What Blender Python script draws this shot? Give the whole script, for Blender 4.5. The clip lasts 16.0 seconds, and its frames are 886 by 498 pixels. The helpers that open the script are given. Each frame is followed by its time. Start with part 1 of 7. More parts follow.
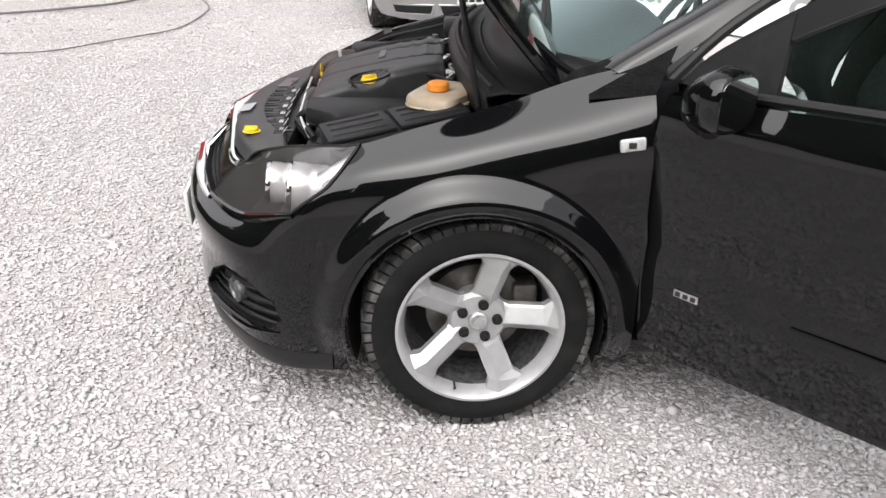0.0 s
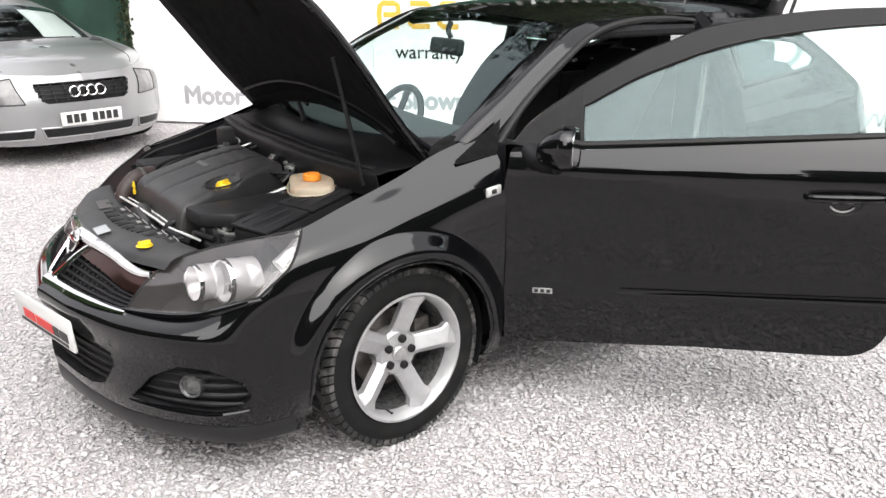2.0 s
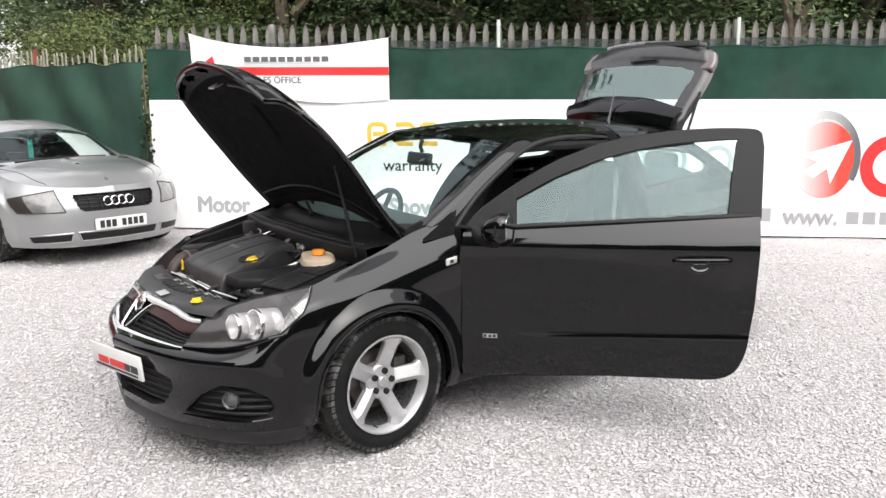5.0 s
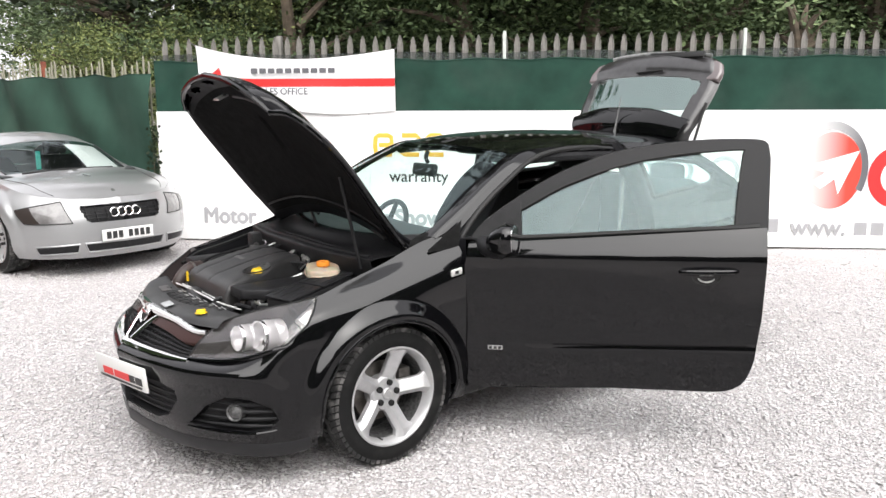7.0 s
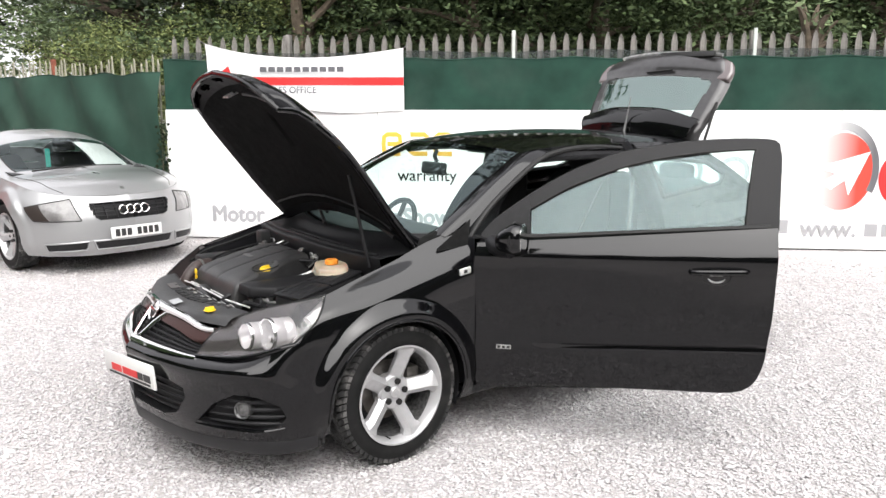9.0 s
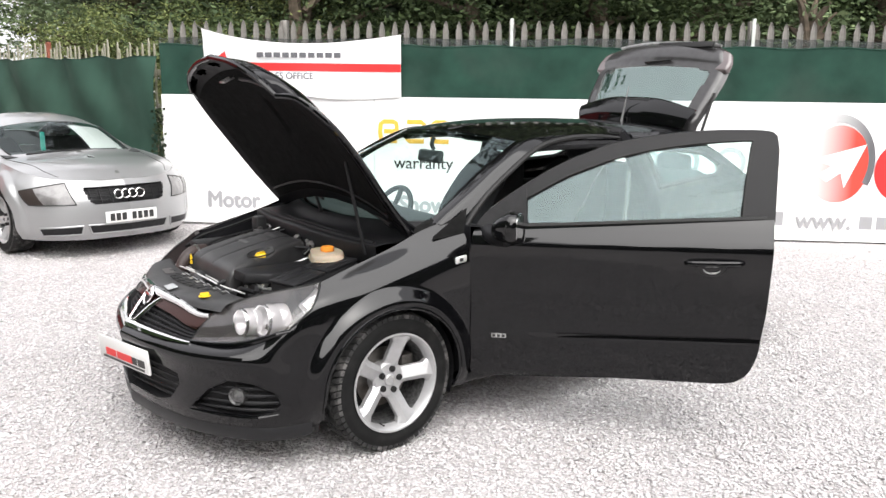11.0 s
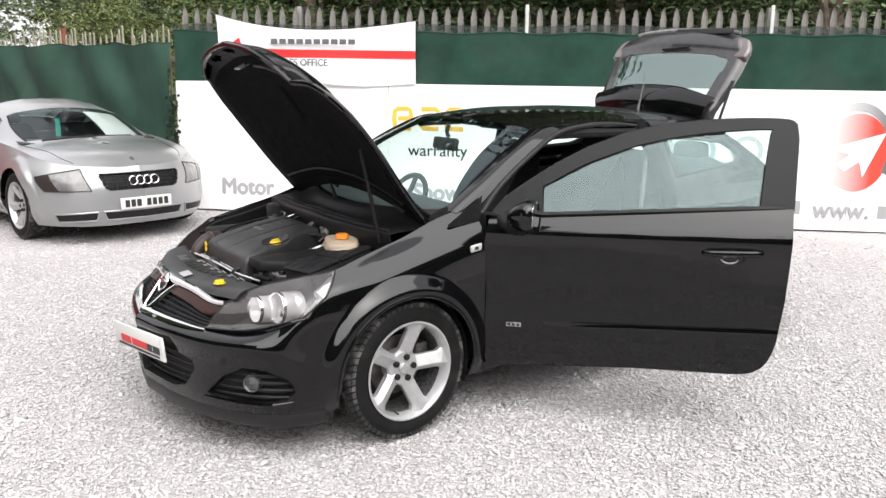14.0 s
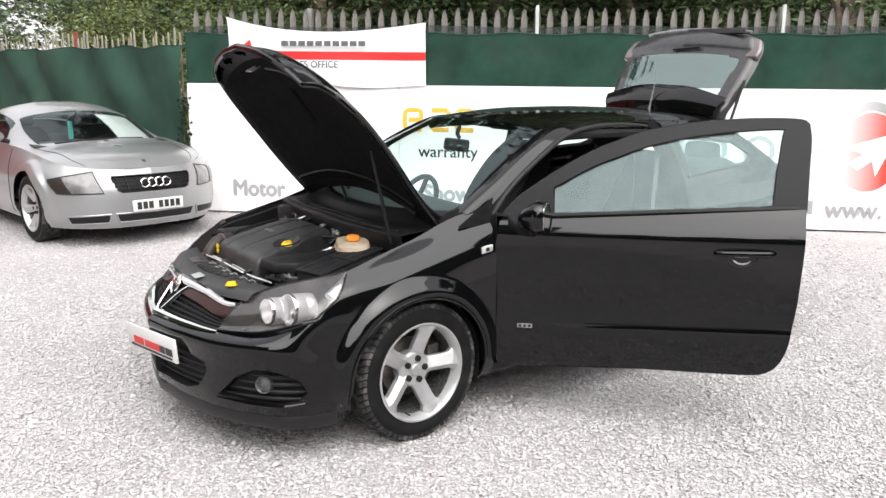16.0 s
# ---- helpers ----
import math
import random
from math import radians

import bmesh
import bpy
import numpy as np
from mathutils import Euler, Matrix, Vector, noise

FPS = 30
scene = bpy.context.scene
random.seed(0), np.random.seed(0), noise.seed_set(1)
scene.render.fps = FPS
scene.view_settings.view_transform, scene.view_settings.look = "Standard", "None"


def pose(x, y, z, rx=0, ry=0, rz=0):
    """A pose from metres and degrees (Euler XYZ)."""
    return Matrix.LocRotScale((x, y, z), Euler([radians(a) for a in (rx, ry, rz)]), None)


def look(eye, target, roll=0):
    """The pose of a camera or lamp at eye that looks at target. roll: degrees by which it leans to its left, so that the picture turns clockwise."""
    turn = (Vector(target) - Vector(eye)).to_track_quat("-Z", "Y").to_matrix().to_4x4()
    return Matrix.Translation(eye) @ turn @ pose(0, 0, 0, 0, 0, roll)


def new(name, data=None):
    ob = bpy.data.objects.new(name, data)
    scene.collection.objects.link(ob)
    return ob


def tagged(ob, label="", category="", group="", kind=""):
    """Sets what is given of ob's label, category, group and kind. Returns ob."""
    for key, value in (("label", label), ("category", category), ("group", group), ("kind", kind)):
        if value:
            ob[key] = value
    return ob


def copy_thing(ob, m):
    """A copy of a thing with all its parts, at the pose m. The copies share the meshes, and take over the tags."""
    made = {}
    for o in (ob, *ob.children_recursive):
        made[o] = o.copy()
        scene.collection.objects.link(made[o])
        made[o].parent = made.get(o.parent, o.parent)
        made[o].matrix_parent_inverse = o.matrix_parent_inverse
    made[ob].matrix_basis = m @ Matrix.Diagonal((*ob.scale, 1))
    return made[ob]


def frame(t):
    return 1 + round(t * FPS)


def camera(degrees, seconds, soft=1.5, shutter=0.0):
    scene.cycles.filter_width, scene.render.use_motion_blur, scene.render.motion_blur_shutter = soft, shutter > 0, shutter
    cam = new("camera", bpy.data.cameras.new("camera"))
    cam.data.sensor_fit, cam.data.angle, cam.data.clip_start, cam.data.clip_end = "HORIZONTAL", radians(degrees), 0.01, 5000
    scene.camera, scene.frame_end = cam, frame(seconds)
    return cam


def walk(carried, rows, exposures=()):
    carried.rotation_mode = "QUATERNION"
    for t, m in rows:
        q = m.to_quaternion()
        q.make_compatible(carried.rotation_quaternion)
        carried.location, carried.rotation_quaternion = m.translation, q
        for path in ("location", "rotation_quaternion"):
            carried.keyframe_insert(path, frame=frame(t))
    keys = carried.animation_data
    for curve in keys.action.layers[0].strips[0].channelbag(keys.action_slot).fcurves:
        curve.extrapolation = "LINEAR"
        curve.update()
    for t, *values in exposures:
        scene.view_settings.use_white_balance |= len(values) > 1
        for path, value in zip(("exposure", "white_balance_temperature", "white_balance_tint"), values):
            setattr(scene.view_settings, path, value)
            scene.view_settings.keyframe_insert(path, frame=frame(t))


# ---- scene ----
cam = camera(55.1, 16.0)
METRES, EYE, TILT, LEAN, TURN = 8.0, 1.5, 0.0, 0.0, 0.0
PATH = [
    (0, (-0.107, -2.821, 1.502), (-0.093, -1.018, 0.636), 0.7),
    (0.5, (-0.444, -2.815, 1.485), (-0.268, -0.995, 0.675), 2.0),
    (1, (-0.795, -2.929, 1.523), (-0.246, -1.167, 0.752), 0.8),
    (1.5, (-1.047, -2.863, 1.526), (-0.258, -1.166, 0.82), -1.0),
    (2, (-1.405, -3.021, 1.581), (-0.301, -1.483, 0.938), 0.3),
    (2.5, (-1.589, -3.265, 1.586), (-0.414, -1.742, 1.037), 2.1),
    (3, (-1.766, -3.542, 1.624), (-0.593, -2.0, 1.125), -0.3),
    (3.5, (-1.95, -3.779, 1.64), (-0.726, -2.27, 1.167), 0.2),
    (4, (-1.947, -3.92, 1.655), (-0.755, -2.368, 1.244), 0.2),
    (4.5, (-1.952, -3.953, 1.653), (-0.783, -2.376, 1.27), 0.8),
    (5, (-1.952, -3.94, 1.66), (-0.791, -2.358, 1.272), -0.2),
    (7.5, (-1.937, -3.932, 1.659), (-0.789, -2.335, 1.298), -0.3),
    (8, (-1.937, -3.925, 1.656), (-0.793, -2.325, 1.293), -0.3),
    (8.5, (-1.938, -3.924, 1.654), (-0.8, -2.319, 1.292), -0.2),
    (11, (-1.939, -3.918, 1.653), (-0.796, -2.324, 1.262), 0.6),
    (11.5, (-1.933, -3.914, 1.655), (-0.79, -2.323, 1.253), 0.5),
    (12, (-1.932, -3.905, 1.65), (-0.793, -2.312, 1.244), 0.5),
    (12.5, (-1.934, -3.905, 1.65), (-0.801, -2.309, 1.236), 0.4),
    (13, (-1.931, -3.908, 1.655), (-0.806, -2.309, 1.232), 0.4),
    (13.5, (-1.932, -3.907, 1.657), (-0.815, -2.303, 1.236), -0.0),
    (14, (-1.936, -3.896, 1.652), (-0.821, -2.29, 1.232), 0.7),
    (14.5, (-1.932, -3.899, 1.652), (-0.823, -2.288, 1.232), 0.3),
    (15, (-1.935, -3.898, 1.657), (-0.83, -2.284, 1.235), -0.1),
    (15.5, (-1.933, -3.896, 1.657), (-0.836, -2.278, 1.236), 0.2),
    (16, (-1.939, -3.895, 1.654), (-0.844, -2.275, 1.236), 0.4),
]
walk(cam, [(t, look(eye, target, roll)) for t, eye, target, roll in PATH], exposures=[(0.0, 1.44), (1.0, 1.42), (2.0, 1.62), (2.5, 1.62), (3.0, 1.56), (3.5, 1.49), (5.0, 1.50), (7.5, 1.66), (8.5, 1.69), (11.0, 1.66), (12.0, 1.62), (13.0, 1.56), (16.0, 1.50)])

# ---- world, sun, exposure ----
world = bpy.data.worlds.new("overcast_sky")
scene.world = world
world.use_nodes = True
wn = world.node_tree
sky = wn.nodes.new("ShaderNodeTexSky")
sky.sky_type, sky.sun_disc = "NISHITA", False
sky.sun_elevation, sky.sun_rotation = radians(51), radians(199)
sky.air_density, sky.dust_density, sky.ozone_density = 1.0, 7.0, 1.0
wn.nodes["Background"].inputs[1].default_value = 0.112
grey = wn.nodes.new("ShaderNodeHueSaturation")  # cloud takes most of the blue out of the sky
grey.inputs["Saturation"].default_value = 0.22
wn.links.new(sky.outputs[0], grey.inputs["Color"])
deck = wn.nodes.new("ShaderNodeMix")  # an even layer of cloud over it
deck.data_type = "RGBA"
deck.inputs[0].default_value = 0.7
deck.inputs[7].default_value = (5.12, 5.03, 5.22, 1)
wn.links.new(grey.outputs[0], deck.inputs[6])
wn.links.new(deck.outputs[2], wn.nodes["Background"].inputs[0])
sun = new("sun", bpy.data.lights.new("sun", "SUN"))
sun.data.energy, sun.data.angle, sun.data.color = 1.6, radians(92), (1.0, 0.98, 0.955)
sun.matrix_world = look((-2.0, -6.0, 7.8), (0, 0, 0))


# ---- materials ----
def material(name, base=(0.5, 0.5, 0.5), rough=0.5, metal=0.0, coat=0.0, coat_ior=1.5, spec=0.5, vary=0.0, scale=8.0, bump=0.0, bump_scale=60.0,
             transmission=0.0, ior=1.45, alpha=1.0, rough_vary=0.0, dirt=None, dirt_amount=0.0, dirt_scale=3.0):
    m = bpy.data.materials.new(name)
    m.use_nodes = True
    n, l = m.node_tree.nodes, m.node_tree.links
    b = n["Principled BSDF"]
    b.inputs["Base Color"].default_value = (*base, 1)
    b.inputs["Roughness"].default_value, b.inputs["Metallic"].default_value = rough, metal
    b.inputs["Coat Weight"].default_value, b.inputs["Coat Roughness"].default_value, b.inputs["Coat IOR"].default_value = coat, 0.03, coat_ior
    b.inputs["Specular IOR Level"].default_value, b.inputs["IOR"].default_value = spec, ior
    b.inputs["Transmission Weight"].default_value, b.inputs["Alpha"].default_value = transmission, alpha
    tc = n.new("ShaderNodeTexCoord")
    if vary or rough_vary or dirt_amount:
        a = n.new("ShaderNodeTexNoise")
        a.inputs["Scale"].default_value, a.inputs["Detail"].default_value = scale, 6
        l.new(tc.outputs["Object"], a.inputs["Vector"])
    if vary or dirt_amount:
        ramp = n.new("ShaderNodeValToRGB")
        ramp.color_ramp.elements[0].position, ramp.color_ramp.elements[1].position = 0.3, 0.7
        ramp.color_ramp.elements[0].color = (*[c * (1 - vary) for c in base], 1)
        ramp.color_ramp.elements[1].color = (*[min(1, c * (1 + vary)) for c in base], 1)
        l.new(a.outputs["Fac"], ramp.inputs[0])
        out = ramp.outputs[0]
        if dirt_amount:
            d = n.new("ShaderNodeTexNoise")
            d.inputs["Scale"].default_value, d.inputs["Detail"].default_value = dirt_scale, 8
            l.new(tc.outputs["Object"], d.inputs["Vector"])
            k = n.new("ShaderNodeMapRange")
            k.inputs["From Min"].default_value, k.inputs["From Max"].default_value, k.inputs["To Max"].default_value = 0.5, 0.75, dirt_amount
            l.new(d.outputs["Fac"], k.inputs["Value"])
            mix = n.new("ShaderNodeMix")
            mix.data_type = "RGBA"
            mix.inputs[7].default_value = (*(dirt or (0.2, 0.18, 0.15)), 1)
            l.new(k.outputs[0], mix.inputs[0])
            l.new(out, mix.inputs[6])
            out = mix.outputs[2]
        l.new(out, b.inputs["Base Color"])
    if rough_vary:
        k = n.new("ShaderNodeMapRange")
        k.inputs["To Min"].default_value, k.inputs["To Max"].default_value = max(0, rough - rough_vary), min(1, rough + rough_vary)
        l.new(a.outputs["Fac"], k.inputs["Value"])
        l.new(k.outputs[0], b.inputs["Roughness"])
    if bump:
        e = n.new("ShaderNodeTexNoise")
        e.inputs["Scale"].default_value, e.inputs["Detail"].default_value = bump_scale, 5
        l.new(tc.outputs["Object"], e.inputs["Vector"])
        u = n.new("ShaderNodeBump")
        u.inputs["Strength"].default_value, u.inputs["Distance"].default_value = bump, 0.01
        l.new(e.outputs["Fac"], u.inputs["Height"])
        l.new(u.outputs[0], b.inputs["Normal"])
    return m


BLACK = material("black_car_paint", (0.0025, 0.0025, 0.003), 0.28, coat=1.0, coat_ior=1.49, spec=0.02, vary=0.1, scale=300)
BLACK.node_tree.nodes["Principled BSDF"].inputs["Coat Roughness"].default_value = 0.045
BLACK_INNER = material("inner_black_paint", (0.006, 0.006, 0.007), 0.45, rough_vary=0.1, scale=20, spec=0.07)
PLASTIC = material("black_plastic", (0.010, 0.010, 0.011), 0.5, vary=0.3, scale=30, bump=0.1, bump_scale=400, spec=0.32)
PLASTIC_GREY = material("engine_cover_plastic", (0.027, 0.027, 0.028), 0.45, vary=0.25, scale=14, bump=0.05, bump_scale=500, dirt=(0.05, 0.047, 0.045), dirt_amount=0.5, dirt_scale=6)
LINER = material("bonnet_felt", (0.008, 0.008, 0.008), 0.95, vary=0.4, scale=25, bump=0.5, bump_scale=150, spec=0.1)
RUBBER = material("tyre_rubber", (0.007, 0.007, 0.007), 0.75, vary=0.3, scale=12, spec=0.25, dirt=(0.05, 0.047, 0.045), dirt_amount=0.25, dirt_scale=9, bump=0.1, bump_scale=200)
SEAL = material("rubber_seal", (0.008, 0.008, 0.008), 0.6)
ALLOY = material("silver_alloy", (0.47, 0.47, 0.475), 0.40, metal=0.55, rough_vary=0.08, scale=30, vary=0.06)
STEEL = material("brake_steel", (0.16, 0.15, 0.14), 0.5, metal=0.8, vary=0.4, scale=20, dirt=(0.12, 0.06, 0.03), dirt_amount=0.4)
CHROME = material("chrome", (0.8, 0.8, 0.8), 0.07, metal=1.0)
BRIGHT = material("bright_metal", (0.55, 0.55, 0.54), 0.3, metal=0.9, vary=0.3, scale=40)
DULL = material("dull_metal", (0.15, 0.15, 0.15), 0.45, metal=0.8, vary=0.5, scale=60)
SILVER = material("silver_car_paint", (0.29, 0.292, 0.296), 0.32, metal=0.45, coat=1.0, vary=0.03, scale=500)
ORANGE = material("orange_plastic", (0.75, 0.26, 0.03), 0.4, vary=0.1)
YELLOW = material("yellow_plastic", (0.72, 0.48, 0.02), 0.4, vary=0.15, scale=40)
TANK = material("yellowed_tank_plastic", (0.40, 0.33, 0.25), 0.4, vary=0.2, scale=15, dirt=(0.22, 0.17, 0.12), dirt_amount=0.5, dirt_scale=12)
TANK.node_tree.nodes["Principled BSDF"].inputs["Subsurface Weight"].default_value = 0.2
PLATE = material("plate_white", (0.66, 0.66, 0.645), 0.3, vary=0.03, scale=5, dirt=(0.5, 0.48, 0.45), dirt_amount=0.3)
INK = material("black_ink", (0.02, 0.02, 0.02), 0.5)
RED_INK = material("red_ink", (0.62, 0.03, 0.03), 0.5)
GREY_INK = material("grey_ink", (0.33, 0.33, 0.34), 0.6)
DARK_INK = material("dark_grey_ink", (0.10, 0.10, 0.11), 0.6)
PALE_INK = material("pale_grey_ink", (0.55, 0.56, 0.57), 0.6)
YELLOW_INK = material("yellow_ink", (0.70, 0.40, 0.05), 0.6)
FABRIC = material("dark_seat_fabric", (0.018, 0.018, 0.02), 0.9, vary=0.4, scale=60, bump=0.3, bump_scale=300)
LEATHER = material("dark_trim", (0.022, 0.022, 0.024), 0.55, vary=0.2, scale=40, bump=0.1, bump_scale=300)
SMOKED = material("smoked_lamp_housing", (0.034, 0.027, 0.027), 0.35, spec=0.4)
WHITE_BOARD = material("white_printed_board", (0.83, 0.83, 0.83), 0.45, vary=0.02, scale=1.5, dirt=(0.6, 0.6, 0.57), dirt_amount=0.25, dirt_scale=1.3)
BANNER = material("white_banner_vinyl", (0.80, 0.80, 0.81), 0.5, vary=0.03, scale=2, dirt=(0.6, 0.6, 0.6), dirt_amount=0.25, dirt_scale=2)
GREEN = material("green_mesh_fabric", (0.016, 0.047, 0.034), 0.8, vary=0.3, scale=2.5, bump=0.25, bump_scale=250, dirt=(0.048, 0.066, 0.056), dirt_amount=0.5, dirt_scale=1.2, spec=0.2)
# the same fabric as GREEN, with the sky's light painted into a paler colour
GREEN_SKYLIT = material("skylit_green_mesh_fabric", (0.030, 0.068, 0.050), 0.8, vary=0.25, scale=1.8, bump=0.25, bump_scale=250, dirt=(0.062, 0.092, 0.074), dirt_amount=0.6, dirt_scale=0.9, spec=0.2)
GALV = material("weathered_galvanised_steel", (0.20, 0.19, 0.175), 0.65, metal=0.2, vary=0.25, scale=9, dirt=(0.2, 0.19, 0.16), dirt_amount=0.5)
PALE_STEEL = material("pale_galvanised_steel", (0.42, 0.45, 0.42), 0.55, vary=0.15, scale=8)
BARK = material("bark", (0.09, 0.07, 0.05), 0.9, vary=0.4, scale=12, bump=0.8, bump_scale=30)
RED_PAINT = material("red_painted_boards", (0.30, 0.028, 0.028), 0.6, vary=0.15, scale=6)
WHITE_PAINT = material("white_painted_skirt", (0.7, 0.69, 0.67), 0.6, vary=0.1, scale=5, dirt=(0.3, 0.26, 0.2), dirt_amount=0.4)
RUST_BOX = material("red_brown_box", (0.27, 0.09, 0.06), 0.7, vary=0.25, scale=9, dirt=(0.18, 0.12, 0.1), dirt_amount=0.4)
CABLE = material("grey_cable", (0.13, 0.12, 0.12), 0.6)


def glass(name, tint, rough=0.0, head_on=0.09, sheen_tint=(0.86, 0.97, 0.975), haze=0.0):
    """A thin pane: a clear part that lets the view straight through, and a mirror-like sheen."""
    m = bpy.data.materials.new(name)
    m.use_nodes = True
    n, l = m.node_tree.nodes, m.node_tree.links
    n.remove(n["Principled BSDF"])
    tr, gl, mix, fr = n.new("ShaderNodeBsdfTransparent"), n.new("ShaderNodeBsdfGlossy"), n.new("ShaderNodeMixShader"), n.new("ShaderNodeLayerWeight")
    tr.inputs[0].default_value = (*tint, 1)
    gl.inputs["Roughness"].default_value = rough
    gl.inputs["Color"].default_value = (*sheen_tint, 1)
    power, sheen = n.new("ShaderNodeMath"), n.new("ShaderNodeMapRange")
    power.operation, power.inputs[1].default_value = "POWER", 5.0
    sheen.inputs["To Min"].default_value, sheen.inputs["To Max"].default_value = head_on, 1.0
    fr.inputs["Blend"].default_value = 0.5
    l.new(fr.outputs["Facing"], power.inputs[0])
    l.new(power.outputs[0], sheen.inputs["Value"])
    l.new(sheen.outputs[0], mix.inputs[0])
    l.new(tr.outputs[0], mix.inputs[1])
    l.new(gl.outputs[0], mix.inputs[2])
    out = mix
    if haze:  # a little white mixed in, so the pane looks milkier
        dull, out = n.new("ShaderNodeBsdfDiffuse"), n.new("ShaderNodeMixShader")
        out.inputs[0].default_value = haze
        l.new(mix.outputs[0], out.inputs[1])
        l.new(dull.outputs[0], out.inputs[2])
    l.new(out.outputs[0], n["Material Output"].inputs[0])
    return m


GLASS = glass("green_tinted_window_glass", (0.75, 0.91, 0.87), 0.0, 0.085, (0.78, 0.96, 0.96))
LENS = glass("clear_lamp_lens", (0.97, 0.95, 0.95), 0.0, 0.085, (0.97, 0.95, 0.96), 0.03)
# head-on sheen set high to brighten the rear pane
REAR_GLASS = glass("strong_sheen_rear_glass", (0.62, 0.72, 0.69), 0.04, 0.24)


def leaf_material(name, dark, light):
    m = bpy.data.materials.new(name)
    m.use_nodes = True
    n, l = m.node_tree.nodes, m.node_tree.links
    b = n["Principled BSDF"]
    g, ramp = n.new("ShaderNodeNewGeometry"), n.new("ShaderNodeValToRGB")
    ramp.color_ramp.elements[0].color, ramp.color_ramp.elements[1].color = (*dark, 1), (*light, 1)
    l.new(g.outputs["Random Per Island"], ramp.inputs[0])
    l.new(ramp.outputs[0], b.inputs["Base Color"])
    b.inputs["Roughness"].default_value, b.inputs["Specular IOR Level"].default_value = 0.7, 0.25
    b.inputs["Subsurface Weight"].default_value = 0.0
    return m


LEAF = leaf_material("green_leaves", (0.030, 0.050, 0.020), (0.082, 0.115, 0.045))
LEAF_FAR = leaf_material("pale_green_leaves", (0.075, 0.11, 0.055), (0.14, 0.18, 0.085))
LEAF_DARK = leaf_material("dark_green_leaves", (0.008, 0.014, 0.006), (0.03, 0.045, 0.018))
STONE = leaf_material("limestone_chippings", (0.44, 0.424, 0.427), (0.635, 0.617, 0.620))

GROUND = material("gravel_bed", (0.42, 0.40, 0.39), 0.9, spec=0.1)


def gravel_nodes(m):
    n, l = m.node_tree.nodes, m.node_tree.links
    b, tc = n["Principled BSDF"], n.new("ShaderNodeTexCoord")
    v, gaps, big, warp, bend = n.new("ShaderNodeTexVoronoi"), n.new("ShaderNodeTexVoronoi"), n.new("ShaderNodeTexNoise"), n.new("ShaderNodeTexNoise"), n.new("ShaderNodeMix")
    gaps.feature = "DISTANCE_TO_EDGE"
    v.inputs["Scale"].default_value, gaps.inputs["Scale"].default_value, big.inputs["Scale"].default_value, warp.inputs["Scale"].default_value = 58, 58, 1.3, 30
    big.inputs["Detail"].default_value = 7
    bend.data_type, bend.blend_type = "RGBA", "LINEAR_LIGHT"
    bend.inputs[0].default_value = 0.012
    l.new(tc.outputs["Object"], big.inputs["Vector"])
    l.new(tc.outputs["Object"], warp.inputs["Vector"])
    l.new(tc.outputs["Object"], bend.inputs[6])
    l.new(warp.outputs["Color"], bend.inputs[7])
    for t in (v, gaps):
        l.new(bend.outputs[2], t.inputs["Vector"])
    ramp = n.new("ShaderNodeValToRGB")
    ramp.color_ramp.elements[0].color, ramp.color_ramp.elements[1].color = (0.42, 0.405, 0.407, 1), (0.58, 0.562, 0.564, 1)
    sep = n.new("ShaderNodeSeparateColor")
    l.new(v.outputs["Color"], sep.inputs[0])
    l.new(sep.outputs[0], ramp.inputs[0])
    tone = n.new("ShaderNodeValToRGB")
    tone.color_ramp.elements[0].position, tone.color_ramp.elements[1].position = 0.3, 0.7
    tone.color_ramp.elements[0].color, tone.color_ramp.elements[1].color = (0.86, 0.835, 0.82, 1), (1.06, 1.05, 1.05, 1)
    l.new(big.outputs["Fac"], tone.inputs[0])
    mul = n.new("ShaderNodeMix")
    mul.data_type, mul.blend_type = "RGBA", "MULTIPLY"
    mul.inputs[0].default_value = 1
    l.new(ramp.outputs[0], mul.inputs[6])
    l.new(tone.outputs[0], mul.inputs[7])
    # borders between the chippings get a darker colour
    gap_mix, rim = n.new("ShaderNodeMix"), n.new("ShaderNodeMapRange")
    gap_mix.data_type = "RGBA"
    gap_mix.inputs[6].default_value = (0.31, 0.298, 0.297, 1)
    rim.inputs["From Max"].default_value = 0.09
    l.new(gaps.outputs["Distance"], rim.inputs["Value"])
    l.new(rim.outputs[0], gap_mix.inputs[0])
    l.new(mul.outputs[2], gap_mix.inputs[7])
    l.new(gap_mix.outputs[2], b.inputs["Base Color"])
    height, top = n.new("ShaderNodeMath"), n.new("ShaderNodeMapRange")
    height.operation = "MULTIPLY_ADD"
    height.inputs[1].default_value = 0.5
    top.inputs["From Max"].default_value = 0.22
    l.new(gaps.outputs["Distance"], top.inputs["Value"])
    l.new(sep.outputs[1], height.inputs[0])
    l.new(top.outputs[0], height.inputs[2])
    u = n.new("ShaderNodeBump")
    u.inputs["Strength"].default_value, u.inputs["Distance"].default_value = 0.55, 0.006
    l.new(height.outputs[0], u.inputs["Height"])
    l.new(u.outputs[0], b.inputs["Normal"])


gravel_nodes(GROUND)


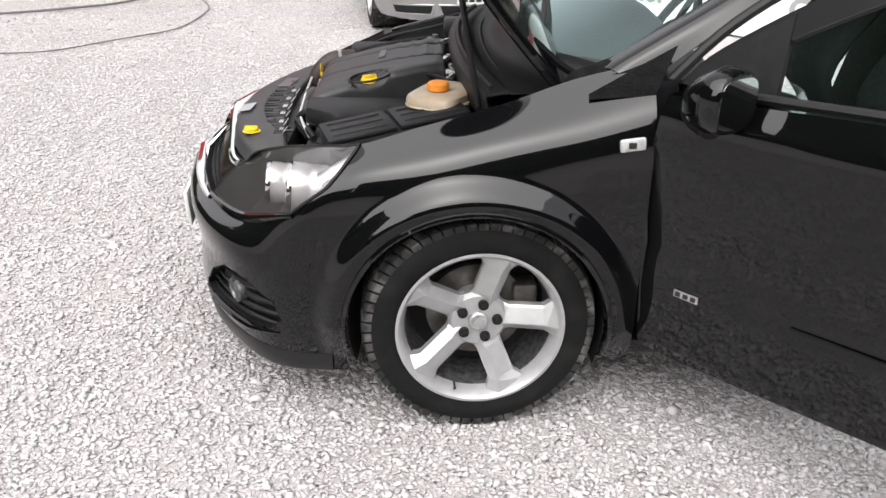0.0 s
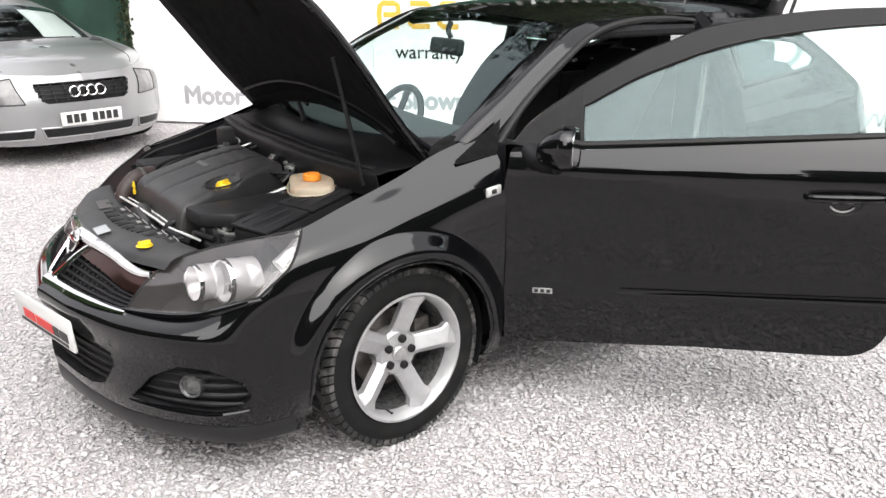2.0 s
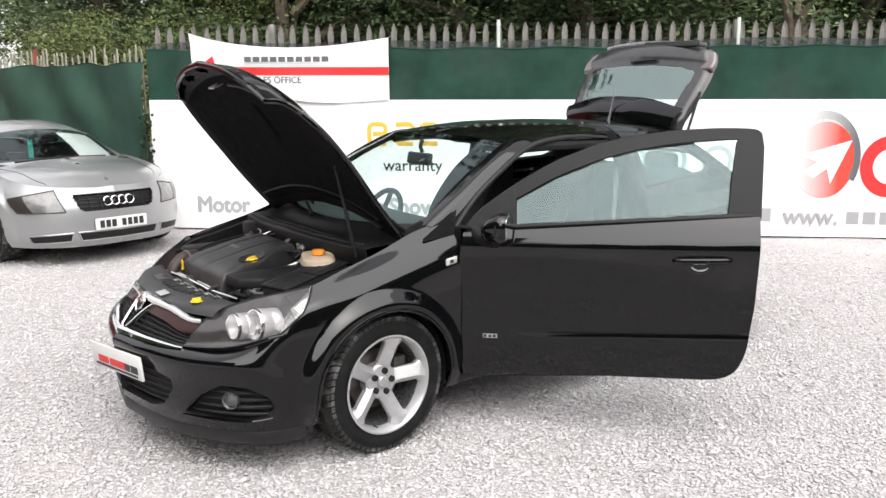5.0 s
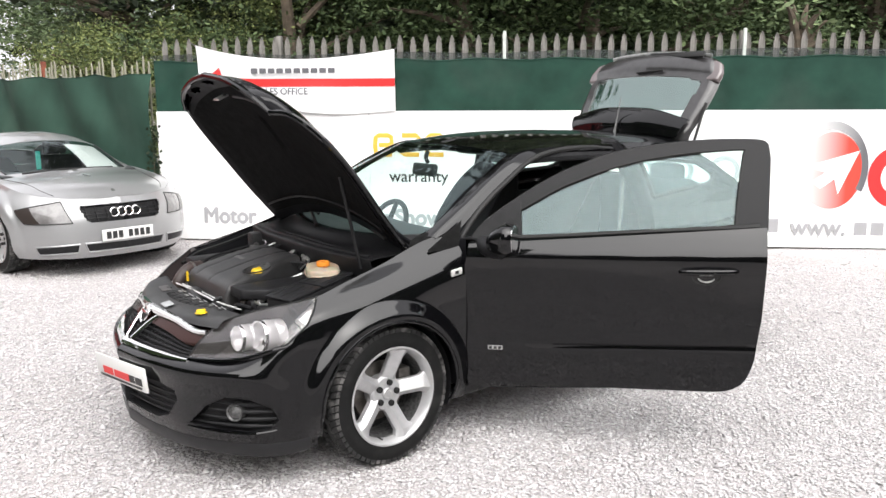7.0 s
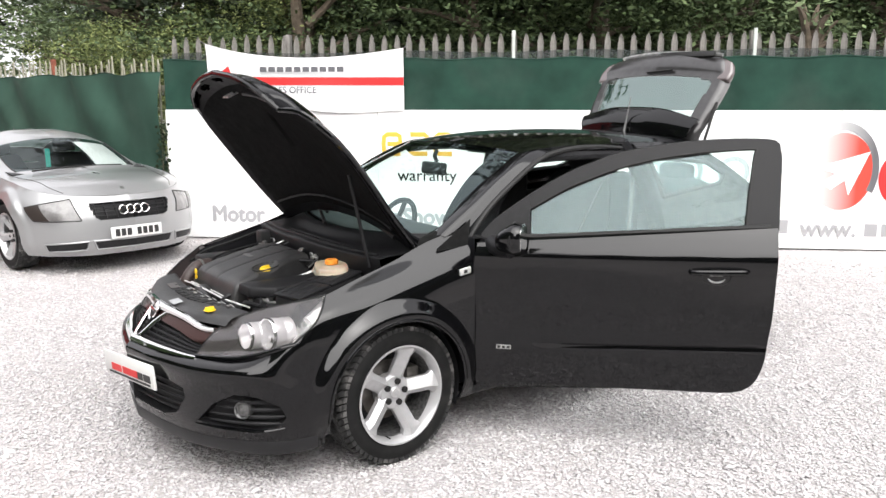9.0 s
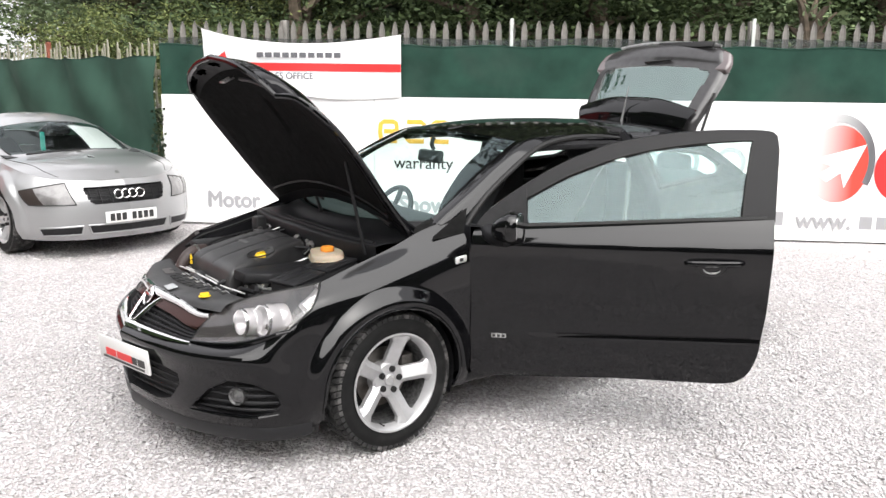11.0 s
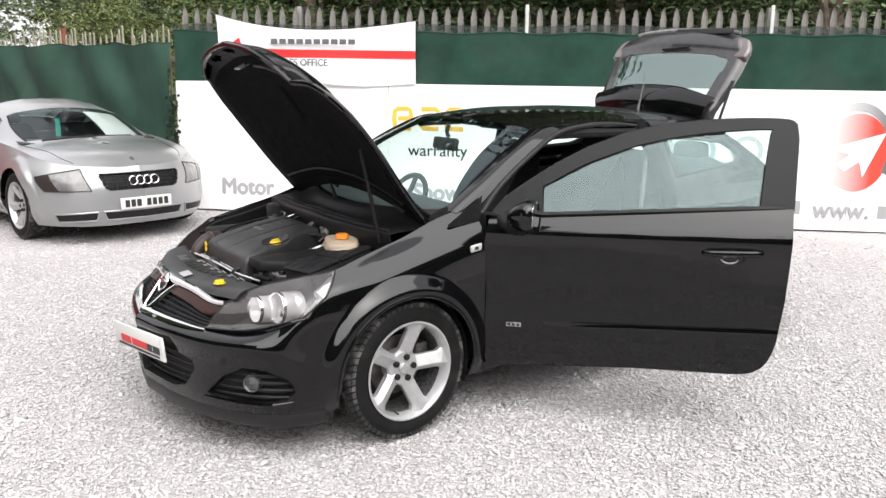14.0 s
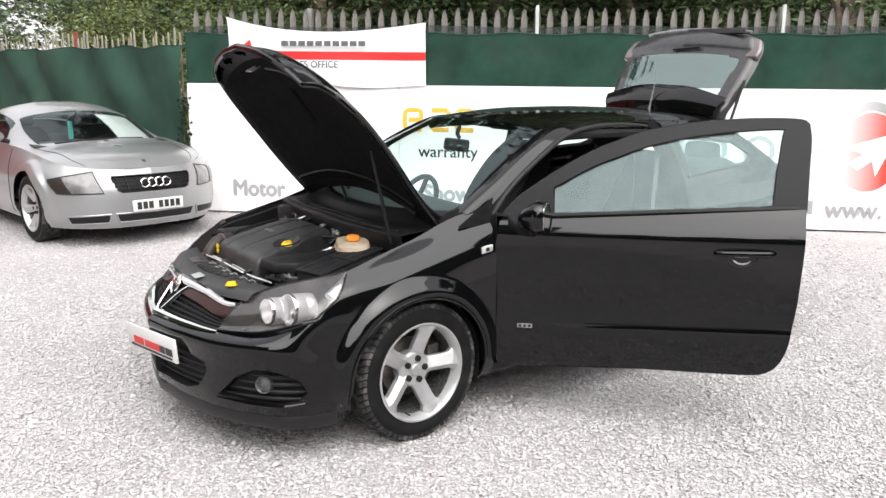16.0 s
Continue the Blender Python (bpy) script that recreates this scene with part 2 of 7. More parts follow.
# ---- mesh helpers ----
def part(name, bm, mat, parent=None, label="", smooth=True, mats=None):
    """Links a bmesh as one mesh object, under a thing or a part if one is given."""
    bmesh.ops.recalc_face_normals(bm, faces=bm.faces[:])
    me = bpy.data.meshes.new(name)
    bm.to_mesh(me)
    bm.free()
    if smooth:
        me.shade_smooth()
        me.set_sharp_from_angle(angle=radians(35))
    for m in mats or [mat]:
        me.materials.append(m)
    ob = new(name, me)
    ob.parent = parent
    return tagged(ob, label=label)


def thing(name, label, category, m=None, group="", kind=""):
    ob = new(name)
    ob.empty_display_size = 0.1
    if m is not None:
        ob.matrix_world = m
    return tagged(ob, label, category, group, kind)


def box(sx, sy, sz, at=(0, 0, 0), bevel=0.0, seg=2, m=None):
    """A box of the given size round at, with rounded edges, turned by m."""
    bm = bmesh.new()
    bmesh.ops.create_cube(bm, size=1.0)
    bmesh.ops.scale(bm, vec=(sx, sy, sz), verts=bm.verts)
    if bevel:
        bmesh.ops.bevel(bm, geom=bm.edges[:], offset=bevel, segments=seg, affect="EDGES", profile=0.5)
    if m is not None:
        bm.transform(m)
    bm.transform(Matrix.Translation(at))
    return bm


def join(*bms):
    out = bms[0]
    for b in bms[1:]:
        me = bpy.data.meshes.new("tmp")
        b.to_mesh(me)
        b.free()
        out.from_mesh(me)
        bpy.data.meshes.remove(me)
    return out


def lathe(profile, n=48, axis="Y", arc=360.0):
    """Turns a profile of (radius, along) round an axis."""
    bm = bmesh.new()
    rings, full = [], arc >= 360
    steps = n if full else n + 1
    for k in range(steps):
        a = radians(arc) * k / n
        ring = []
        for r, h in profile:
            c, s = r * math.cos(a), r * math.sin(a)
            ring.append(bm.verts.new({"Y": (c, h, s), "Z": (c, s, h), "X": (h, c, s)}[axis]))
        rings.append(ring)
    for k in range(n):
        a, b = rings[k], rings[(k + 1) % steps]
        for i in range(len(profile) - 1):
            bm.faces.new((a[i], b[i], b[i + 1], a[i + 1]))
    bmesh.ops.remove_doubles(bm, verts=bm.verts, dist=1e-6)
    return bm


def spline(points, n):
    """n points on a smooth curve through the given ones."""
    p = np.array(points, float)
    t = np.linspace(0, len(p) - 1, n)
    return cr(p, t)


def cr(p, t):
    """Catmull-Rom through rows of p at places t, counted in rows."""
    q = np.concatenate([[2 * p[0] - p[1]], p, [2 * p[-1] - p[-2]]])
    i = np.clip(np.floor(t).astype(int), 0, len(p) - 2)
    f = (t - i).reshape((-1,) + (1,) * (p.ndim - 1))
    a, b, c, d = q[i], q[i + 1], q[i + 2], q[i + 3]
    return 0.5 * (2 * b + (c - a) * f + (2 * a - 5 * b + 4 * c - d) * f**2 + (3 * b - a - 3 * c + d) * f**3)


def surface(stations, u, v):
    """A smooth sheet through stations x levels of points; u and v count stations and levels. Gives an array (u, v, 3)."""
    s = cr(np.array(stations, float), np.asarray(u, float))
    return np.stack([cr(row, np.asarray(v, float)) for row in s])


def tube(points, r=0.01, n=8, count=0, caps=True):
    """A round bar along points; r may be a list, one radius a point."""
    pts = spline(points, count) if count else np.array(points, float)
    rad = np.interp(np.linspace(0, 1, len(pts)), np.linspace(0, 1, len(r)), r) if isinstance(r, (list, tuple)) else np.full(len(pts), r)
    bm, rings, side = bmesh.new(), [], None
    for k, p in enumerate(pts):
        d = Vector(pts[min(k + 1, len(pts) - 1)] - pts[max(k - 1, 0)]).normalized()
        side = d.orthogonal().normalized() if side is None else (side - d * side.dot(d)).normalized()
        up = d.cross(side)
        rings.append([bm.verts.new(Vector(p) + float(rad[k]) * (math.cos(a) * side + math.sin(a) * up)) for a in [2 * math.pi * j / n for j in range(n)]])
    for a, b in zip(rings, rings[1:]):
        for j in range(n):
            bm.faces.new((a[j], a[(j + 1) % n], b[(j + 1) % n], b[j]))
    if caps:
        bm.faces.new(rings[0]), bm.faces.new(rings[-1])
    return bm


def slab(outline, depth, plane="XZ", at=0.0, bevel=0.0, seg=2):
    """A flat plate with the outline given in the plane, as thick as depth from at on."""
    put = {"XZ": lambda a, b, h: (a, h, b), "XY": lambda a, b, h: (a, b, h), "YZ": lambda a, b, h: (h, a, b)}[plane]
    bm = bmesh.new()
    lo = [bm.verts.new(put(a, b, at)) for a, b in outline]
    hi = [bm.verts.new(put(a, b, at + depth)) for a, b in outline]
    bm.faces.new(lo), bm.faces.new(hi[::-1])
    for k in range(len(lo)):
        j = (k + 1) % len(lo)
        bm.faces.new((lo[k], lo[j], hi[j], hi[k]))
    bmesh.ops.recalc_face_normals(bm, faces=bm.faces[:])
    if bevel:
        rim = [e for e in bm.edges if len(e.link_faces) == 2 and e.calc_face_angle(0) > 0.6]
        bmesh.ops.bevel(bm, geom=rim, offset=bevel, segments=seg, affect="EDGES", profile=0.5)
    return bm


def sheet(grid, keep=None, thick=0.0, snap=None):
    """A mesh of a grid of points; keep(i, j, centre) says which cells stay; thick gives it a back."""
    bm = bmesh.new()
    nu, nv = grid.shape[:2]
    vs = {}

    def vert(i, j):
        if (i, j) not in vs:
            vs[i, j] = bm.verts.new(grid[i, j])
        return vs[i, j]

    for i in range(nu - 1):
        for j in range(nv - 1):
            c = grid[i : i + 2, j : j + 2].reshape(4, 3).mean(0)
            if keep is None or keep(i, j, c):
                quad = [vert(i, j), vert(i + 1, j), vert(i + 1, j + 1), vert(i, j + 1)]
                try:
                    bm.faces.new(quad)
                except ValueError:
                    pass
    if snap:
        for v in bm.verts:
            if v.is_boundary:
                q = snap(v.co)
                if q is not None:
                    v.co = q
    bmesh.ops.remove_doubles(bm, verts=bm.verts, dist=1e-5)
    if thick:
        backed(bm, thick)
    return bm


def backed(bm, thick):
    """Gives a sheet a back face, thick behind it along its own normals, and an edge all round."""
    bmesh.ops.recalc_face_normals(bm, faces=bm.faces[:])
    bm.normal_update()
    front, rim = bm.faces[:], [e for e in bm.edges if e.is_boundary]
    twin = {v: bm.verts.new(v.co - v.normal * thick) for v in bm.verts[:]}
    for f in front:
        bm.faces.new([twin[v] for v in reversed(f.verts)])
    for e in rim:
        a, b = e.verts
        bm.faces.new((a, b, twin[b], twin[a]))


def mirrored(bm):
    """The same mesh on the other side of the car."""
    out = bm.copy()
    out.transform(Matrix.Diagonal((1, -1, 1, 1)))
    bmesh.ops.reverse_faces(out, faces=out.faces[:])
    return out


def text_mesh(words, height, mat, m, name="lettering", parent=None, thick=0.002, bold=0.0, label="", squeeze=1.0, weight=0.0):
    """Raised letters, with their lower left corner at the pose m, upright in its xz plane."""
    c = bpy.data.curves.new("words", "FONT")
    c.body, c.size, c.extrude, c.offset = words, height * 1.37, thick, bold
    tmp = bpy.data.objects.new("words", c)
    scene.collection.objects.link(tmp)
    me = bpy.data.meshes.new_from_object(tmp.evaluated_get(bpy.context.evaluated_depsgraph_get()))
    bpy.data.objects.remove(tmp)
    bm = bmesh.new()
    bm.from_mesh(me)
    if weight:  # the same letters laid side by side make heavier strokes
        for k, (dx, dy) in enumerate(((weight, 0), (-weight, 0), (0, weight), (0, -weight))):
            copy = me.copy()
            copy.transform(Matrix.Translation((dx, dy, 0.0004 * (k + 1))))
            bm.from_mesh(copy)
    bm.transform(m @ Matrix.Rotation(radians(90), 4, "X") @ Matrix.Diagonal((squeeze, 1, 1, 1)))
    return part(name, bm, mat, parent, label, smooth=False)


# ---- ground ----
def swell(x, y):
    """How high the gravel bed lies."""
    return -0.012 + (0.010 * noise.noise((x * 0.9, y * 0.9, 0)) if abs(x) < 11 and abs(y) < 13 else 0.0)


def build_ground():
    xs = np.r_[-400, -60, -20, np.linspace(-8, 10, 73), 20, 60, 400]
    ys = np.r_[-400, -60, -20, np.linspace(-8, 12, 81), 20, 60, 400]
    grid = np.zeros((len(xs), len(ys), 3))
    for i, x in enumerate(xs):
        for j, y in enumerate(ys):
            grid[i, j] = x, y, swell(x, y)
    part("ground", sheet(grid), GROUND)
    tagged(bpy.data.objects["ground"], "pale grey limestone gravel yard, loose and uneven", "ground", kind="structure")


def build_stones():
    """Loose chippings: one mesh of many small faceted stones, densest near the black car."""
    rng = np.random.default_rng(4)
    areas = [(-2.7, 3.2, -3.7, -0.2, 108000, 0.0092), (-3.2, 0.2, -0.2, 3.6, 38000, 0.0098), (3.2, 5.5, -2.2, 2.0, 16000, 0.0105), (-4.0, 2.0, 3.6, 8.0, 22000, 0.0105), (-6.0, 7.0, -6.0, 6.0, 9000, 0.011)]
    base = np.array([(1, 0, 0), (-1, 0, 0), (0, 1, 0), (0, -1, 0), (0, 0, 1), (0, 0, -1)], float)
    tri = np.array([(0, 2, 4), (2, 1, 4), (1, 3, 4), (3, 0, 4), (2, 0, 5), (1, 2, 5), (3, 1, 5), (0, 3, 5)])
    vs, fs, off = [], [], 0
    for x0, x1, y0, y1, n, r in areas:
        c = np.stack([rng.uniform(x0, x1, n), rng.uniform(y0, y1, n), rng.uniform(0.000, 0.006, n)], 1)
        c[:, :2] += rng.normal(0, 0.25, (n, 2))
        c[:, 2] += [swell(x, y) for x, y in c[:, :2]]
        size = r * rng.lognormal(0, 0.3, (n, 1, 1)) * rng.uniform(0.6, 1.25, (n, 1, 3)) * np.array((1.15, 0.85, 0.42))
        v = base[None] * size + rng.normal(0, 0.22, (n, 6, 3)) * size
        a = rng.uniform(0, 6.283, n)
        tilt = rng.normal(0, 0.30, n)
        v = np.stack([v[..., 0], v[..., 1] * np.cos(tilt)[:, None] - v[..., 2] * np.sin(tilt)[:, None], v[..., 1] * np.sin(tilt)[:, None] + v[..., 2] * np.cos(tilt)[:, None]], -1)
        v = np.stack([v[..., 0] * np.cos(a)[:, None] - v[..., 1] * np.sin(a)[:, None], v[..., 0] * np.sin(a)[:, None] + v[..., 1] * np.cos(a)[:, None], v[..., 2]], -1) + c[:, None]
        vs.append(v.reshape(-1, 3))
        fs.append((tri[None] + (np.arange(n) * 6)[:, None, None] + off).reshape(-1, 3))
        off += 6 * n
    v, f = np.concatenate(vs), np.concatenate(fs)
    me = bpy.data.meshes.new("gravel_stones")
    me.vertices.add(len(v)), me.loops.add(f.size), me.polygons.add(len(f))
    me.vertices.foreach_set("co", v.ravel().astype(np.float32))
    me.loops.foreach_set("vertex_index", f.ravel().astype(np.int32))
    me.polygons.foreach_set("loop_start", np.arange(0, f.size, 3, dtype=np.int32))
    me.update(calc_edges=True)
    me.materials.append(STONE)
    tagged(new("gravel_stones", me), "loose pale limestone chippings over the yard", "gravel", kind="stuff")


build_ground()
build_stones()

# ---- fence, boards, banner ----
WALL = Matrix.Translation((1.267, 5.745, 0)) @ Matrix.Rotation(math.atan2(-0.6715, 0.741), 4, "Z")
# In the fence's own frame x runs along it, -y faces the yard.


def build_fence():
    fence = thing("palisade_fence", "weathered grey steel palisade fence with pointed pales", "fence", WALL)
    half = 0.033
    prof = [(-half, 0.0), (-0.016, 0.014), (0.016, 0.014), (half, 0.0)]
    bm = bmesh.new()
    top, neck = 2.27, 2.17
    rows = []
    for z, k in ((0.05, 1.0), (neck, 1.0), (neck + 0.035, 0.72), (neck + 0.05, 0.78), (top, 0.1)):
        rows.append([bm.verts.new((x * k, y, z)) for x, y in prof])
    for a, b in zip(rows, rows[1:]):
        for j in range(3):
            bm.faces.new((a[j], a[j + 1], b[j + 1], b[j]))
    backed(bm, 0.004)
    first = part("pale", bm, GALV, fence, smooth=False)
    first.location = (-0.0502, 0.05, 0)
    rng = random.Random(3)
    for k in range(1, 87):
        p = new("pale", first.data)
        p.parent = fence
        p.location = (-0.0502 + 0.1408 * k, 0.05, rng.uniform(-0.015, 0.010))
        p.rotation_euler = (0, rng.uniform(-0.003, 0.003), 0)
    for z in (0.35, 1.95):
        part("rail", box(12.2, 0.04, 0.05, (6.0, 0.085, z), 0.004), GALV, fence)
    for x in (1.25, 3.75, 6.24, 8.75, 11.2):
        part("post", box(0.05, 0.10, 2.30, (x, 0.135, 1.13), 0.004), GALV, fence)
    for x in (3.755, 6.245):
        part("slim_post", box(0.034, 0.03, 2.30, (x, 0.028, 1.15), 0.003), PALE_STEEL, fence, "slim pale galvanised post")
    # grey dust sheet showing above the green fabric
    g = np.array([[(x, 0.035, 1.98 + 0.0), (x, 0.035, 2.085 + 0.012 * math.sin(3.1 * x))] for x in np.linspace(-0.2, 12, 90)])
    m = glass("thin_grey_netting", (0.55, 0.55, 0.55), 0.6, 0.04)
    part("netting", sheet(g), m, fence, "thin grey see-through netting")


def cloth(name, length, z0, z1, m, label, waves=0.02, seed=0, sag=0.0, folds=0.0, mat=None):
    th = thing(name, label, "fence cover", m)
    nx, nz = max(20, int(length * 14)), 26
    g = np.zeros((nx, nz, 3))
    for i in range(nx):
        x = length * i / (nx - 1)
        for j in range(nz):
            f = j / (nz - 1)
            edge = z1 - sag * abs(math.sin(math.pi * x / 1.45)) + 0.012 * math.sin(7 * x + seed)
            z = z0 + f * (edge - z0)
            y = waves * noise.noise((x * 1.2 + seed, z * 0.9, seed)) + folds * math.sin(4.2 * x - 3.6 * z + 2.0 * noise.noise((x, z, 3))) * (0.3 + f)
            g[i, j] = x, y, z
    bm = sheet(g)
    backed(bm, 0.003)
    part("fabric", bm, mat or GREEN, th)
    part("hem", tube([(*g[i, nz - 1][:2], g[i, nz - 1][2]) for i in range(0, nx, 2)], 0.008, 6), GREEN, th)
    return th


def build_boards():
    n = 0
    for x0, x1 in ((-0.17, 2.27), (2.274, 4.71), (4.714, 7.15), (7.154, 9.59), (9.594, 12.0)):
        th = thing("advertising_board", "white printed advertising board fixed along the fence foot", "board", WALL, "boards along the fence")
        part("panel", box(x1 - x0, 0.008, 1.452, ((x0 + x1) / 2, -0.012, 0.735), 0.001, 1), WHITE_BOARD, th)
        for z in (0.12, 0.72, 1.38):
            for x in (x0 + 0.05, x1 - 0.05):
                part("screw", box(0.012, 0.003, 0.012, (x, -0.0175, z), 0.001, 1), GREY_INK, th)
        n += 1
        if n == 1:
            text_mesh("Motor", 0.185, GREY_INK, pose(0.32, -0.0175, 0.20), parent=th, squeeze=0.94, label="grey letters", weight=0.011)
            text_mesh("C", 0.185, GREY_INK, pose(2.06, -0.0175, 0.20), parent=th, squeeze=0.94, label="grey letters", weight=0.011)
        if n == 2:
            text_mesh("ar Showroom", 0.185, GREY_INK, pose(2.285, -0.0175, 0.20), parent=th, squeeze=0.94, label="grey letters", weight=0.011)
            text_mesh("warranty", 0.135, INK, pose(2.49, -0.0175, 0.685), parent=th, squeeze=0.98, label="black letters", weight=0.0012)
            # yellow angular mark over the word
            for cx in (2.335, 2.625, 2.91):
                shape = {2.335: [(0.2, 0.5), (0.72, 0.5), (0.9, 0.62), (0.86, 0.92), (0.7, 1), (0.2, 1), (0.04, 0.88), (0, 0.5), (0.04, 0.12), (0.2, 0), (0.9, 0)],
                         2.625: [(0.05, 1), (0.8, 1), (0.94, 0.9), (0.9, 0.6), (0.75, 0.5), (0.25, 0.5), (0.08, 0.4), (0.05, 0.12), (0.2, 0), (0.95, 0)],
                         2.91: [(0.2, 0.5), (0.72, 0.5), (0.9, 0.62), (0.86, 0.92), (0.7, 1), (0.2, 1), (0.04, 0.88), (0, 0.5), (0.04, 0.12), (0.2, 0), (0.9, 0)]}[cx]
                stroke = tube([(a * 0.21, 0, b * 0.21) for a, b in shape], 0.026, 8)
                stroke.transform(Matrix.Translation((cx, -0.0168, 0.985)) @ Matrix.Diagonal((1, 0.08, 1, 1)))
                bars = [stroke]
                part("mark", join(*bars), YELLOW_INK, th, "yellow printed mark", smooth=False)
        if n == 3:
            for k in range(5):
                part("bar", box(0.28, 0.003, 0.145, (6.55 - 0.36 * k, -0.0178, 0.24), 0.001, 1), GREY_INK, th, "grey printed bar", smooth=False)
            for cx, w in ((5.2, 0.3), (5.62, 0.3), (6.1, 0.3)):
                ring = lathe([(0.11, -0.0195), (0.165, -0.0195)], 36)
                ring.transform(Matrix.Translation((cx, 0, 0.82)))
                part("mark", ring, GREY_INK, th, "grey printed ring", smooth=False)
            part("mark", box(0.14, 0.003, 0.05, (6.66, -0.0178, 0.83), 0.001, 1), PALE_INK, th, smooth=False)
        if n == 3:
            # red disc with a grey crescent and a white arrow
            disc = lathe([(0.0, -0.0205), (0.36, -0.0205)], 64)
            disc.transform(Matrix.Translation((7.19 - 0.0, 0, 0.83)) @ Matrix.Diagonal((0.88, 1, 1.12, 1)))
            part("mark", disc, RED_DISC, th, "red disc fading to white", smooth=False)
            cres = slab([(0.98 * math.cos(a) * r, math.sin(a) * r) for r, rng in ((0.455, range(-30, 172, 6)), (0.375 , range(166, -36, -6))) for a in [radians(d) for d in rng]], 0.002, at=-0.0225)
            cres.transform(Matrix.Translation((7.175, 0, 0.855)) @ Matrix.Diagonal((0.86, 1, 1.08, 1)))
            part("mark", cres, CRESCENT, th, "grey crescent fading to white", smooth=False)
            arrow = slab([(0.27, 0.20), (0.08, -0.26), (0.035, -0.10), (-0.10, -0.20), (-0.20, -0.13), (-0.06, -0.03), (-0.27, 0.03)], 0.002, at=-0.0245)
            arrow.transform(Matrix.Translation((7.19, 0, 0.84)))
            part("mark", arrow, WHITE_BOARD, th, "white arrow", smooth=False)
        if n == 4:
            text_mesh("www.", 0.185, GREY_INK, pose(6.815, -0.0265, 0.145), parent=th, weight=0.006, squeeze=0.94, label="grey letters")
            for k in range(6):
                part("bar", box(0.13, 0.003, 0.135, (7.53 + 0.17 * k, -0.0178, 0.215), 0.001, 1), GREY_INK, th, "grey printed bar", smooth=False)
            c = slab([(math.cos(a) * r, math.sin(a) * r * 1.08) for r, rng in ((0.30, range(50, 312, 8)), (0.17, range(312, 42, -8))) for a in [radians(d) for d in rng]], 0.002, at=-0.0195)
            c.transform(Matrix.Translation((7.86, 0, 0.765)))
            part("mark", c, RED_INK, th, "red printed shape", smooth=False)
            for cx, h in ((8.22, 0.72), (8.42, 0.5), (8.85, 0.5)):
                part("mark", box(0.13, 0.003, h, (cx, -0.0178, 0.48 + h / 2), 0.01, 2), RED_INK, th, "red printed shape", smooth=False)


def fade(name, ink, x0, x1):
    """Ink printed with a fade to the board's white along the board."""
    m = material(name, ink, 0.5)
    n, l = m.node_tree.nodes, m.node_tree.links
    tc, sep, k, mix = n.new("ShaderNodeTexCoord"), n.new("ShaderNodeSeparateXYZ"), n.new("ShaderNodeMapRange"), n.new("ShaderNodeMix")
    mix.data_type = "RGBA"
    k.inputs["From Min"].default_value, k.inputs["From Max"].default_value = x0, x1
    mix.inputs[6].default_value, mix.inputs[7].default_value = (0.83, 0.83, 0.83, 1), (*ink, 1)
    l.new(tc.outputs["Object"], sep.inputs[0])
    l.new(sep.outputs[0], k.inputs["Value"])
    l.new(k.outputs[0], mix.inputs[0])
    l.new(mix.outputs[2], n["Principled BSDF"].inputs["Base Color"])
    return m


RED_DISC, CRESCENT = fade("red_fading_ink", (0.68, 0.06, 0.04), 6.80, 7.35), fade("grey_fading_ink", (0.12, 0.12, 0.13), 6.8, 7.5)


def build_banner():
    th = thing("hanging_banner", "white vinyl banner with a red stripe, sagging between its tied corners", "banner", WALL)
    nx, nz = 60, 22
    g = np.zeros((nx, nz, 3))
    for i in range(nx):
        f = i / (nx - 1)
        x = 0.34 + 2.235 * f
        top = 2.185 - 0.065 * f - 0.62 * f * (1 - f) * (1 - 0.35 * f)
        bot = 1.50 - 0.055 * f + 0.03 * math.sin(2.2 * math.pi * f)
        for j in range(nz):
            k = j / (nz - 1)
            wave = 0.022 * math.sin(9 * f + 2.5 * k) * (0.5 + 0.5 * k) + 0.02 * noise.noise((4 * f, 3 * k, 1))
            g[i, j] = x + 0.05 * (1 - k) * (1 - f) * 1.0, -0.05 + wave, bot + k * (top - bot)
    bm = sheet(g)
    backed(bm, 0.002)
    part("sheet", bm, BANNER, th)
    # the stripe lies on the sheet and follows its folds
    band = np.zeros((nx, 3, 3))
    for i in range(nx):
        f = i / (nx - 1)
        zs = 1.775 - 0.006 * f + 0.10 * max(0, 0.28 - f) + np.array((-0.043, 0, 0.043))
        for q in range(3):
            col = g[i]
            y = np.interp(zs[q], col[:, 2], col[:, 1])
            band[i, q] = np.interp(zs[q], col[:, 2], col[:, 0]), y - 0.006, zs[q]
    part("stripe", sheet(band), RED_INK, th, "red stripe")
    text_mesh("SALES OFFICE", 0.072, DARK_INK, pose(1.03, -0.10, 1.645, 0, 0, 0), parent=th, label="dark grey letters", squeeze=0.98, weight=0.0018)
    for k in range(10):
        part("bar", box(0.075, 0.003, 0.055, (1.02 + 0.096 * k, -0.098, 1.90), 0.001, 1), DARK_INK, th, "grey printed bar", smooth=False)
    wedge = slab([(0.42, 1.72), (0.66, 1.80), (0.62, 1.94), (0.50, 1.85)], 0.002, at=-0.088)
    part("mark", wedge, RED_INK, th, "red printed shape", smooth=False)
    for x, z, dx, dz in ((0.345, 2.18, -0.10, 0.05), (2.57, 2.115, 0.06, 0.06)):
        part("tie", tube([(x, -0.05, z), (x + dx, 0.03, z + dz)], 0.004, 6), CABLE, th)


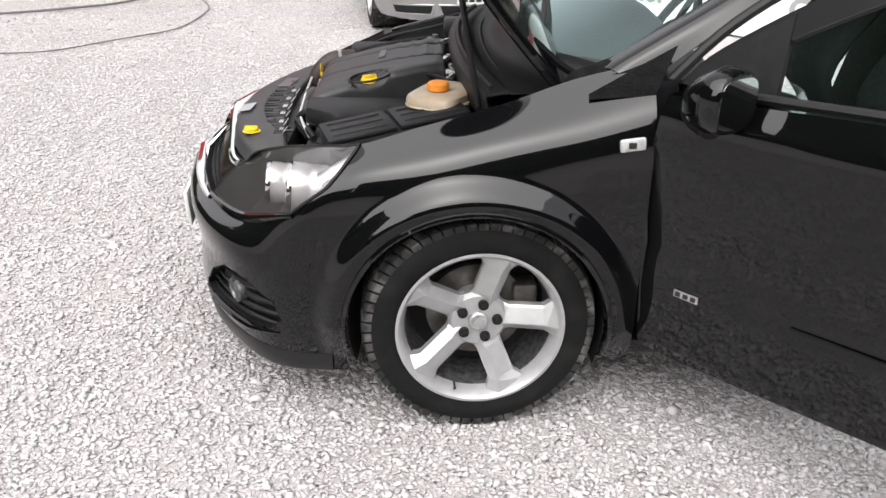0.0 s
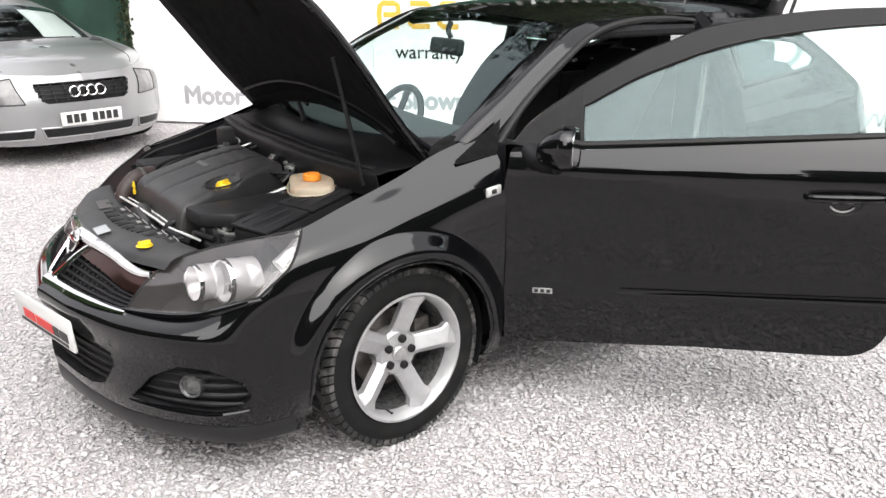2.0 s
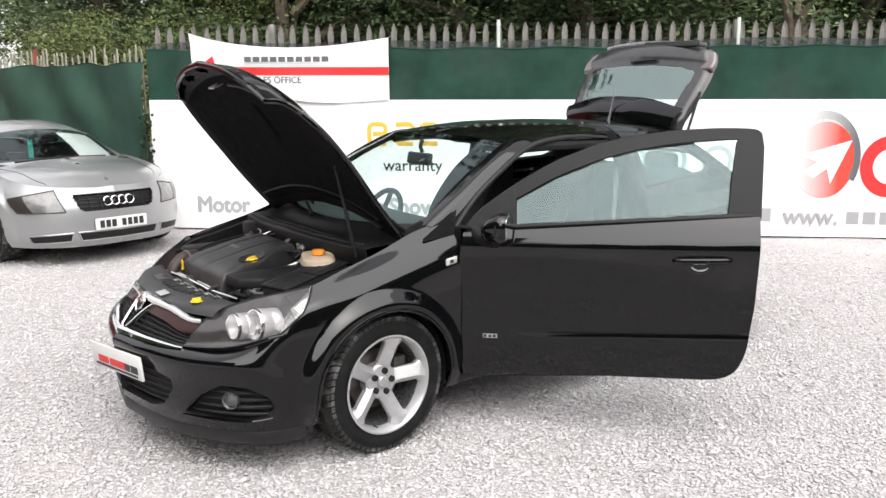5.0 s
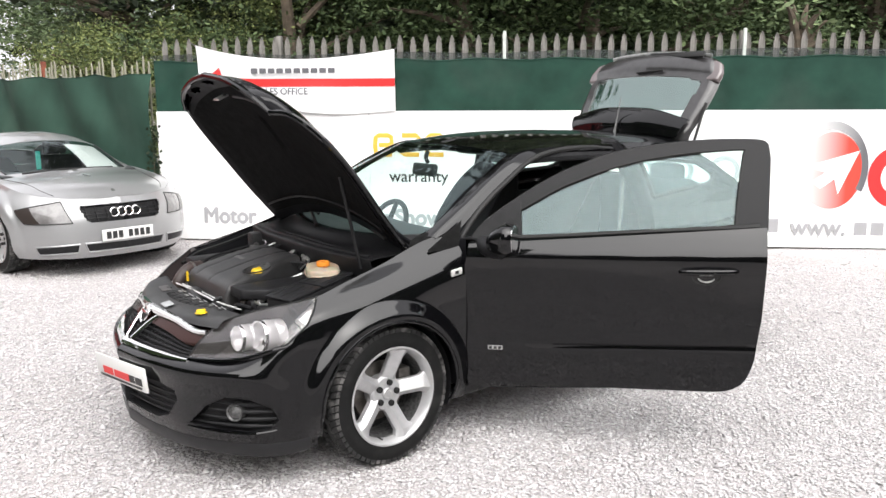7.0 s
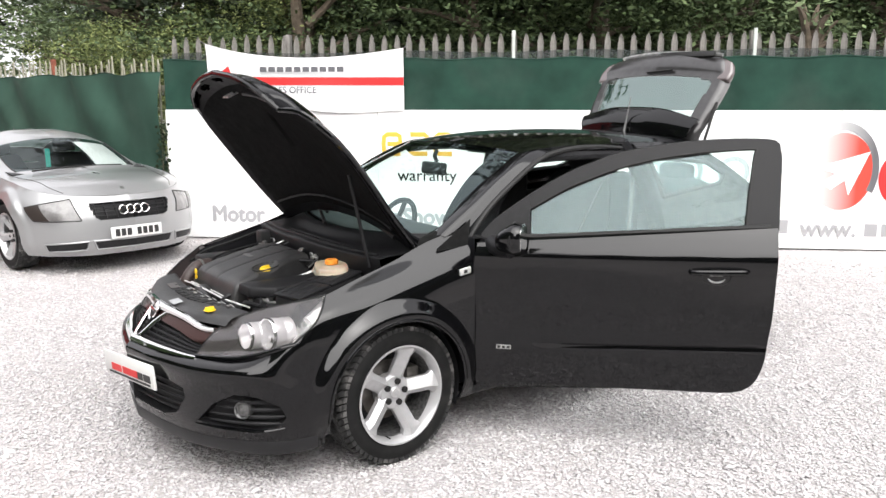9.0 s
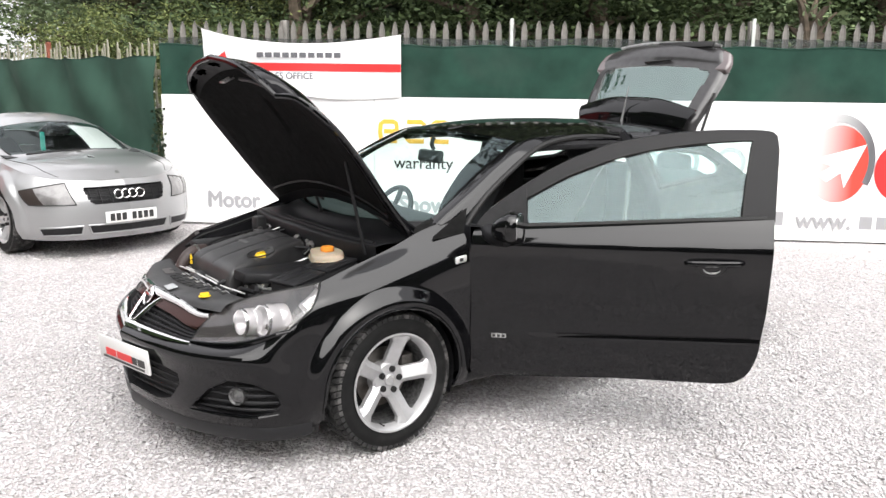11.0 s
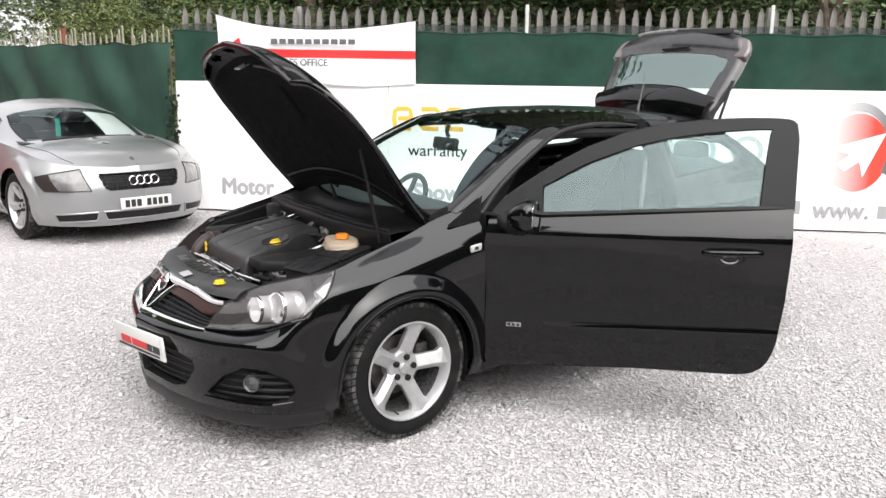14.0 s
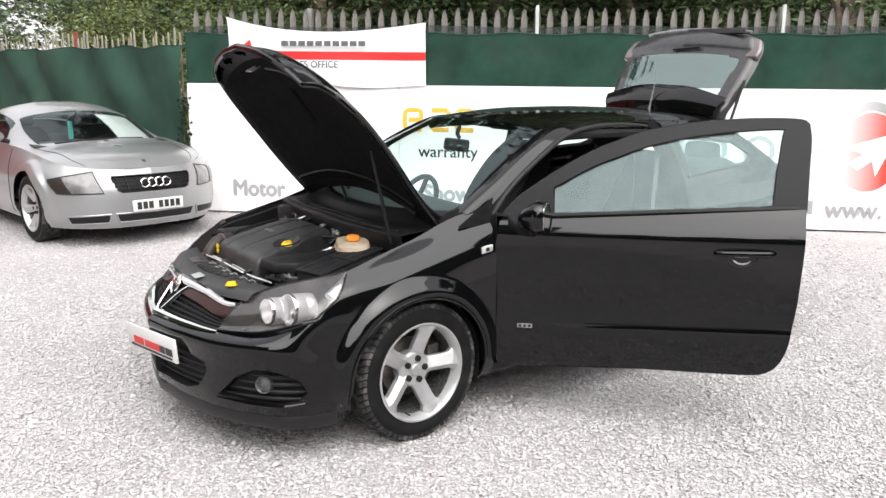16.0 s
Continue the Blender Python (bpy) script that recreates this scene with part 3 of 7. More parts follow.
def build_ivy():
    """Dark ivy leaves climbing the corner where the two fences meet."""
    g = np.random.default_rng(15)
    n = 260
    ivy = thing("ivy", "dark green ivy climbing the corner of the fence", "plant", WALL @ Matrix.Translation((-0.215, -0.035, 0)))
    z = g.uniform(0.02, 1.30, n)
    pos = np.stack([g.normal(0, 0.035, n), g.normal(0, 0.018, n), z], 1)
    ax = g.normal(0, 1, (n, 3)) * np.array((1, 0.4, 1))
    ax /= np.linalg.norm(ax, axis=1)[:, None]
    sd = np.cross(ax, np.array((0, 1, 0)) + g.normal(0, 0.3, (n, 3)))
    sd /= np.linalg.norm(sd, axis=1)[:, None]
    ln = 0.024 * g.uniform(0.6, 1.3, (n, 1))
    bm = bmesh.new()
    for p, a, b in zip(pos, ax * ln, sd * ln * 0.8):
        bm.faces.new([bm.verts.new(q) for q in (p - a, p + b, p + a * 0.4 + b * 0.5, p + a, p + a * 0.4 - b * 0.5, p - b)])
    part("leaves", bm, LEAF_DARK, ivy, smooth=False)
    part("stem", tube([(0, 0, 0), (0.015, 0, 0.4), (-0.01, 0, 0.8), (0.005, 0, 1.25)], [0.007, 0.005, 0.003], 6, 16), BARK, ivy)


build_fence()
build_ivy()
cloth("green_windbreak", 12.1, 1.455, 2.005, WALL @ Matrix.Translation((-0.17, -0.004, 0)), "taut dark green mesh fabric along the top of the fence", 0.012, 1)
build_boards()
build_banner()
SIDE_FENCE = Matrix.Translation((1.10, 5.86, 0)) @ Matrix.Rotation(math.atan2(3.34, -0.76), 4, "Z")
cloth("green_side_windbreak", 6.2, 0.02, 1.885, SIDE_FENCE, "loose dark green mesh fabric with slanting folds on the side fence", 0.05, 5, 0.03, 0.045, GREEN_SKYLIT)

# ---- the black hatchback: x runs to its tail, y to its right side, front axle at x = 0 ----
CAR = thing("black_hatchback", "glossy black three-door hatchback, bonnet, passenger door and tailgate open", "car")
AXLE_Z, ARCH = 0.312, 0.352
# Stations from the middle of the nose round the corner to the door; levels from the splitter up to the bonnet's edge.
NOSE = [
    [(-0.905, 0, 0.15), (-0.932, 0, 0.27), (-0.928, 0, 0.40), (-0.955, 0, 0.498), (-0.900, 0, 0.545), (-0.815, 0, 0.640), (-0.745, 0, 0.698)],
    [(-0.862, -0.26, 0.15), (-0.888, -0.26, 0.27), (-0.884, -0.26, 0.40), (-0.902, -0.265, 0.500), (-0.850, -0.25, 0.546), (-0.770, -0.235, 0.632), (-0.715, -0.225, 0.690)],
    [(-0.790, -0.48, 0.15), (-0.814, -0.50, 0.27), (-0.810, -0.50, 0.40), (-0.818, -0.505, 0.505), (-0.772, -0.462, 0.545), (-0.722, -0.445, 0.612), (-0.660, -0.422, 0.668)],
    [(-0.668, -0.665, 0.15), (-0.690, -0.69, 0.27), (-0.688, -0.695, 0.40), (-0.690, -0.702, 0.515), (-0.638, -0.655, 0.562), (-0.585, -0.612, 0.66), (-0.515, -0.57, 0.733)],
]
NOSE += [
    [(-0.550, -0.775, 0.15), (-0.548, -0.80, 0.27), (-0.540, -0.805, 0.40), (-0.530, -0.80, 0.50), (-0.490, -0.800, 0.63), (-0.430, -0.770, 0.72), (-0.372, -0.695, 0.778)],
    [(-0.385, -0.80, 0.15), (-0.385, -0.828, 0.27), (-0.382, -0.838, 0.40), (-0.372, -0.84, 0.51), (-0.350, -0.838, 0.645), (-0.328, -0.818, 0.735), (-0.305, -0.745, 0.80)],
    [(-0.150, -0.80, 0.15), (-0.150, -0.838, 0.27), (-0.150, -0.852, 0.40), (-0.150, -0.858, 0.53), (-0.150, -0.855, 0.68), (-0.150, -0.825, 0.775), (-0.150, -0.735, 0.845)],
    [(0.050, -0.79, 0.15), (0.050, -0.835, 0.27), (0.050, -0.85, 0.40), (0.050, -0.858, 0.54), (0.050, -0.855, 0.70), (0.050, -0.823, 0.82), (0.050, -0.72, 0.90)],
]
NOSE += [
    [(0.250, -0.79, 0.15), (0.250, -0.83, 0.27), (0.250, -0.842, 0.40), (0.250, -0.848, 0.54), (0.250, -0.848, 0.72), (0.250, -0.822, 0.86), (0.240, -0.705, 0.965)],
    [(0.425, -0.79, 0.15), (0.425, -0.83, 0.27), (0.425, -0.84, 0.40), (0.425, -0.845, 0.54), (0.425, -0.845, 0.74), (0.425, -0.822, 0.90), (0.425, -0.72, 1.015)],
]
NU, NV = 270, 144
US, VS = np.linspace(0, 9, NU + 1), np.linspace(0, 6, NV + 1)
SKIN = surface(NOSE, US, VS)
# a raised lip round the wheel arch
for i in range(NU + 1):
    for j in range(NV + 1):
        x, y, z = SKIN[i, j]
        d = math.hypot(x, z - AXLE_Z)
        if y < -0.6 and z > 0.16 and d < ARCH + 0.11:
            k = min(1.0, max(0.0, (ARCH + 0.098 - d) / 0.070))
            SKIN[i, j, 1] -= 0.034 * k * k * (3 - 2 * k) * min(1.0, max(0, (z - 0.2) / 0.12))


def skin_grid(u, v, out=0.0):
    """Points of the nose's skin over a grid of (u, v), pushed outwards along the normals."""
    u, v, e = np.asarray(u, float), np.asarray(v, float), 0.02
    ua, ub, va, vb = np.maximum(u - e, 0), np.minimum(u + e, 9), np.maximum(v - e, 0), np.minimum(v + e, 6)
    n = np.cross(surface(NOSE, ub, v) - surface(NOSE, ua, v), surface(NOSE, u, vb) - surface(NOSE, u, va))
    n /= np.linalg.norm(n, axis=-1, keepdims=True)
    n *= np.where((n * np.array((-0.5, -1.0, 0.3))).sum(-1, keepdims=True) < 0, -1, 1)
    return surface(NOSE, u, v) + out * n


def skin_at(u, v, out=0.0):
    """A point of the nose's skin, pushed outwards."""
    return skin_grid([u], [v], out)[0, 0]


def inside(poly, x, y):
    hit, j = False, len(poly) - 1
    for i in range(len(poly)):
        (xi, yi), (xj, yj) = poly[i], poly[j]
        if (yi > y) != (yj > y) and x < (xj - xi) * (y - yi) / (yj - yi) + xi:
            hit = not hit
        j = i
    return hit


LAMP = [(1.95, 4.0), (4.05, 4.0), (4.55, 4.7), (5.0, 6.01), (2.25, 6.01), (2.05, 5.0)]
GRILLE = [(-0.1, 4.02), (1.93, 4.02), (1.97, 4.62), (-0.1, 4.90)]
BAR = [(-0.1, 4.90), (1.97, 4.62), (2.12, 5.55), (-0.1, 5.72)]
INTAKE = [(-0.1, 0.85), (1.15, 0.88), (1.50, 1.10), (1.74, 1.70), (1.70, 2.02), (1.35, 2.15), (-0.1, 2.2)]
FOG = [(2.05, 1.05), (2.6, 0.92), (3.4, 0.93), (3.9, 1.08), (4.10, 1.36), (3.92, 1.74), (3.35, 2.10), (2.85, 2.12), (2.42, 1.72)]


def uv_cell(i, j):
    return (US[i] + US[i + 1]) / 2, (VS[j] + VS[j + 1]) / 2


def seam(u):
    """The level of the joint between bumper and wing."""
    return 4.0 if u < 4.05 else 4.0 - 0.22 * min(1, (u - 4.05) / 0.95)


def in_arch(c, grow=0.0):
    return (c[0] ** 2 + (c[2] - AXLE_Z) ** 2) < (ARCH + grow) ** 2 and c[1] < -0.6 or (c[2] < 0.2 and -0.36 < c[0] < 0.34)


def arch_snap(co):
    d = math.hypot(co.x, co.z - AXLE_Z)
    if co.x > -0.45 and abs(d - ARCH) < 0.022 and co.z > 0.17:
        k = ARCH / d
        return Vector((co.x * k, co.y, AXLE_Z + (co.z - AXLE_Z) * k))


def keep_bumper(i, j, c):
    u, v = uv_cell(i, j)
    return u < 6.2 and v < seam(u) and not in_arch(c) and not inside(INTAKE, u, v) and not inside(FOG, u, v) and c[0] < -0.275


def keep_wing(i, j, c):
    u, v = uv_cell(i, j)
    return u > 3.9 and (v > seam(u) or c[0] > -0.275) and not in_arch(c) and not inside(LAMP, u, v) and not (c[0] > 0.30 and c[2] < 0.215)


def patch(poly, out, thick=0.0, u0=0.0):
    """A piece of the nose's skin inside a polygon of (u, v), pushed outwards."""
    lo_u, hi_u = max(0, min(p[0] for p in poly)), max(p[0] for p in poly)
    lo_v, hi_v = min(p[1] for p in poly), min(6.0, max(p[1] for p in poly))
    nu, nv = max(6, int((hi_u - lo_u) * 44)), max(6, int((hi_v - lo_v) * 44))
    uu, vv = np.linspace(lo_u, hi_u, nu), np.linspace(lo_v, hi_v, nv)
    g = skin_grid(uu, vv, out)
    return sheet(g, keep=lambda i, j, c: inside(poly, (uu[i] + uu[i + 1]) / 2, (vv[j] + vv[j + 1]) / 2), thick=thick)


def wall_of(poly, out0, out1, n=6):
    """The edge of a recess: a band between two depths along a polygon of (u, v)."""
    bm, pts = bmesh.new(), []
    for k in range(len(poly)):
        a, b = poly[k], poly[(k + 1) % len(poly)]
        pts += [(a[0] + (b[0] - a[0]) * s / n, a[1] + (b[1] - a[1]) * s / n) for s in range(n)]
    rows = [[bm.verts.new(skin_at(max(0.0, u), min(6.0, v), o)) for u, v in pts] for o in (out0, out1)]
    for k in range(len(pts)):
        j = (k + 1) % len(pts)
        bm.faces.new((rows[0][k], rows[0][j], rows[1][j], rows[1][k]))
    return bm


def both(bm):
    """A left half and its mirror image in one mesh, welded in the middle."""
    twin = mirrored(bm)
    out = join(bm, twin)
    bmesh.ops.remove_doubles(out, verts=out.verts, dist=0.0008)
    return out


def build_front():
    bumper = part("front_bumper", both(sheet(SKIN, keep_bumper, 0.004, arch_snap)), BLACK, CAR)
    lip = sheet(np.array([[skin_at(u, v, o) for v, o in ((0.52, 0.001), (0.45, 0.006), (0.1, 0.010), (0.0, 0.004), (0.0, -0.03))] for u in np.linspace(0, 4.95, 40)]))
    part("splitter", both(lip), LIP, bumper, "satin black splitter lip")
    for flip in (lambda b: b, mirrored_only):
        part("bumper_ledge", flip(tube([skin_at(u, 3.93, 0.002) for u in np.linspace(1.9, 4.1, 24)], [0.006, 0.013, 0.013, 0.006], 8)), BLACK, bumper)
    part("lower_intake", both(join(patch(INTAKE, -0.05, 0.003), wall_of(INTAKE, 0.0, -0.05))), PLASTIC, bumper)
    for v in (1.12, 1.34, 1.56, 1.78, 2.0):
        part("intake_slat", both(tube([skin_at(u, v, -0.025) for u in np.linspace(0, 1.62, 11)], 0.006, 6)), PLASTIC, bumper)
    part("grille_surround", both(join(patch(GRILLE, -0.045, 0.003), wall_of(GRILLE, 0.0, -0.045))), PLASTIC, bumper)
    for k in range(4):
        f = (k + 0.6) / 4.4
        part("grille_slat", both(tube([skin_at(u, 4.03 + f * (0.62 + 0.24 * (1 - u / 1.95)), -0.018) for u in np.linspace(0, 1.93, 12)], 0.006, 6)), PLASTIC, bumper)
    for k in range(15):
        u = 0.09 + k * 0.125
        part("grille_bar", join(*[t for t in (tube([skin_at(u, 4.05, -0.022), skin_at(u + 0.03, 4.64 + 0.22 * (1 - u / 2), -0.022)], 0.0035, 5),)]), PLASTIC, bumper)
        part("grille_bar", mirrored_tube(u), PLASTIC, bumper)
    part("chrome_strip", both(tube([skin_at(u, 3.80, 0.000) for u in np.linspace(0, 1.96, 16)], [0.022, 0.020, 0.016, 0.008], 8)), CHROME, bumper, "polished chrome strip under the grille")
    part("grille_bar_panel", both(patch(BAR, 0.004, 0.004)), DARK_CHROME, bumper, "chrome grille bar with a dark brown reflection painted in")
    part("chrome_bar", both(tube([skin_at(u, 5.46 - 0.04 * u, 0.006) for u in np.linspace(0, 2.1, 14)], [0.026, 0.019, 0.013], 10)), CHROME, bumper, "bright chrome strip over the grille")
    # plain chrome frame and round mark in the middle of the bar
    for flip in (lambda b: b, mirrored_only):
        part("grille_frame", flip(tube([skin_at(u, v, 0.006) for u, v in ((0.52, 5.55), (0.42, 5.2), (0.30, 4.8), (0.20, 4.4), (0.12, 4.05))], [0.006, 0.010, 0.011, 0.009], 8, 16)), CHROME, bumper, "chrome frame sloping to the middle")
    ring = join(lathe([(0.036, 0), (0.042, 0.009), (0.050, 0)], 32, "X"), box(0.008, 0.10, 0.014, (-0.002, 0, 0.004), 0.003))
    ring.transform(Matrix.Translation(skin_at(0.0, 5.1, 0.014)) @ Matrix.Rotation(radians(28), 4, "Y"))
    badge = part("badge", ring, CHROME, bumper, "round chrome badge")
    disc = lathe([(0.0, 0.002), (0.037, 0.0)], 32, "X")
    disc.transform(Matrix.Translation(skin_at(0.0, 5.1, 0.012)) @ Matrix.Rotation(radians(28), 4, "Y"))
    part("badge_disc", disc, SEAL, badge)
    # fog lamps in ribbed recesses
    for side in (1, -1):
        flip = (lambda b: b) if side == 1 else mirrored_only
        part("fog_recess", flip(join(patch(FOG, -0.045, 0.003), wall_of(FOG, 0.0, -0.045))), PLASTIC, bumper)
        for v, a, b in ((1.12, 2.12, 3.95), (1.36, 2.25, 4.05), (1.60, 2.42, 3.95), (1.84, 2.6, 3.7)):
            part("recess_rib", flip(tube([skin_at(u, v, -0.020) for u in np.linspace(a, b, 12)], [0.003, 0.007, 0.009, 0.006], 6)), PLASTIC, bumper)
        part("recess_trim", flip(tube([skin_at(u, 0.93 + 0.22 * max(0, u - 3.45) - 0.02 * (u - 2), 0.0) for u in np.linspace(2.0, 4.05, 18)], [0.004, 0.011, 0.012, 0.005], 8)), BLACK, bumper)
        fog = lathe([(0.0, 0.006), (0.020, 0.004), (0.029, 0.0), (0.032, 0.006), (0.036, 0.008), (0.038, 0.0), (0.038, -0.05)], 32, "X")
        fog.transform(Matrix.Translation(skin_at(3.03, 1.58, -0.014)) @ Matrix.Rotation(radians(38), 4, "Z") @ Matrix.Diagonal((-1, 1, 1, 1)))
        part("fog_lamp", flip(fog), DULL, bumper, "round fog lamp")
    plate_m = Matrix.Translation((-0.951, -0.022, 0.400)) @ Matrix.Rotation(radians(7.9), 4, "Z") @ Matrix.Rotation(radians(-4.1), 4, "X") @ Matrix.Rotation(radians(-4), 4, "Y")
    plate = part("number_plate", box(0.012, 0.535, 0.112, m=plate_m, bevel=0.003), PLATE, bumper, "white plate carrying printed marks")
    for k, (y, w, mt) in enumerate(((-0.20, 0.07, INK), (-0.13, 0.05, INK), (-0.02, 0.16, RED_INK), (0.13, 0.11, RED_INK))):
        part("bar", moved(box(0.002, w, 0.034, (-0.0072, y, -0.012)), plate_m), mt, plate, smooth=False)
    part("bar", moved(box(0.002, 0.45, 0.010, (-0.0072, 0, -0.042)), plate_m), INK, plate, smooth=False)
    # wings
    for side in (1, -1):
        flip = (lambda b: b) if side == 1 else mirrored_only
        wing = part("front_wing", flip(sheet(SKIN, keep_wing, 0.004, arch_snap)), BLACK, CAR)
        lip = [((ARCH + 0.004) * math.cos(a), wing_y((ARCH) * math.cos(a), AXLE_Z + ARCH * math.sin(a)), AXLE_Z + (ARCH + 0.004) * math.sin(a)) for a in [radians(d) for d in range(-14, 195, 6)]]
        part("arch_lip", flip(tube(lip, 0.008, 8)), BLACK, wing)
        liner = lathe([(ARCH - 0.004, 0.0), (ARCH - 0.01, 0.15), (ARCH - 0.03, 0.33)], 40, "Y", 220)
        liner.transform(Matrix.Translation((0, -0.825, AXLE_Z)) @ Matrix.Rotation(radians(20), 4, "Y"))
        part("arch_liner", flip(liner), PLASTIC, wing)
        rep = box(0.064, 0.012, 0.035, (0, 0, 0), 0.006)
        rep.transform(Matrix.Translation((0.370, -0.842, 0.838)) @ Matrix.Rotation(radians(-8), 4, "Y") @ Matrix.Rotation(radians(10), 4, "X"))
        part("side_repeater", flip(rep), LENSWHITE, wing, "clear side indicator")
        part("side_repeater_bulb", flip(box(0.02, 0.006, 0.016, (0.368, -0.849, 0.838), 0.002)), INK, wing)
    # headlights
    for side in (1, -1):
        flip = (lambda b: b) if side == 1 else mirrored_only
        lamp = part("headlight", flip(join(patch(LAMP, -0.13, 0.003), wall_of(LAMP, 0.002, -0.13))), SMOKED, CAR, "clear swept-back headlight with two round reflectors")
        part("lens", flip(patch(LAMP, 0.003)), LENS, lamp)
        part("lens_edge", flip(tube([skin_at(u, min(v, 5.98), 0.003) for k in range(len(LAMP)) for u, v in [(LAMP[k][0] + (LAMP[(k + 1) % 6][0] - LAMP[k][0]) * s / 8, LAMP[k][1] + (LAMP[(k + 1) % 6][1] - LAMP[k][1]) * s / 8) for s in range(8)]], 0.004, 6)), SEAL, lamp)
        for at, r, deep in (((-0.590, -0.545, 0.618), 0.056, 0.075), ((-0.520, -0.612, 0.630), 0.066, 0.105)):
            bowl = lathe([(0.0, -0.062), (0.015, -0.061), (0.019, -0.035), (0.025, -0.034), (0.029, -0.060), (r * 0.6, -0.050), (r * 0.82, -0.026), (r * 0.93, -0.008), (r * 0.95, 0.0)], 56, "X")
            for w in bowl.verts:
                if w.co.x < -0.005:
                    w.co.x += 0.0035 * math.sin(w.co.y * 2 * math.pi / 0.017)
            turn = Matrix.Translation(at) @ Matrix.Rotation(radians(6), 4, "Z") @ Matrix.Rotation(radians(6), 4, "Y") @ Matrix.Diagonal((-1, 1, 1, 1))
            part("reflector", flip(moved(bowl, turn)), REFLECT, lamp, "chrome headlight reflector")
            ring = lathe([(r * 0.95, -0.004), (r * 0.97, 0.004), (r * 1.04, 0.006), (r * 1.10, 0.0), (r * 1.10, -0.008)], 56, "X")
            part("bezel", flip(moved(ring, turn)), CHROME, lamp)
            barrel = lathe([(r * 1.06, -0.008), (r * 1.06, -deep * 0.45), (r * 1.02, -deep * 0.5), (r * 1.02, -deep * 0.62), (r * 1.06, -deep * 0.66), (r * 1.04, -deep)], 56, "X")
            part("barrel", flip(moved(barrel, turn)), REFLECT, lamp, "ribbed chrome barrel")
        ind = tube([skin_at(u, v, -0.022) for u, v in ((4.2, 4.9), (4.5, 5.35), (4.75, 5.8))], [0.03, 0.026, 0.012], 12, 8)
        part("indicator", flip(ind), BRIGHT, lamp)
        inner = [(2.75, 4.15), (4.0, 4.12), (4.45, 4.75), (4.85, 5.9), (3.3, 5.9), (2.8, 5.2)]
        part("lamp_floor", flip(patch(inner, -0.120, 0.002)), LAMP_GREY, lamp, "dark grey inner housing")


def mirrored_tube(u):
    return mirrored_only(tube([skin_at(u, 4.05, -0.022), skin_at(u + 0.03, 4.64 + 0.22 * (1 - u / 2), -0.022)], 0.0035, 5))


def mirrored_only(bm):
    out = mirrored(bm)
    bm.free()
    return out


def moved(bm, m):
    bm.transform(m)
    return bm


def wing_y(x, z):
    """How far out the wing's skin lies at a place beside the wheel."""
    d = (SKIN[..., 0] - x) ** 2 + (SKIN[..., 2] - z) ** 2 + 10 * (SKIN[..., 1] > -0.5)
    return SKIN[np.unravel_index(d.argmin(), d.shape)][1]


LENSWHITE = material("clear_white_plastic", (0.55, 0.55, 0.54), 0.25, vary=0.25, scale=70)
REFLECT = material("bright_reflector", (0.74, 0.74, 0.75), 0.32, metal=0.55, coat=0.5)
LAMP_GREY = material("grey_lamp_trim", (0.10, 0.09, 0.09), 0.3, metal=0.4)
LIP = material("satin_black_lip", (0.01, 0.01, 0.011), 0.4, vary=0.2, scale=12)
# brown base colour stands for what the chrome bar reflects
DARK_CHROME = material("chrome_painted_reflection", (0.055, 0.028, 0.025), 0.12, metal=0.8)
build_front()


# ---- wheels ----
TREAD = material("dusty_tread_rubber", (0.020, 0.020, 0.020), 0.85, vary=0.4, scale=25, dirt=(0.20, 0.19, 0.185), dirt_amount=0.8, dirt_scale=16)


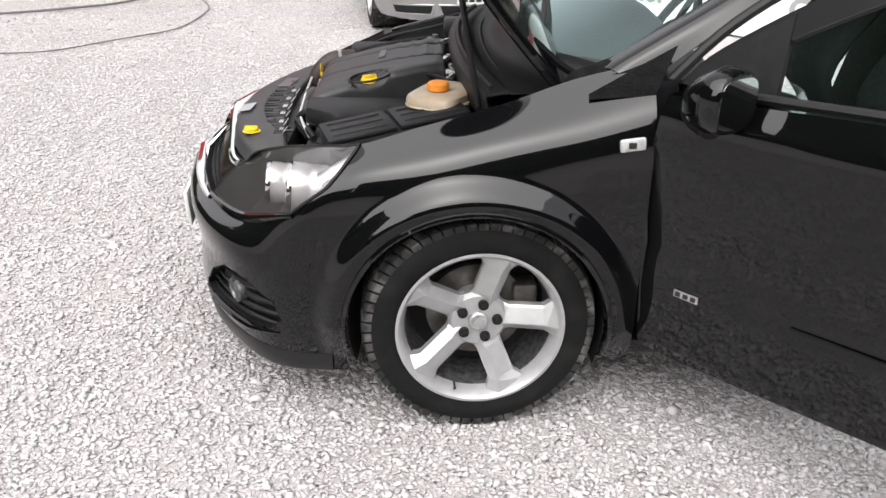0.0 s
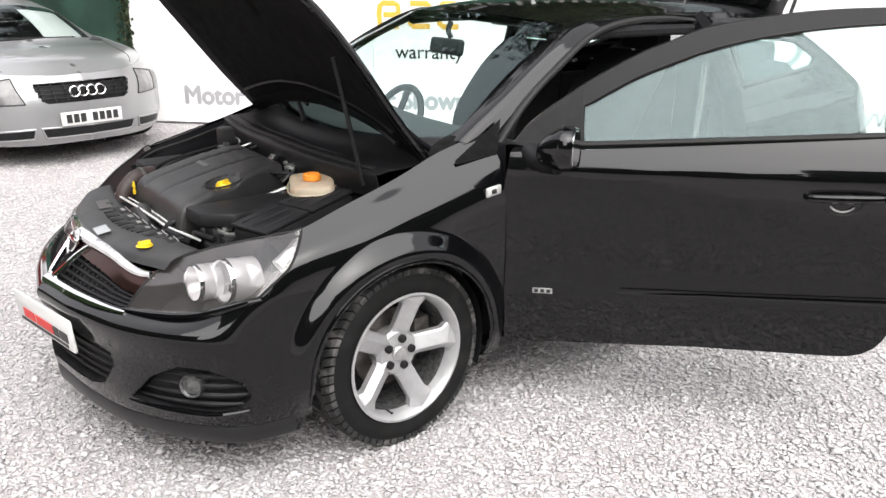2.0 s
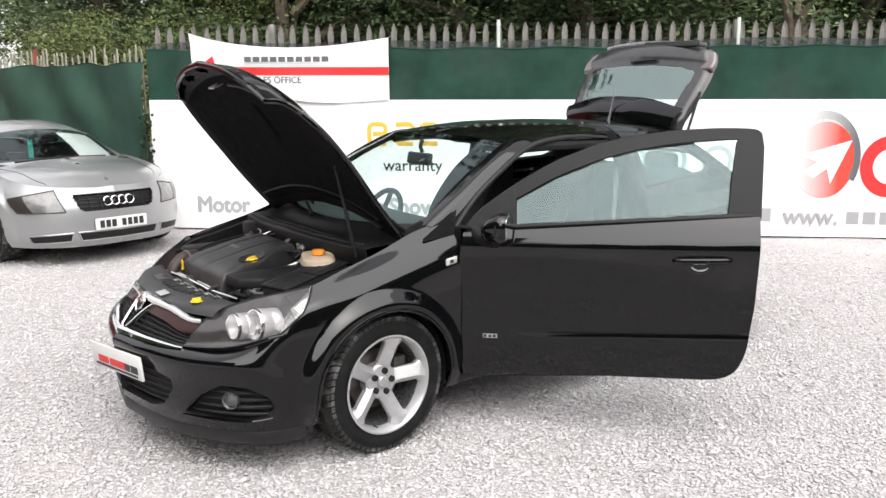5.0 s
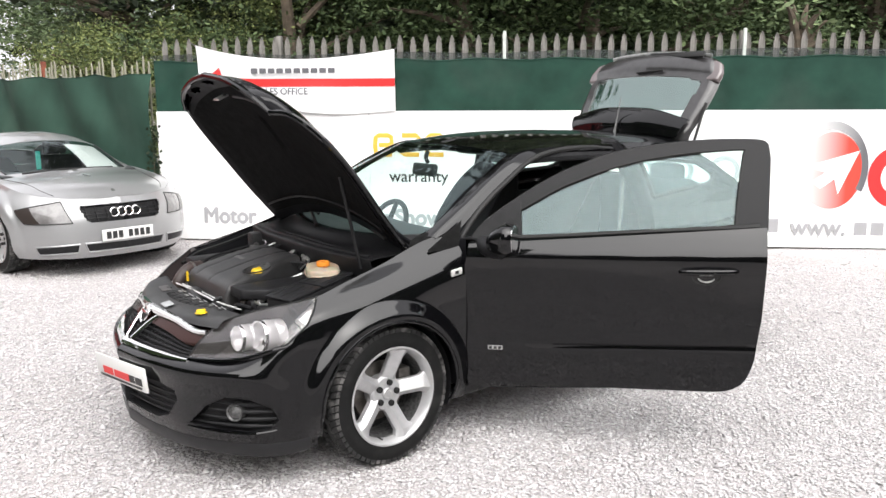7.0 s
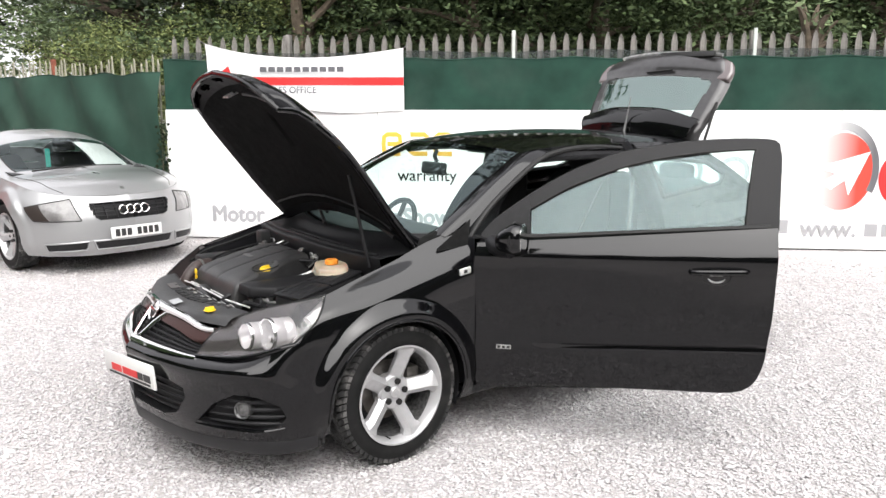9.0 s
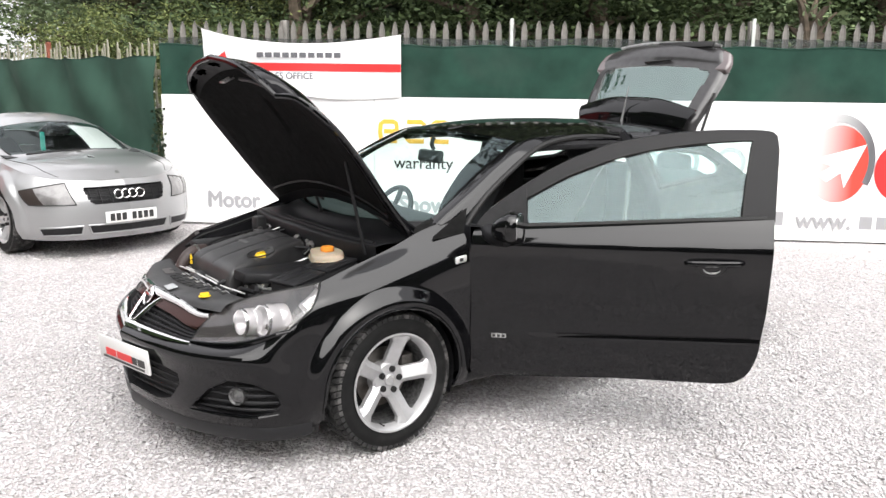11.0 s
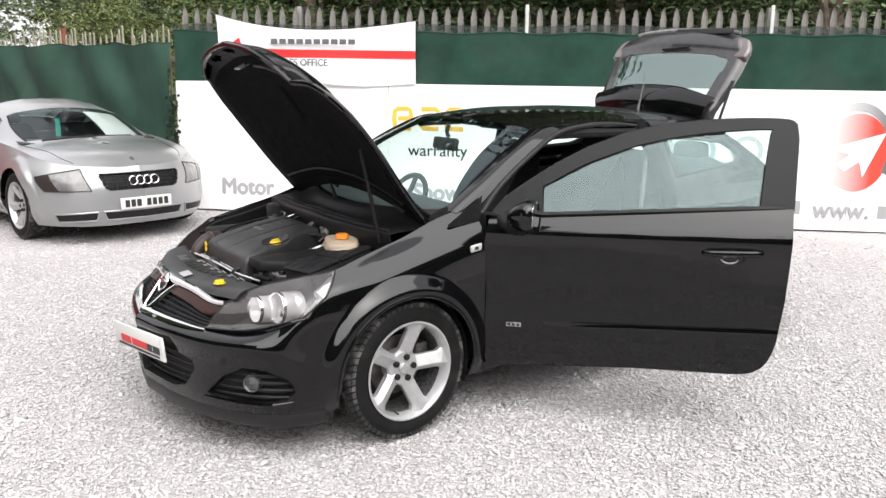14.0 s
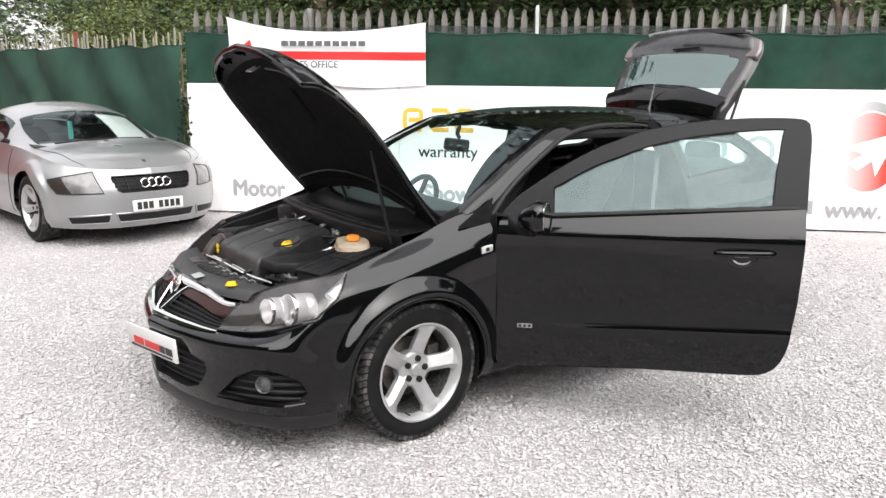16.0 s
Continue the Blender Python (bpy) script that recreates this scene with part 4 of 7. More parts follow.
def build_wheel(r_tyre, r_lip, spokes, first, m, parent, width=0.215, style=0):
    """A wheel turned about y, its outer face towards -y."""
    wheel = part("wheel", lathe([(0.02, -0.055), (0.074, -0.052), (0.084, -0.04), (0.078, 0.03), (0.02, 0.03)], 40), ALLOY, parent, "five-spoke silver alloy wheel")
    wheel.matrix_local = m
    w = width / 2
    side = [(r_lip - 0.012, w - 0.012), (r_lip + 0.008, w - 0.002), (r_lip + 0.03, w + 0.004), (r_tyre - 0.045, w + 0.004), (r_tyre - 0.02, w - 0.008), (r_tyre - 0.016, w - 0.024)]
    bm = lathe([(r, -h) for r, h in side] + [(r_tyre - 0.016, -w + 0.05), (r_tyre - 0.016, w - 0.05)] + [(r, h) for r, h in side[::-1]], 72)
    part("tyre", bm, RUBBER, wheel, "black low-profile tyre with a blocky tread")
    # tread blocks in five ribs with slanting grooves
    bm, count = bmesh.new(), 62
    ribs = [(-w + 0.004, -w + 0.040, 0.5), (-w + 0.046, -0.022, -0.6), (-0.016, 0.016, 0.0), (0.022, w - 0.046, 0.6), (w - 0.040, w - 0.004, -0.5)]
    for k in range(count):
        for y0, y1, slant in ribs:
            a0, a1 = 2 * math.pi * (k + 0.08) / count, 2 * math.pi * (k + 0.86) / count
            sh = slant * (y1 - y0) / r_tyre
            vs = []
            for rr in (r_tyre - 0.02, r_tyre):
                for a, y in ((a0, y0), (a1, y0), (a1 + sh, y1), (a0 + sh, y1)):
                    drop = 0.010 if abs(y) > w - 0.01 else 0.0
                    vs.append(bm.verts.new(((rr - drop) * math.cos(a), y, (rr - drop) * math.sin(a))))
            for q in ((4, 5, 6, 7), (0, 1, 5, 4), (1, 2, 6, 5), (2, 3, 7, 6), (3, 0, 4, 7)):
                bm.faces.new([vs[i] for i in q])
    part("tread", bm, TREAD, wheel, "dusty grey tread blocks", smooth=False)
    rim = lathe([(r_lip - 0.002, -w + 0.004), (r_lip, -w - 0.002), (r_lip - 0.008, -w - 0.003), (r_lip - 0.016, -w + 0.006), (r_lip - 0.022, -w + 0.03), (r_lip - 0.027, -w + 0.045)], 72)
    part("rim", rim, ALLOY, wheel)
    part("barrel", lathe([(r_lip - 0.027, -w + 0.045), (r_lip - 0.035, -0.02), (r_lip - 0.035, w - 0.02), (r_lip - 0.002, w - 0.006)], 72), DULL, wheel)
    for k in range(spokes):
        a = radians(first + 360 * k / spokes)
        bm, rows = bmesh.new(), []
        R = r_lip - 0.018
        # straight-sided, with one ridge off the middle line: a broad face and a narrow one; mitred out into the rim
        for r, half, yy in ((0.035, 0.044, -0.050), (0.070, 0.043, -0.060), (0.085, 0.036, -0.066), (R - 0.036, 0.037, -0.094), (R - 0.030, 0.040, -0.096), (R - 0.004, 0.060, -0.101), (R + 0.006, 0.066, -w + 0.004)):
            rows.append([bm.verts.new((r, yy + d, t * half)) for t, d in ((-1, 0.045), (-1, 0.020), (-0.80, 0.013), (-0.36, 0.0), (-0.28, 0.0), (0.84, 0.019), (1, 0.025), (1, 0.045))])
        for p, q in zip(rows, rows[1:]):
            for j in range(8):
                bm.faces.new((p[j], p[(j + 1) % 8], q[(j + 1) % 8], q[j]))
        bm.faces.new(rows[0]), bm.faces.new(rows[-1])
        bm.transform(Matrix.Rotation(-a, 4, "Y"))
        part("spoke", bm, ALLOY, wheel, smooth=False)
        b = lathe([(0.0, -0.0645), (0.008, -0.0645), (0.0105, -0.060), (0.0115, -0.0635), (0.0145, -0.0640), (0.0145, -0.052)], 14)
        ab = radians(first + 360 * k / spokes)
        b.transform(Matrix.Translation((0.052 * math.cos(ab), 0, 0.052 * math.sin(ab))))
        part("wheel_bolt", b, SEAL, wheel, "dark wheel bolt in its recess")
    cap = lathe([(0.0, -0.066), (0.024, -0.066), (0.028, -0.062), (0.030, -0.05)], 32)
    part("centre_cap", cap, ALLOY, wheel)
    ring = lathe([(0.014, -0.0668), (0.0175, -0.0678), (0.021, -0.0668)], 28)
    part("cap_ring", ring, BRIGHT, wheel)
    disc = lathe([(0.06, 0.012), (0.140, 0.010), (0.142, 0.016), (0.140, 0.034), (0.06, 0.036)], 48)
    part("brake_disc", disc, STEEL, wheel)
    cal = box(0.07, 0.07, 0.13, (0.135, 0.02, 0.02), 0.012)
    part("brake_caliper", cal, STEEL, wheel)
    back = lathe([(0.02, 0.05), (r_lip - 0.04, 0.055)], 36)
    part("wheel_back", back, SEAL, wheel)
    bm = lathe([(0.0025, 0), (0.003, -0.03), (0.0045, -0.032), (0.0, -0.036)], 8)
    av = radians(first - 185)
    bm.transform(Matrix.Translation(((r_lip - 0.03) * math.cos(av), -0.068, (r_lip - 0.03) * math.sin(av))))
    part("valve", bm, SEAL, wheel)
    return wheel


wheel_fl = build_wheel(0.323, 0.231, 5, 76, pose(0.004, -0.742, AXLE_Z, 0, 0, 4.5), CAR)
for m in (pose(0.008, 0.742, AXLE_Z, 0, 20, 181.5), pose(2.50, -0.745, AXLE_Z, 0, 31, 0), pose(2.50, 0.745, AXLE_Z, 0, 50, 180)):
    w = copy_thing(wheel_fl, m)
    w.parent = CAR


# ---- cabin shell ----
def build_shell():
    # windscreen
    base = [(0.11, 0, 0.975), (0.13, -0.25, 0.978), (0.20, -0.48, 0.985), (0.33, -0.655, 1.0)]
    top = [(0.855, 0, 1.372), (0.86, -0.2, 1.369), (0.885, -0.4, 1.36), (0.945, -0.535, 1.345)]
    mid = [((a[0] + b[0]) / 2 - 0.012, (a[1] + b[1]) / 2 * 1.015, (a[2] + b[2]) / 2 + 0.022) for a, b in zip(base, top)]
    st = [[a, m, b] for a, m, b in zip(base, mid, top)]
    g = surface(st, np.linspace(0, 3, 22), np.linspace(0, 2, 16))
    part("windscreen", both(sheet(g)), GLASS, CAR, "clear windscreen with a faint green tint").visible_shadow = False
    # screen surround: pillars, header
    pil = [[(0.30, -0.660, 0.988), (0.33, -0.715, 0.990), (0.40, -0.735, 0.955)], [(0.53, -0.630, 1.125), (0.555, -0.685, 1.130), (0.59, -0.715, 1.10)], [(0.74, -0.590, 1.250), (0.765, -0.645, 1.255), (0.80, -0.672, 1.23)],
           [(0.945, -0.535, 1.346), (0.975, -0.590, 1.350), (1.01, -0.625, 1.325)], [(1.12, -0.525, 1.372), (1.14, -0.575, 1.365), (1.16, -0.612, 1.343)], [(1.45, -0.555, 1.380), (1.45, -0.60, 1.368), (1.45, -0.625, 1.348)], [(1.75, -0.55, 1.374), (1.75, -0.59, 1.360), (1.75, -0.62, 1.336)]]
    for side in (1, -1):
        flip = (lambda b: b) if side == 1 else mirrored_only
        part("windscreen_pillar", flip(sheet(surface(pil, np.linspace(0, 6, 44), np.linspace(0, 2, 9)), thick=0.03)), BLACK, CAR)
        part("door_seal", flip(tube([(0.43, -0.745, 0.93), (0.60, -0.725, 1.10), (0.81, -0.683, 1.225), (1.02, -0.635, 1.318), (1.25, -0.612, 1.355), (1.55, -0.605, 1.350), (1.70, -0.62, 1.30), (1.76, -0.68, 1.05)], 0.014, 8, 40)), SEAL, CAR)
        part("cowl_corner", flip(sheet(surface([[(0.20, -0.70, 0.945), (0.235, -0.66, 0.972), (0.30, -0.62, 0.985)], [(0.42, -0.735, 1.005), (0.42, -0.70, 1.03), (0.42, -0.66, 1.05)]], np.linspace(0, 1, 8), np.linspace(0, 2, 8)), thick=0.004)), LINER, CAR)
        tri = [[(0.265, -0.770, 0.930), (0.265, -0.762, 0.942)], [(0.425, -0.788, 0.948), (0.478, -0.738, 1.060)]]
        part("wing_corner_trim", flip(sheet(surface(tri, np.linspace(0, 1, 6), np.linspace(0, 1, 4)), thick=0.004)), LINER, CAR, "black corner trim")
    # roof
    roof = [
        [(0.862, 0, 1.376), (0.868, -0.2, 1.373), (0.892, -0.4, 1.363), (0.955, -0.540, 1.347)],
        [(1.05, 0, 1.402), (1.06, -0.2, 1.400), (1.08, -0.4, 1.388), (1.12, -0.535, 1.368)],
        [(1.40, 0, 1.424), (1.40, -0.2, 1.421), (1.40, -0.42, 1.408), (1.40, -0.565, 1.378)],
        [(1.80, 0, 1.424), (1.80, -0.2, 1.421), (1.80, -0.42, 1.405), (1.80, -0.56, 1.372)],
        [(2.20, 0, 1.405), (2.20, -0.2, 1.402), (2.20, -0.42, 1.385), (2.20, -0.55, 1.35)],
        [(2.50, 0, 1.375), (2.50, -0.2, 1.372), (2.50, -0.40, 1.355), (2.48, -0.53, 1.32)],
    ]
    part("roof", both(sheet(surface(roof, np.linspace(0, 5, 40), np.linspace(0, 3, 18)), thick=0.012)), BLACK, CAR)
    part("headlining", both(sheet(surface([[(x, y, z - 0.035) for x, y, z in s] for s in roof], np.linspace(0, 5, 14), np.linspace(0, 3, 8)))), FABRIC, CAR)
    # rear quarters, with a side window and a wheel arch
    quarter = [
        [(1.755, -0.79, 0.16), (1.755, -0.845, 0.35), (1.755, -0.862, 0.65), (1.755, -0.835, 0.93), (1.76, -0.785, 1.02), (1.74, -0.665, 1.24), (1.70, -0.575, 1.372)],
        [(2.10, -0.79, 0.16), (2.10, -0.85, 0.35), (2.10, -0.868, 0.65), (2.10, -0.83, 0.95), (2.10, -0.775, 1.04), (2.08, -0.665, 1.24), (2.05, -0.565, 1.362)],
        [(2.50, -0.79, 0.16), (2.50, -0.84, 0.35), (2.50, -0.86, 0.65), (2.50, -0.81, 0.96), (2.48, -0.74, 1.06), (2.42, -0.63, 1.22), (2.34, -0.545, 1.335)],
    ]
    quarter += [
        [(2.82, -0.765, 0.20), (2.82, -0.81, 0.35), (2.82, -0.82, 0.65), (2.80, -0.76, 0.96), (2.72, -0.69, 1.08), (2.60, -0.60, 1.20), (2.48, -0.51, 1.30)],
        [(3.08, -0.58, 0.25), (3.10, -0.63, 0.38), (3.08, -0.65, 0.65), (2.98, -0.62, 0.96), (2.84, -0.59, 1.06), (2.66, -0.55, 1.17), (2.50, -0.495, 1.29)],
    ]
    uu, vv = np.linspace(0, 4, 113), np.linspace(0, 6, 109)
    g = surface(quarter, uu, vv)
    pane = [(0.20, 4.25), (1.75, 4.35), (2.1, 4.6), (1.75, 5.05), (0.28, 5.25)]
    rim = surface(quarter, np.linspace(0, 4, 401), np.linspace(0, 6, 601))
    rim = [rim[int(round((a[0] + (b[0] - a[0]) * s / 10) * 100)), int(round((a[1] + (b[1] - a[1]) * s / 10) * 100))] for a, b in zip(pane, pane[1:] + pane[:1]) for s in range(10)]
    rim.append(rim[0])

    def keep(i, j, c):
        u, v = (uu[i] + uu[i + 1]) / 2, (vv[j] + vv[j + 1]) / 2
        return (c[0] - 2.50) ** 2 + (c[2] - AXLE_Z) ** 2 > 0.36**2 and not inside(pane, u, v) and not (c[2] < 0.2 and 2.3 < c[0] < 2.9)

    for side in (1, -1):
        flip = (lambda b: b) if side == 1 else mirrored_only
        q = part("rear_quarter", flip(sheet(g, keep, 0.006)), BLACK, CAR)
        part("side_window", flip(sheet(g + np.array((0, 0.006, 0)), lambda i, j, c: inside(pane, (uu[i] + uu[i + 1]) / 2, (vv[j] + vv[j + 1]) / 2))), GLASS, q).visible_shadow = False
        part("window_seal", flip(tube(rim, 0.013, 6)), SEAL, q)
        part("door_pillar", flip(tube([(1.74, -0.76, 0.30), (1.75, -0.80, 0.65), (1.745, -0.765, 1.0), (1.71, -0.65, 1.24), (1.66, -0.58, 1.36)], 0.045, 10, 20)), BLACK_INNER, CAR)
        sill = slab([(-0.79, 0.208), (-0.815, 0.225), (-0.815, 0.268), (-0.74, 0.285), (-0.62, 0.28), (-0.62, 0.20)], 1.34, "YZ", 0.42, 0.008)
        part("sill", flip(sill), BLACK, CAR)
        part("front_pillar_post", flip(box(0.10, 0.14, 0.72, (0.44, -0.70, 0.62), 0.02)), BLACK_INNER, CAR)
    # underbody, bulkhead, tail
    part("floor_pan", box(2.7, 1.25, 0.05, (1.65, 0, 0.245), 0.01), SEAL, CAR)
    part("bulkhead", box(0.03, 1.36, 0.72, (0.20, 0, 0.56), 0.01), PLASTIC, CAR)
    part("tail_panel", both(sheet(surface([[(3.13, 0, 0.25), (3.16, 0, 0.42), (3.14, 0, 0.65), (3.10, 0, 0.72)], [(3.12, -0.35, 0.25), (3.15, -0.35, 0.42), (3.13, -0.35, 0.65), (3.08, -0.35, 0.72)], [(3.07, -0.60, 0.25), (3.09, -0.63, 0.42), (3.08, -0.65, 0.65), (3.04, -0.63, 0.72)]], np.linspace(0, 2, 14), np.linspace(0, 3, 12)), thick=0.006)), BLACK, CAR)


build_shell()


# ---- bonnet, propped open ----
HINGE = Vector((0.215, 0, 0.965))
OPEN = Matrix.Translation(HINGE) @ Matrix.Rotation(radians(64), 4, "Y") @ Matrix.Translation(-HINGE)


def build_bonnet():
    st = [
        [(0.13, 0, 0.985), (0.15, -0.25, 0.985), (0.20, -0.5, 0.975), (0.245, -0.690, 0.958)],
        [(-0.10, 0, 0.955), (-0.08, -0.25, 0.955), (-0.03, -0.52, 0.94), (0.02, -0.710, 0.900)],
        [(-0.38, 0, 0.922), (-0.36, -0.25, 0.920), (-0.30, -0.53, 0.897), (-0.22, -0.728, 0.850)],
        [(-0.60, 0, 0.858), (-0.58, -0.25, 0.853), (-0.52, -0.51, 0.83), (-0.42, -0.708, 0.802)],
        [(-0.73, 0, 0.785), (-0.71, -0.23, 0.78), (-0.65, -0.46, 0.765), (-0.56, -0.620, 0.755)],
        [(-0.785, 0, 0.705), (-0.755, -0.22, 0.705), (-0.69, -0.41, 0.700), (-0.60, -0.520, 0.710)],
    ]
    u, v = np.linspace(0, 5, 40), np.linspace(0, 3, 22)
    g = surface(st, u, v)
    bon = part("bonnet", moved(both(sheet(g, thick=0.006)), OPEN), BLACK, CAR, "open bonnet held up by a stay")
    # inner frame: a lower skin with a rounded edge, holes near the nose, and a felt pad
    inner = g.copy()
    inner[..., 2] -= 0.028
    part("inner_skin", moved(both(sheet(inner, keep=lambda i, j, c: (i < 3 or i > 27 or j > 18) and not (i in (31, 32, 33) and j in (3, 4, 5, 9, 10, 11, 14, 15)) and not (i in (30, 34) and j in (4, 10)), thick=0.003)), OPEN), BLACK_INNER, bon, "black inner frame with punched holes")
    pad = g.copy()
    for i in range(40):
        for j in range(22):
            k = min(1.0, (i - 2) / 3, (28 - i) / 3, (19 - j) / 3)
            pad[i, j, 2] -= 0.030 + 0.014 * max(0, k) + 0.003 * noise.noise((g[i, j, 0] * 9, g[i, j, 1] * 9, 0))
    part("felt_pad", moved(both(sheet(pad, keep=lambda i, j, c: 2 <= i < 28 and j < 19, thick=0.004)), OPEN), LINER, bon, "black sound-deadening pad")
    rim = [g[i, 21] + np.array((0, 0, -0.014)) for i in range(40)]
    part("edge_fold", moved(tube(rim, 0.014, 8), OPEN), BLACK, bon)
    part("edge_fold", moved(mirrored_only(tube(rim, 0.014, 8)), OPEN), BLACK, bon)
    nose = [g[39, j] + np.array((0, 0, -0.012)) for j in range(22)]
    part("nose_fold", moved(both(tube(nose, 0.014, 8)), OPEN), BLACK, bon)
    part("pad_crease", moved(both(tube([g[4, j] + np.array((0, 0, -0.045)) for j in range(19)], 0.006, 6)), OPEN), PLASTIC, bon)
    for y in (-0.645, 0.645):
        part("bonnet_hinge", tube([(0.30, y, 0.90), (0.24, y, 0.965), (0.20, y, 0.99), (0.13, y, 1.05)], 0.012, 6), BLACK_INNER, bon)
    latch = tube([OPEN @ Vector(p) for p in ((-0.66, -0.03, 0.74), (-0.66, -0.03, 0.69), (-0.66, 0.03, 0.69), (-0.66, 0.03, 0.74))], 0.005, 6)
    part("latch_loop", latch, BRIGHT, bon)
    seal = tube([OPEN @ Vector(p) for p in ((-0.60, -0.30, 0.762), (-0.63, -0.15, 0.765), (-0.64, -0.02, 0.765))], 0.008, 6, 12)
    part("rubber_pipe", seal, PLASTIC_GREY, bon)
    foot, head = Vector((0.00, -0.60, 0.86)), OPEN @ Vector((-0.20, -0.56, 0.845))
    part("bonnet_stay", tube([foot, head], 0.0085, 8), PLASTIC, CAR, "thin black bonnet stay")


build_bonnet()


# ---- open passenger door; its own frame: s along the door, t outwards, z up ----
def build_door(angle, hinge, parent, main=True):
    m = Matrix.Translation(hinge) @ Matrix.Rotation(radians(-angle), 4, "Z")
    lift = Matrix.Identity(4)
    lift[2][0] = 0.018
    m = m @ lift

    def at(s, z):
        """The door's outer skin: how far it bulges out at a height."""
        h = np.interp(z, [0.20, 0.30, 0.47, 0.56, 0.70, 0.84, 0.905, 0.93, 1.0, 1.06], [-0.025, 0.0, 0.004, 0.0, 0.010, 0.014, 0.014, 0.010, -0.018, -0.045])
        tuck = -0.010 * math.sin(math.pi * min(1, max(0, s / 1.31)))
        return -(h - tuck)

    def front(z):
        return float(np.interp(z, [0.2, 0.3, 0.6, 0.85, 1.0], [0.035, 0.015, 0.0, 0.0, 0.02]))

    def rear(z):
        return float(np.interp(z, [0.268, 0.273, 0.283, 0.305, 0.335, 0.375, 0.42, 0.60, 0.85, 1.05], [1.14, 1.195, 1.228, 1.262, 1.285, 1.302, 1.314, 1.334, 1.342, 1.341]))

    def bottom(s):
        return 0.268

    zs = np.r_[np.linspace(0.268, 0.31, 12), np.linspace(0.31, 0.42, 11)[1:], np.linspace(0.42, 1.0, 34)[1:]]
    nz, ns = len(zs), 60
    g = np.zeros((ns, nz, 3))
    for j, z in enumerate(zs):
        belt = z
        for i in range(ns):
            f = i / (ns - 1)
            s = front(z) + f * (rear(z) - front(z))
            zz = 0.268 + (z - 0.268) * ((0.962 + 0.062 * s - 0.268) / (1.0 - 0.268))
            zz += 0.027 * min(1, max(0, (s - 0.15) / 0.55)) * max(0, 1 - (zz - 0.268) / 0.6)
            crease = 0.0055 * math.exp(-(((zz - (0.492 + 0.022 * s)) / 0.010) ** 2)) * (s > 0.28)
            g[i, j] = s, at(s, zz) + crease, zz
    door = part("door", moved(sheet(g, thick=0.004), m), BLACK, parent, "open black passenger door with a framed window")
    back = g.copy()
    back[..., 1] = 0.085
    part("inner_trim", moved(sheet(back, thick=0.004), m), LEATHER, door, "dark inner door trim")
    rim = [g[i, 0] for i in range(ns)] + [g[ns - 1, j] for j in range(nz)]
    bm = bmesh.new()
    e0 = [bm.verts.new(p) for p in rim]
    e1 = [bm.verts.new((p[0], 0.085, p[2])) for p in rim]
    f0 = [bm.verts.new(g[0, j]) for j in range(nz)]
    f1 = [bm.verts.new((g[0, j][0], 0.085, g[0, j][2])) for j in range(nz)]
    for a, b in ((e0, e1), (f0, f1)):
        for k in range(len(a) - 1):
            bm.faces.new((a[k], a[k + 1], b[k + 1], b[k]))
    part("door_edge", moved(bm, m), BLACK, door)
    # window frame and pane: the upper line of the door
    outer = [(0.02, 0.985), (0.085, 1.062), (0.25, 1.180), (0.42, 1.278), (0.534, 1.325), (0.654, 1.368), (0.89, 1.408), (1.12, 1.424), (1.305, 1.421), (1.346, 1.402), (1.356, 1.34), (1.349, 1.03)]
    inner = [(0.262, 1.000), (0.258, 1.115), (0.42, 1.206), (0.52, 1.248), (0.657, 1.298), (0.80, 1.333), (0.94, 1.356), (1.08, 1.371), (1.238, 1.379), (1.242, 1.36), (1.224, 1.2), (1.213, 1.046)]

    def lean(z):
        return at(0.6, 1.0) + 0.040 + (z - 1.0) * 0.30

    o, q = spline(outer[:-2], 40).tolist() + [list(outer[-2]), list(outer[-1])], None
    o = np.array(o)
    n_ = np.array(spline(inner[1:-2], 38).tolist() + [list(inner[-2]), list(inner[-1])])
    bm = bmesh.new()
    rings = []
    nn = len(o)
    idx = np.linspace(0, len(n_) - 1, nn)
    n2 = np.stack([np.interp(idx, range(len(n_)), n_[:, k]) for k in (0, 1)], 1)
    for off in (0.0, 0.045):
        rings.append([bm.verts.new((s, lean(z) + off, z)) for s, z in o])
        rings.append([bm.verts.new((s, lean(z) + off, z)) for s, z in n2])
    for k in range(nn - 1):
        bm.faces.new((rings[0][k], rings[0][k + 1], rings[1][k + 1], rings[1][k]))
        bm.faces.new((rings[2][k], rings[2][k + 1], rings[3][k + 1], rings[3][k]))
        bm.faces.new((rings[0][k], rings[0][k + 1], rings[2][k + 1], rings[2][k]))
        bm.faces.new((rings[1][k], rings[1][k + 1], rings[3][k + 1], rings[3][k]))
    part("window_frame", moved(bm, m), FRAME, door, "satin black window frame")
    loop = [(s, lean(z) + 0.006, z) for s, z in n2] + [(1.213, lean(1.046) + 0.006, 1.046)]
    part("window_seal", moved(tube(loop, 0.007, 6), m), SEAL, door)
    belt = [(0.10, lean(0.985) - 0.012, 0.982), (0.5, lean(1.0) - 0.014, 1.003), (0.9, lean(1.02) - 0.014, 1.026), (1.31, lean(1.04) - 0.012, 1.048)]
    part("belt_trim", moved(tube(belt, 0.012, 8, 16), m), SEAL, door)
    bm = bmesh.new()
    vs = [bm.verts.new((s, lean(z) + 0.02, z)) for s, z in n2] + [bm.verts.new((1.213, lean(1.0) + 0.02, 1.0)), bm.verts.new((0.262, lean(0.96) + 0.02, 0.96))]
    bm.faces.new(vs)
    pane = part("window_glass", moved(bm, m), GLASS, door, "clear window with a faint green tint", smooth=False)
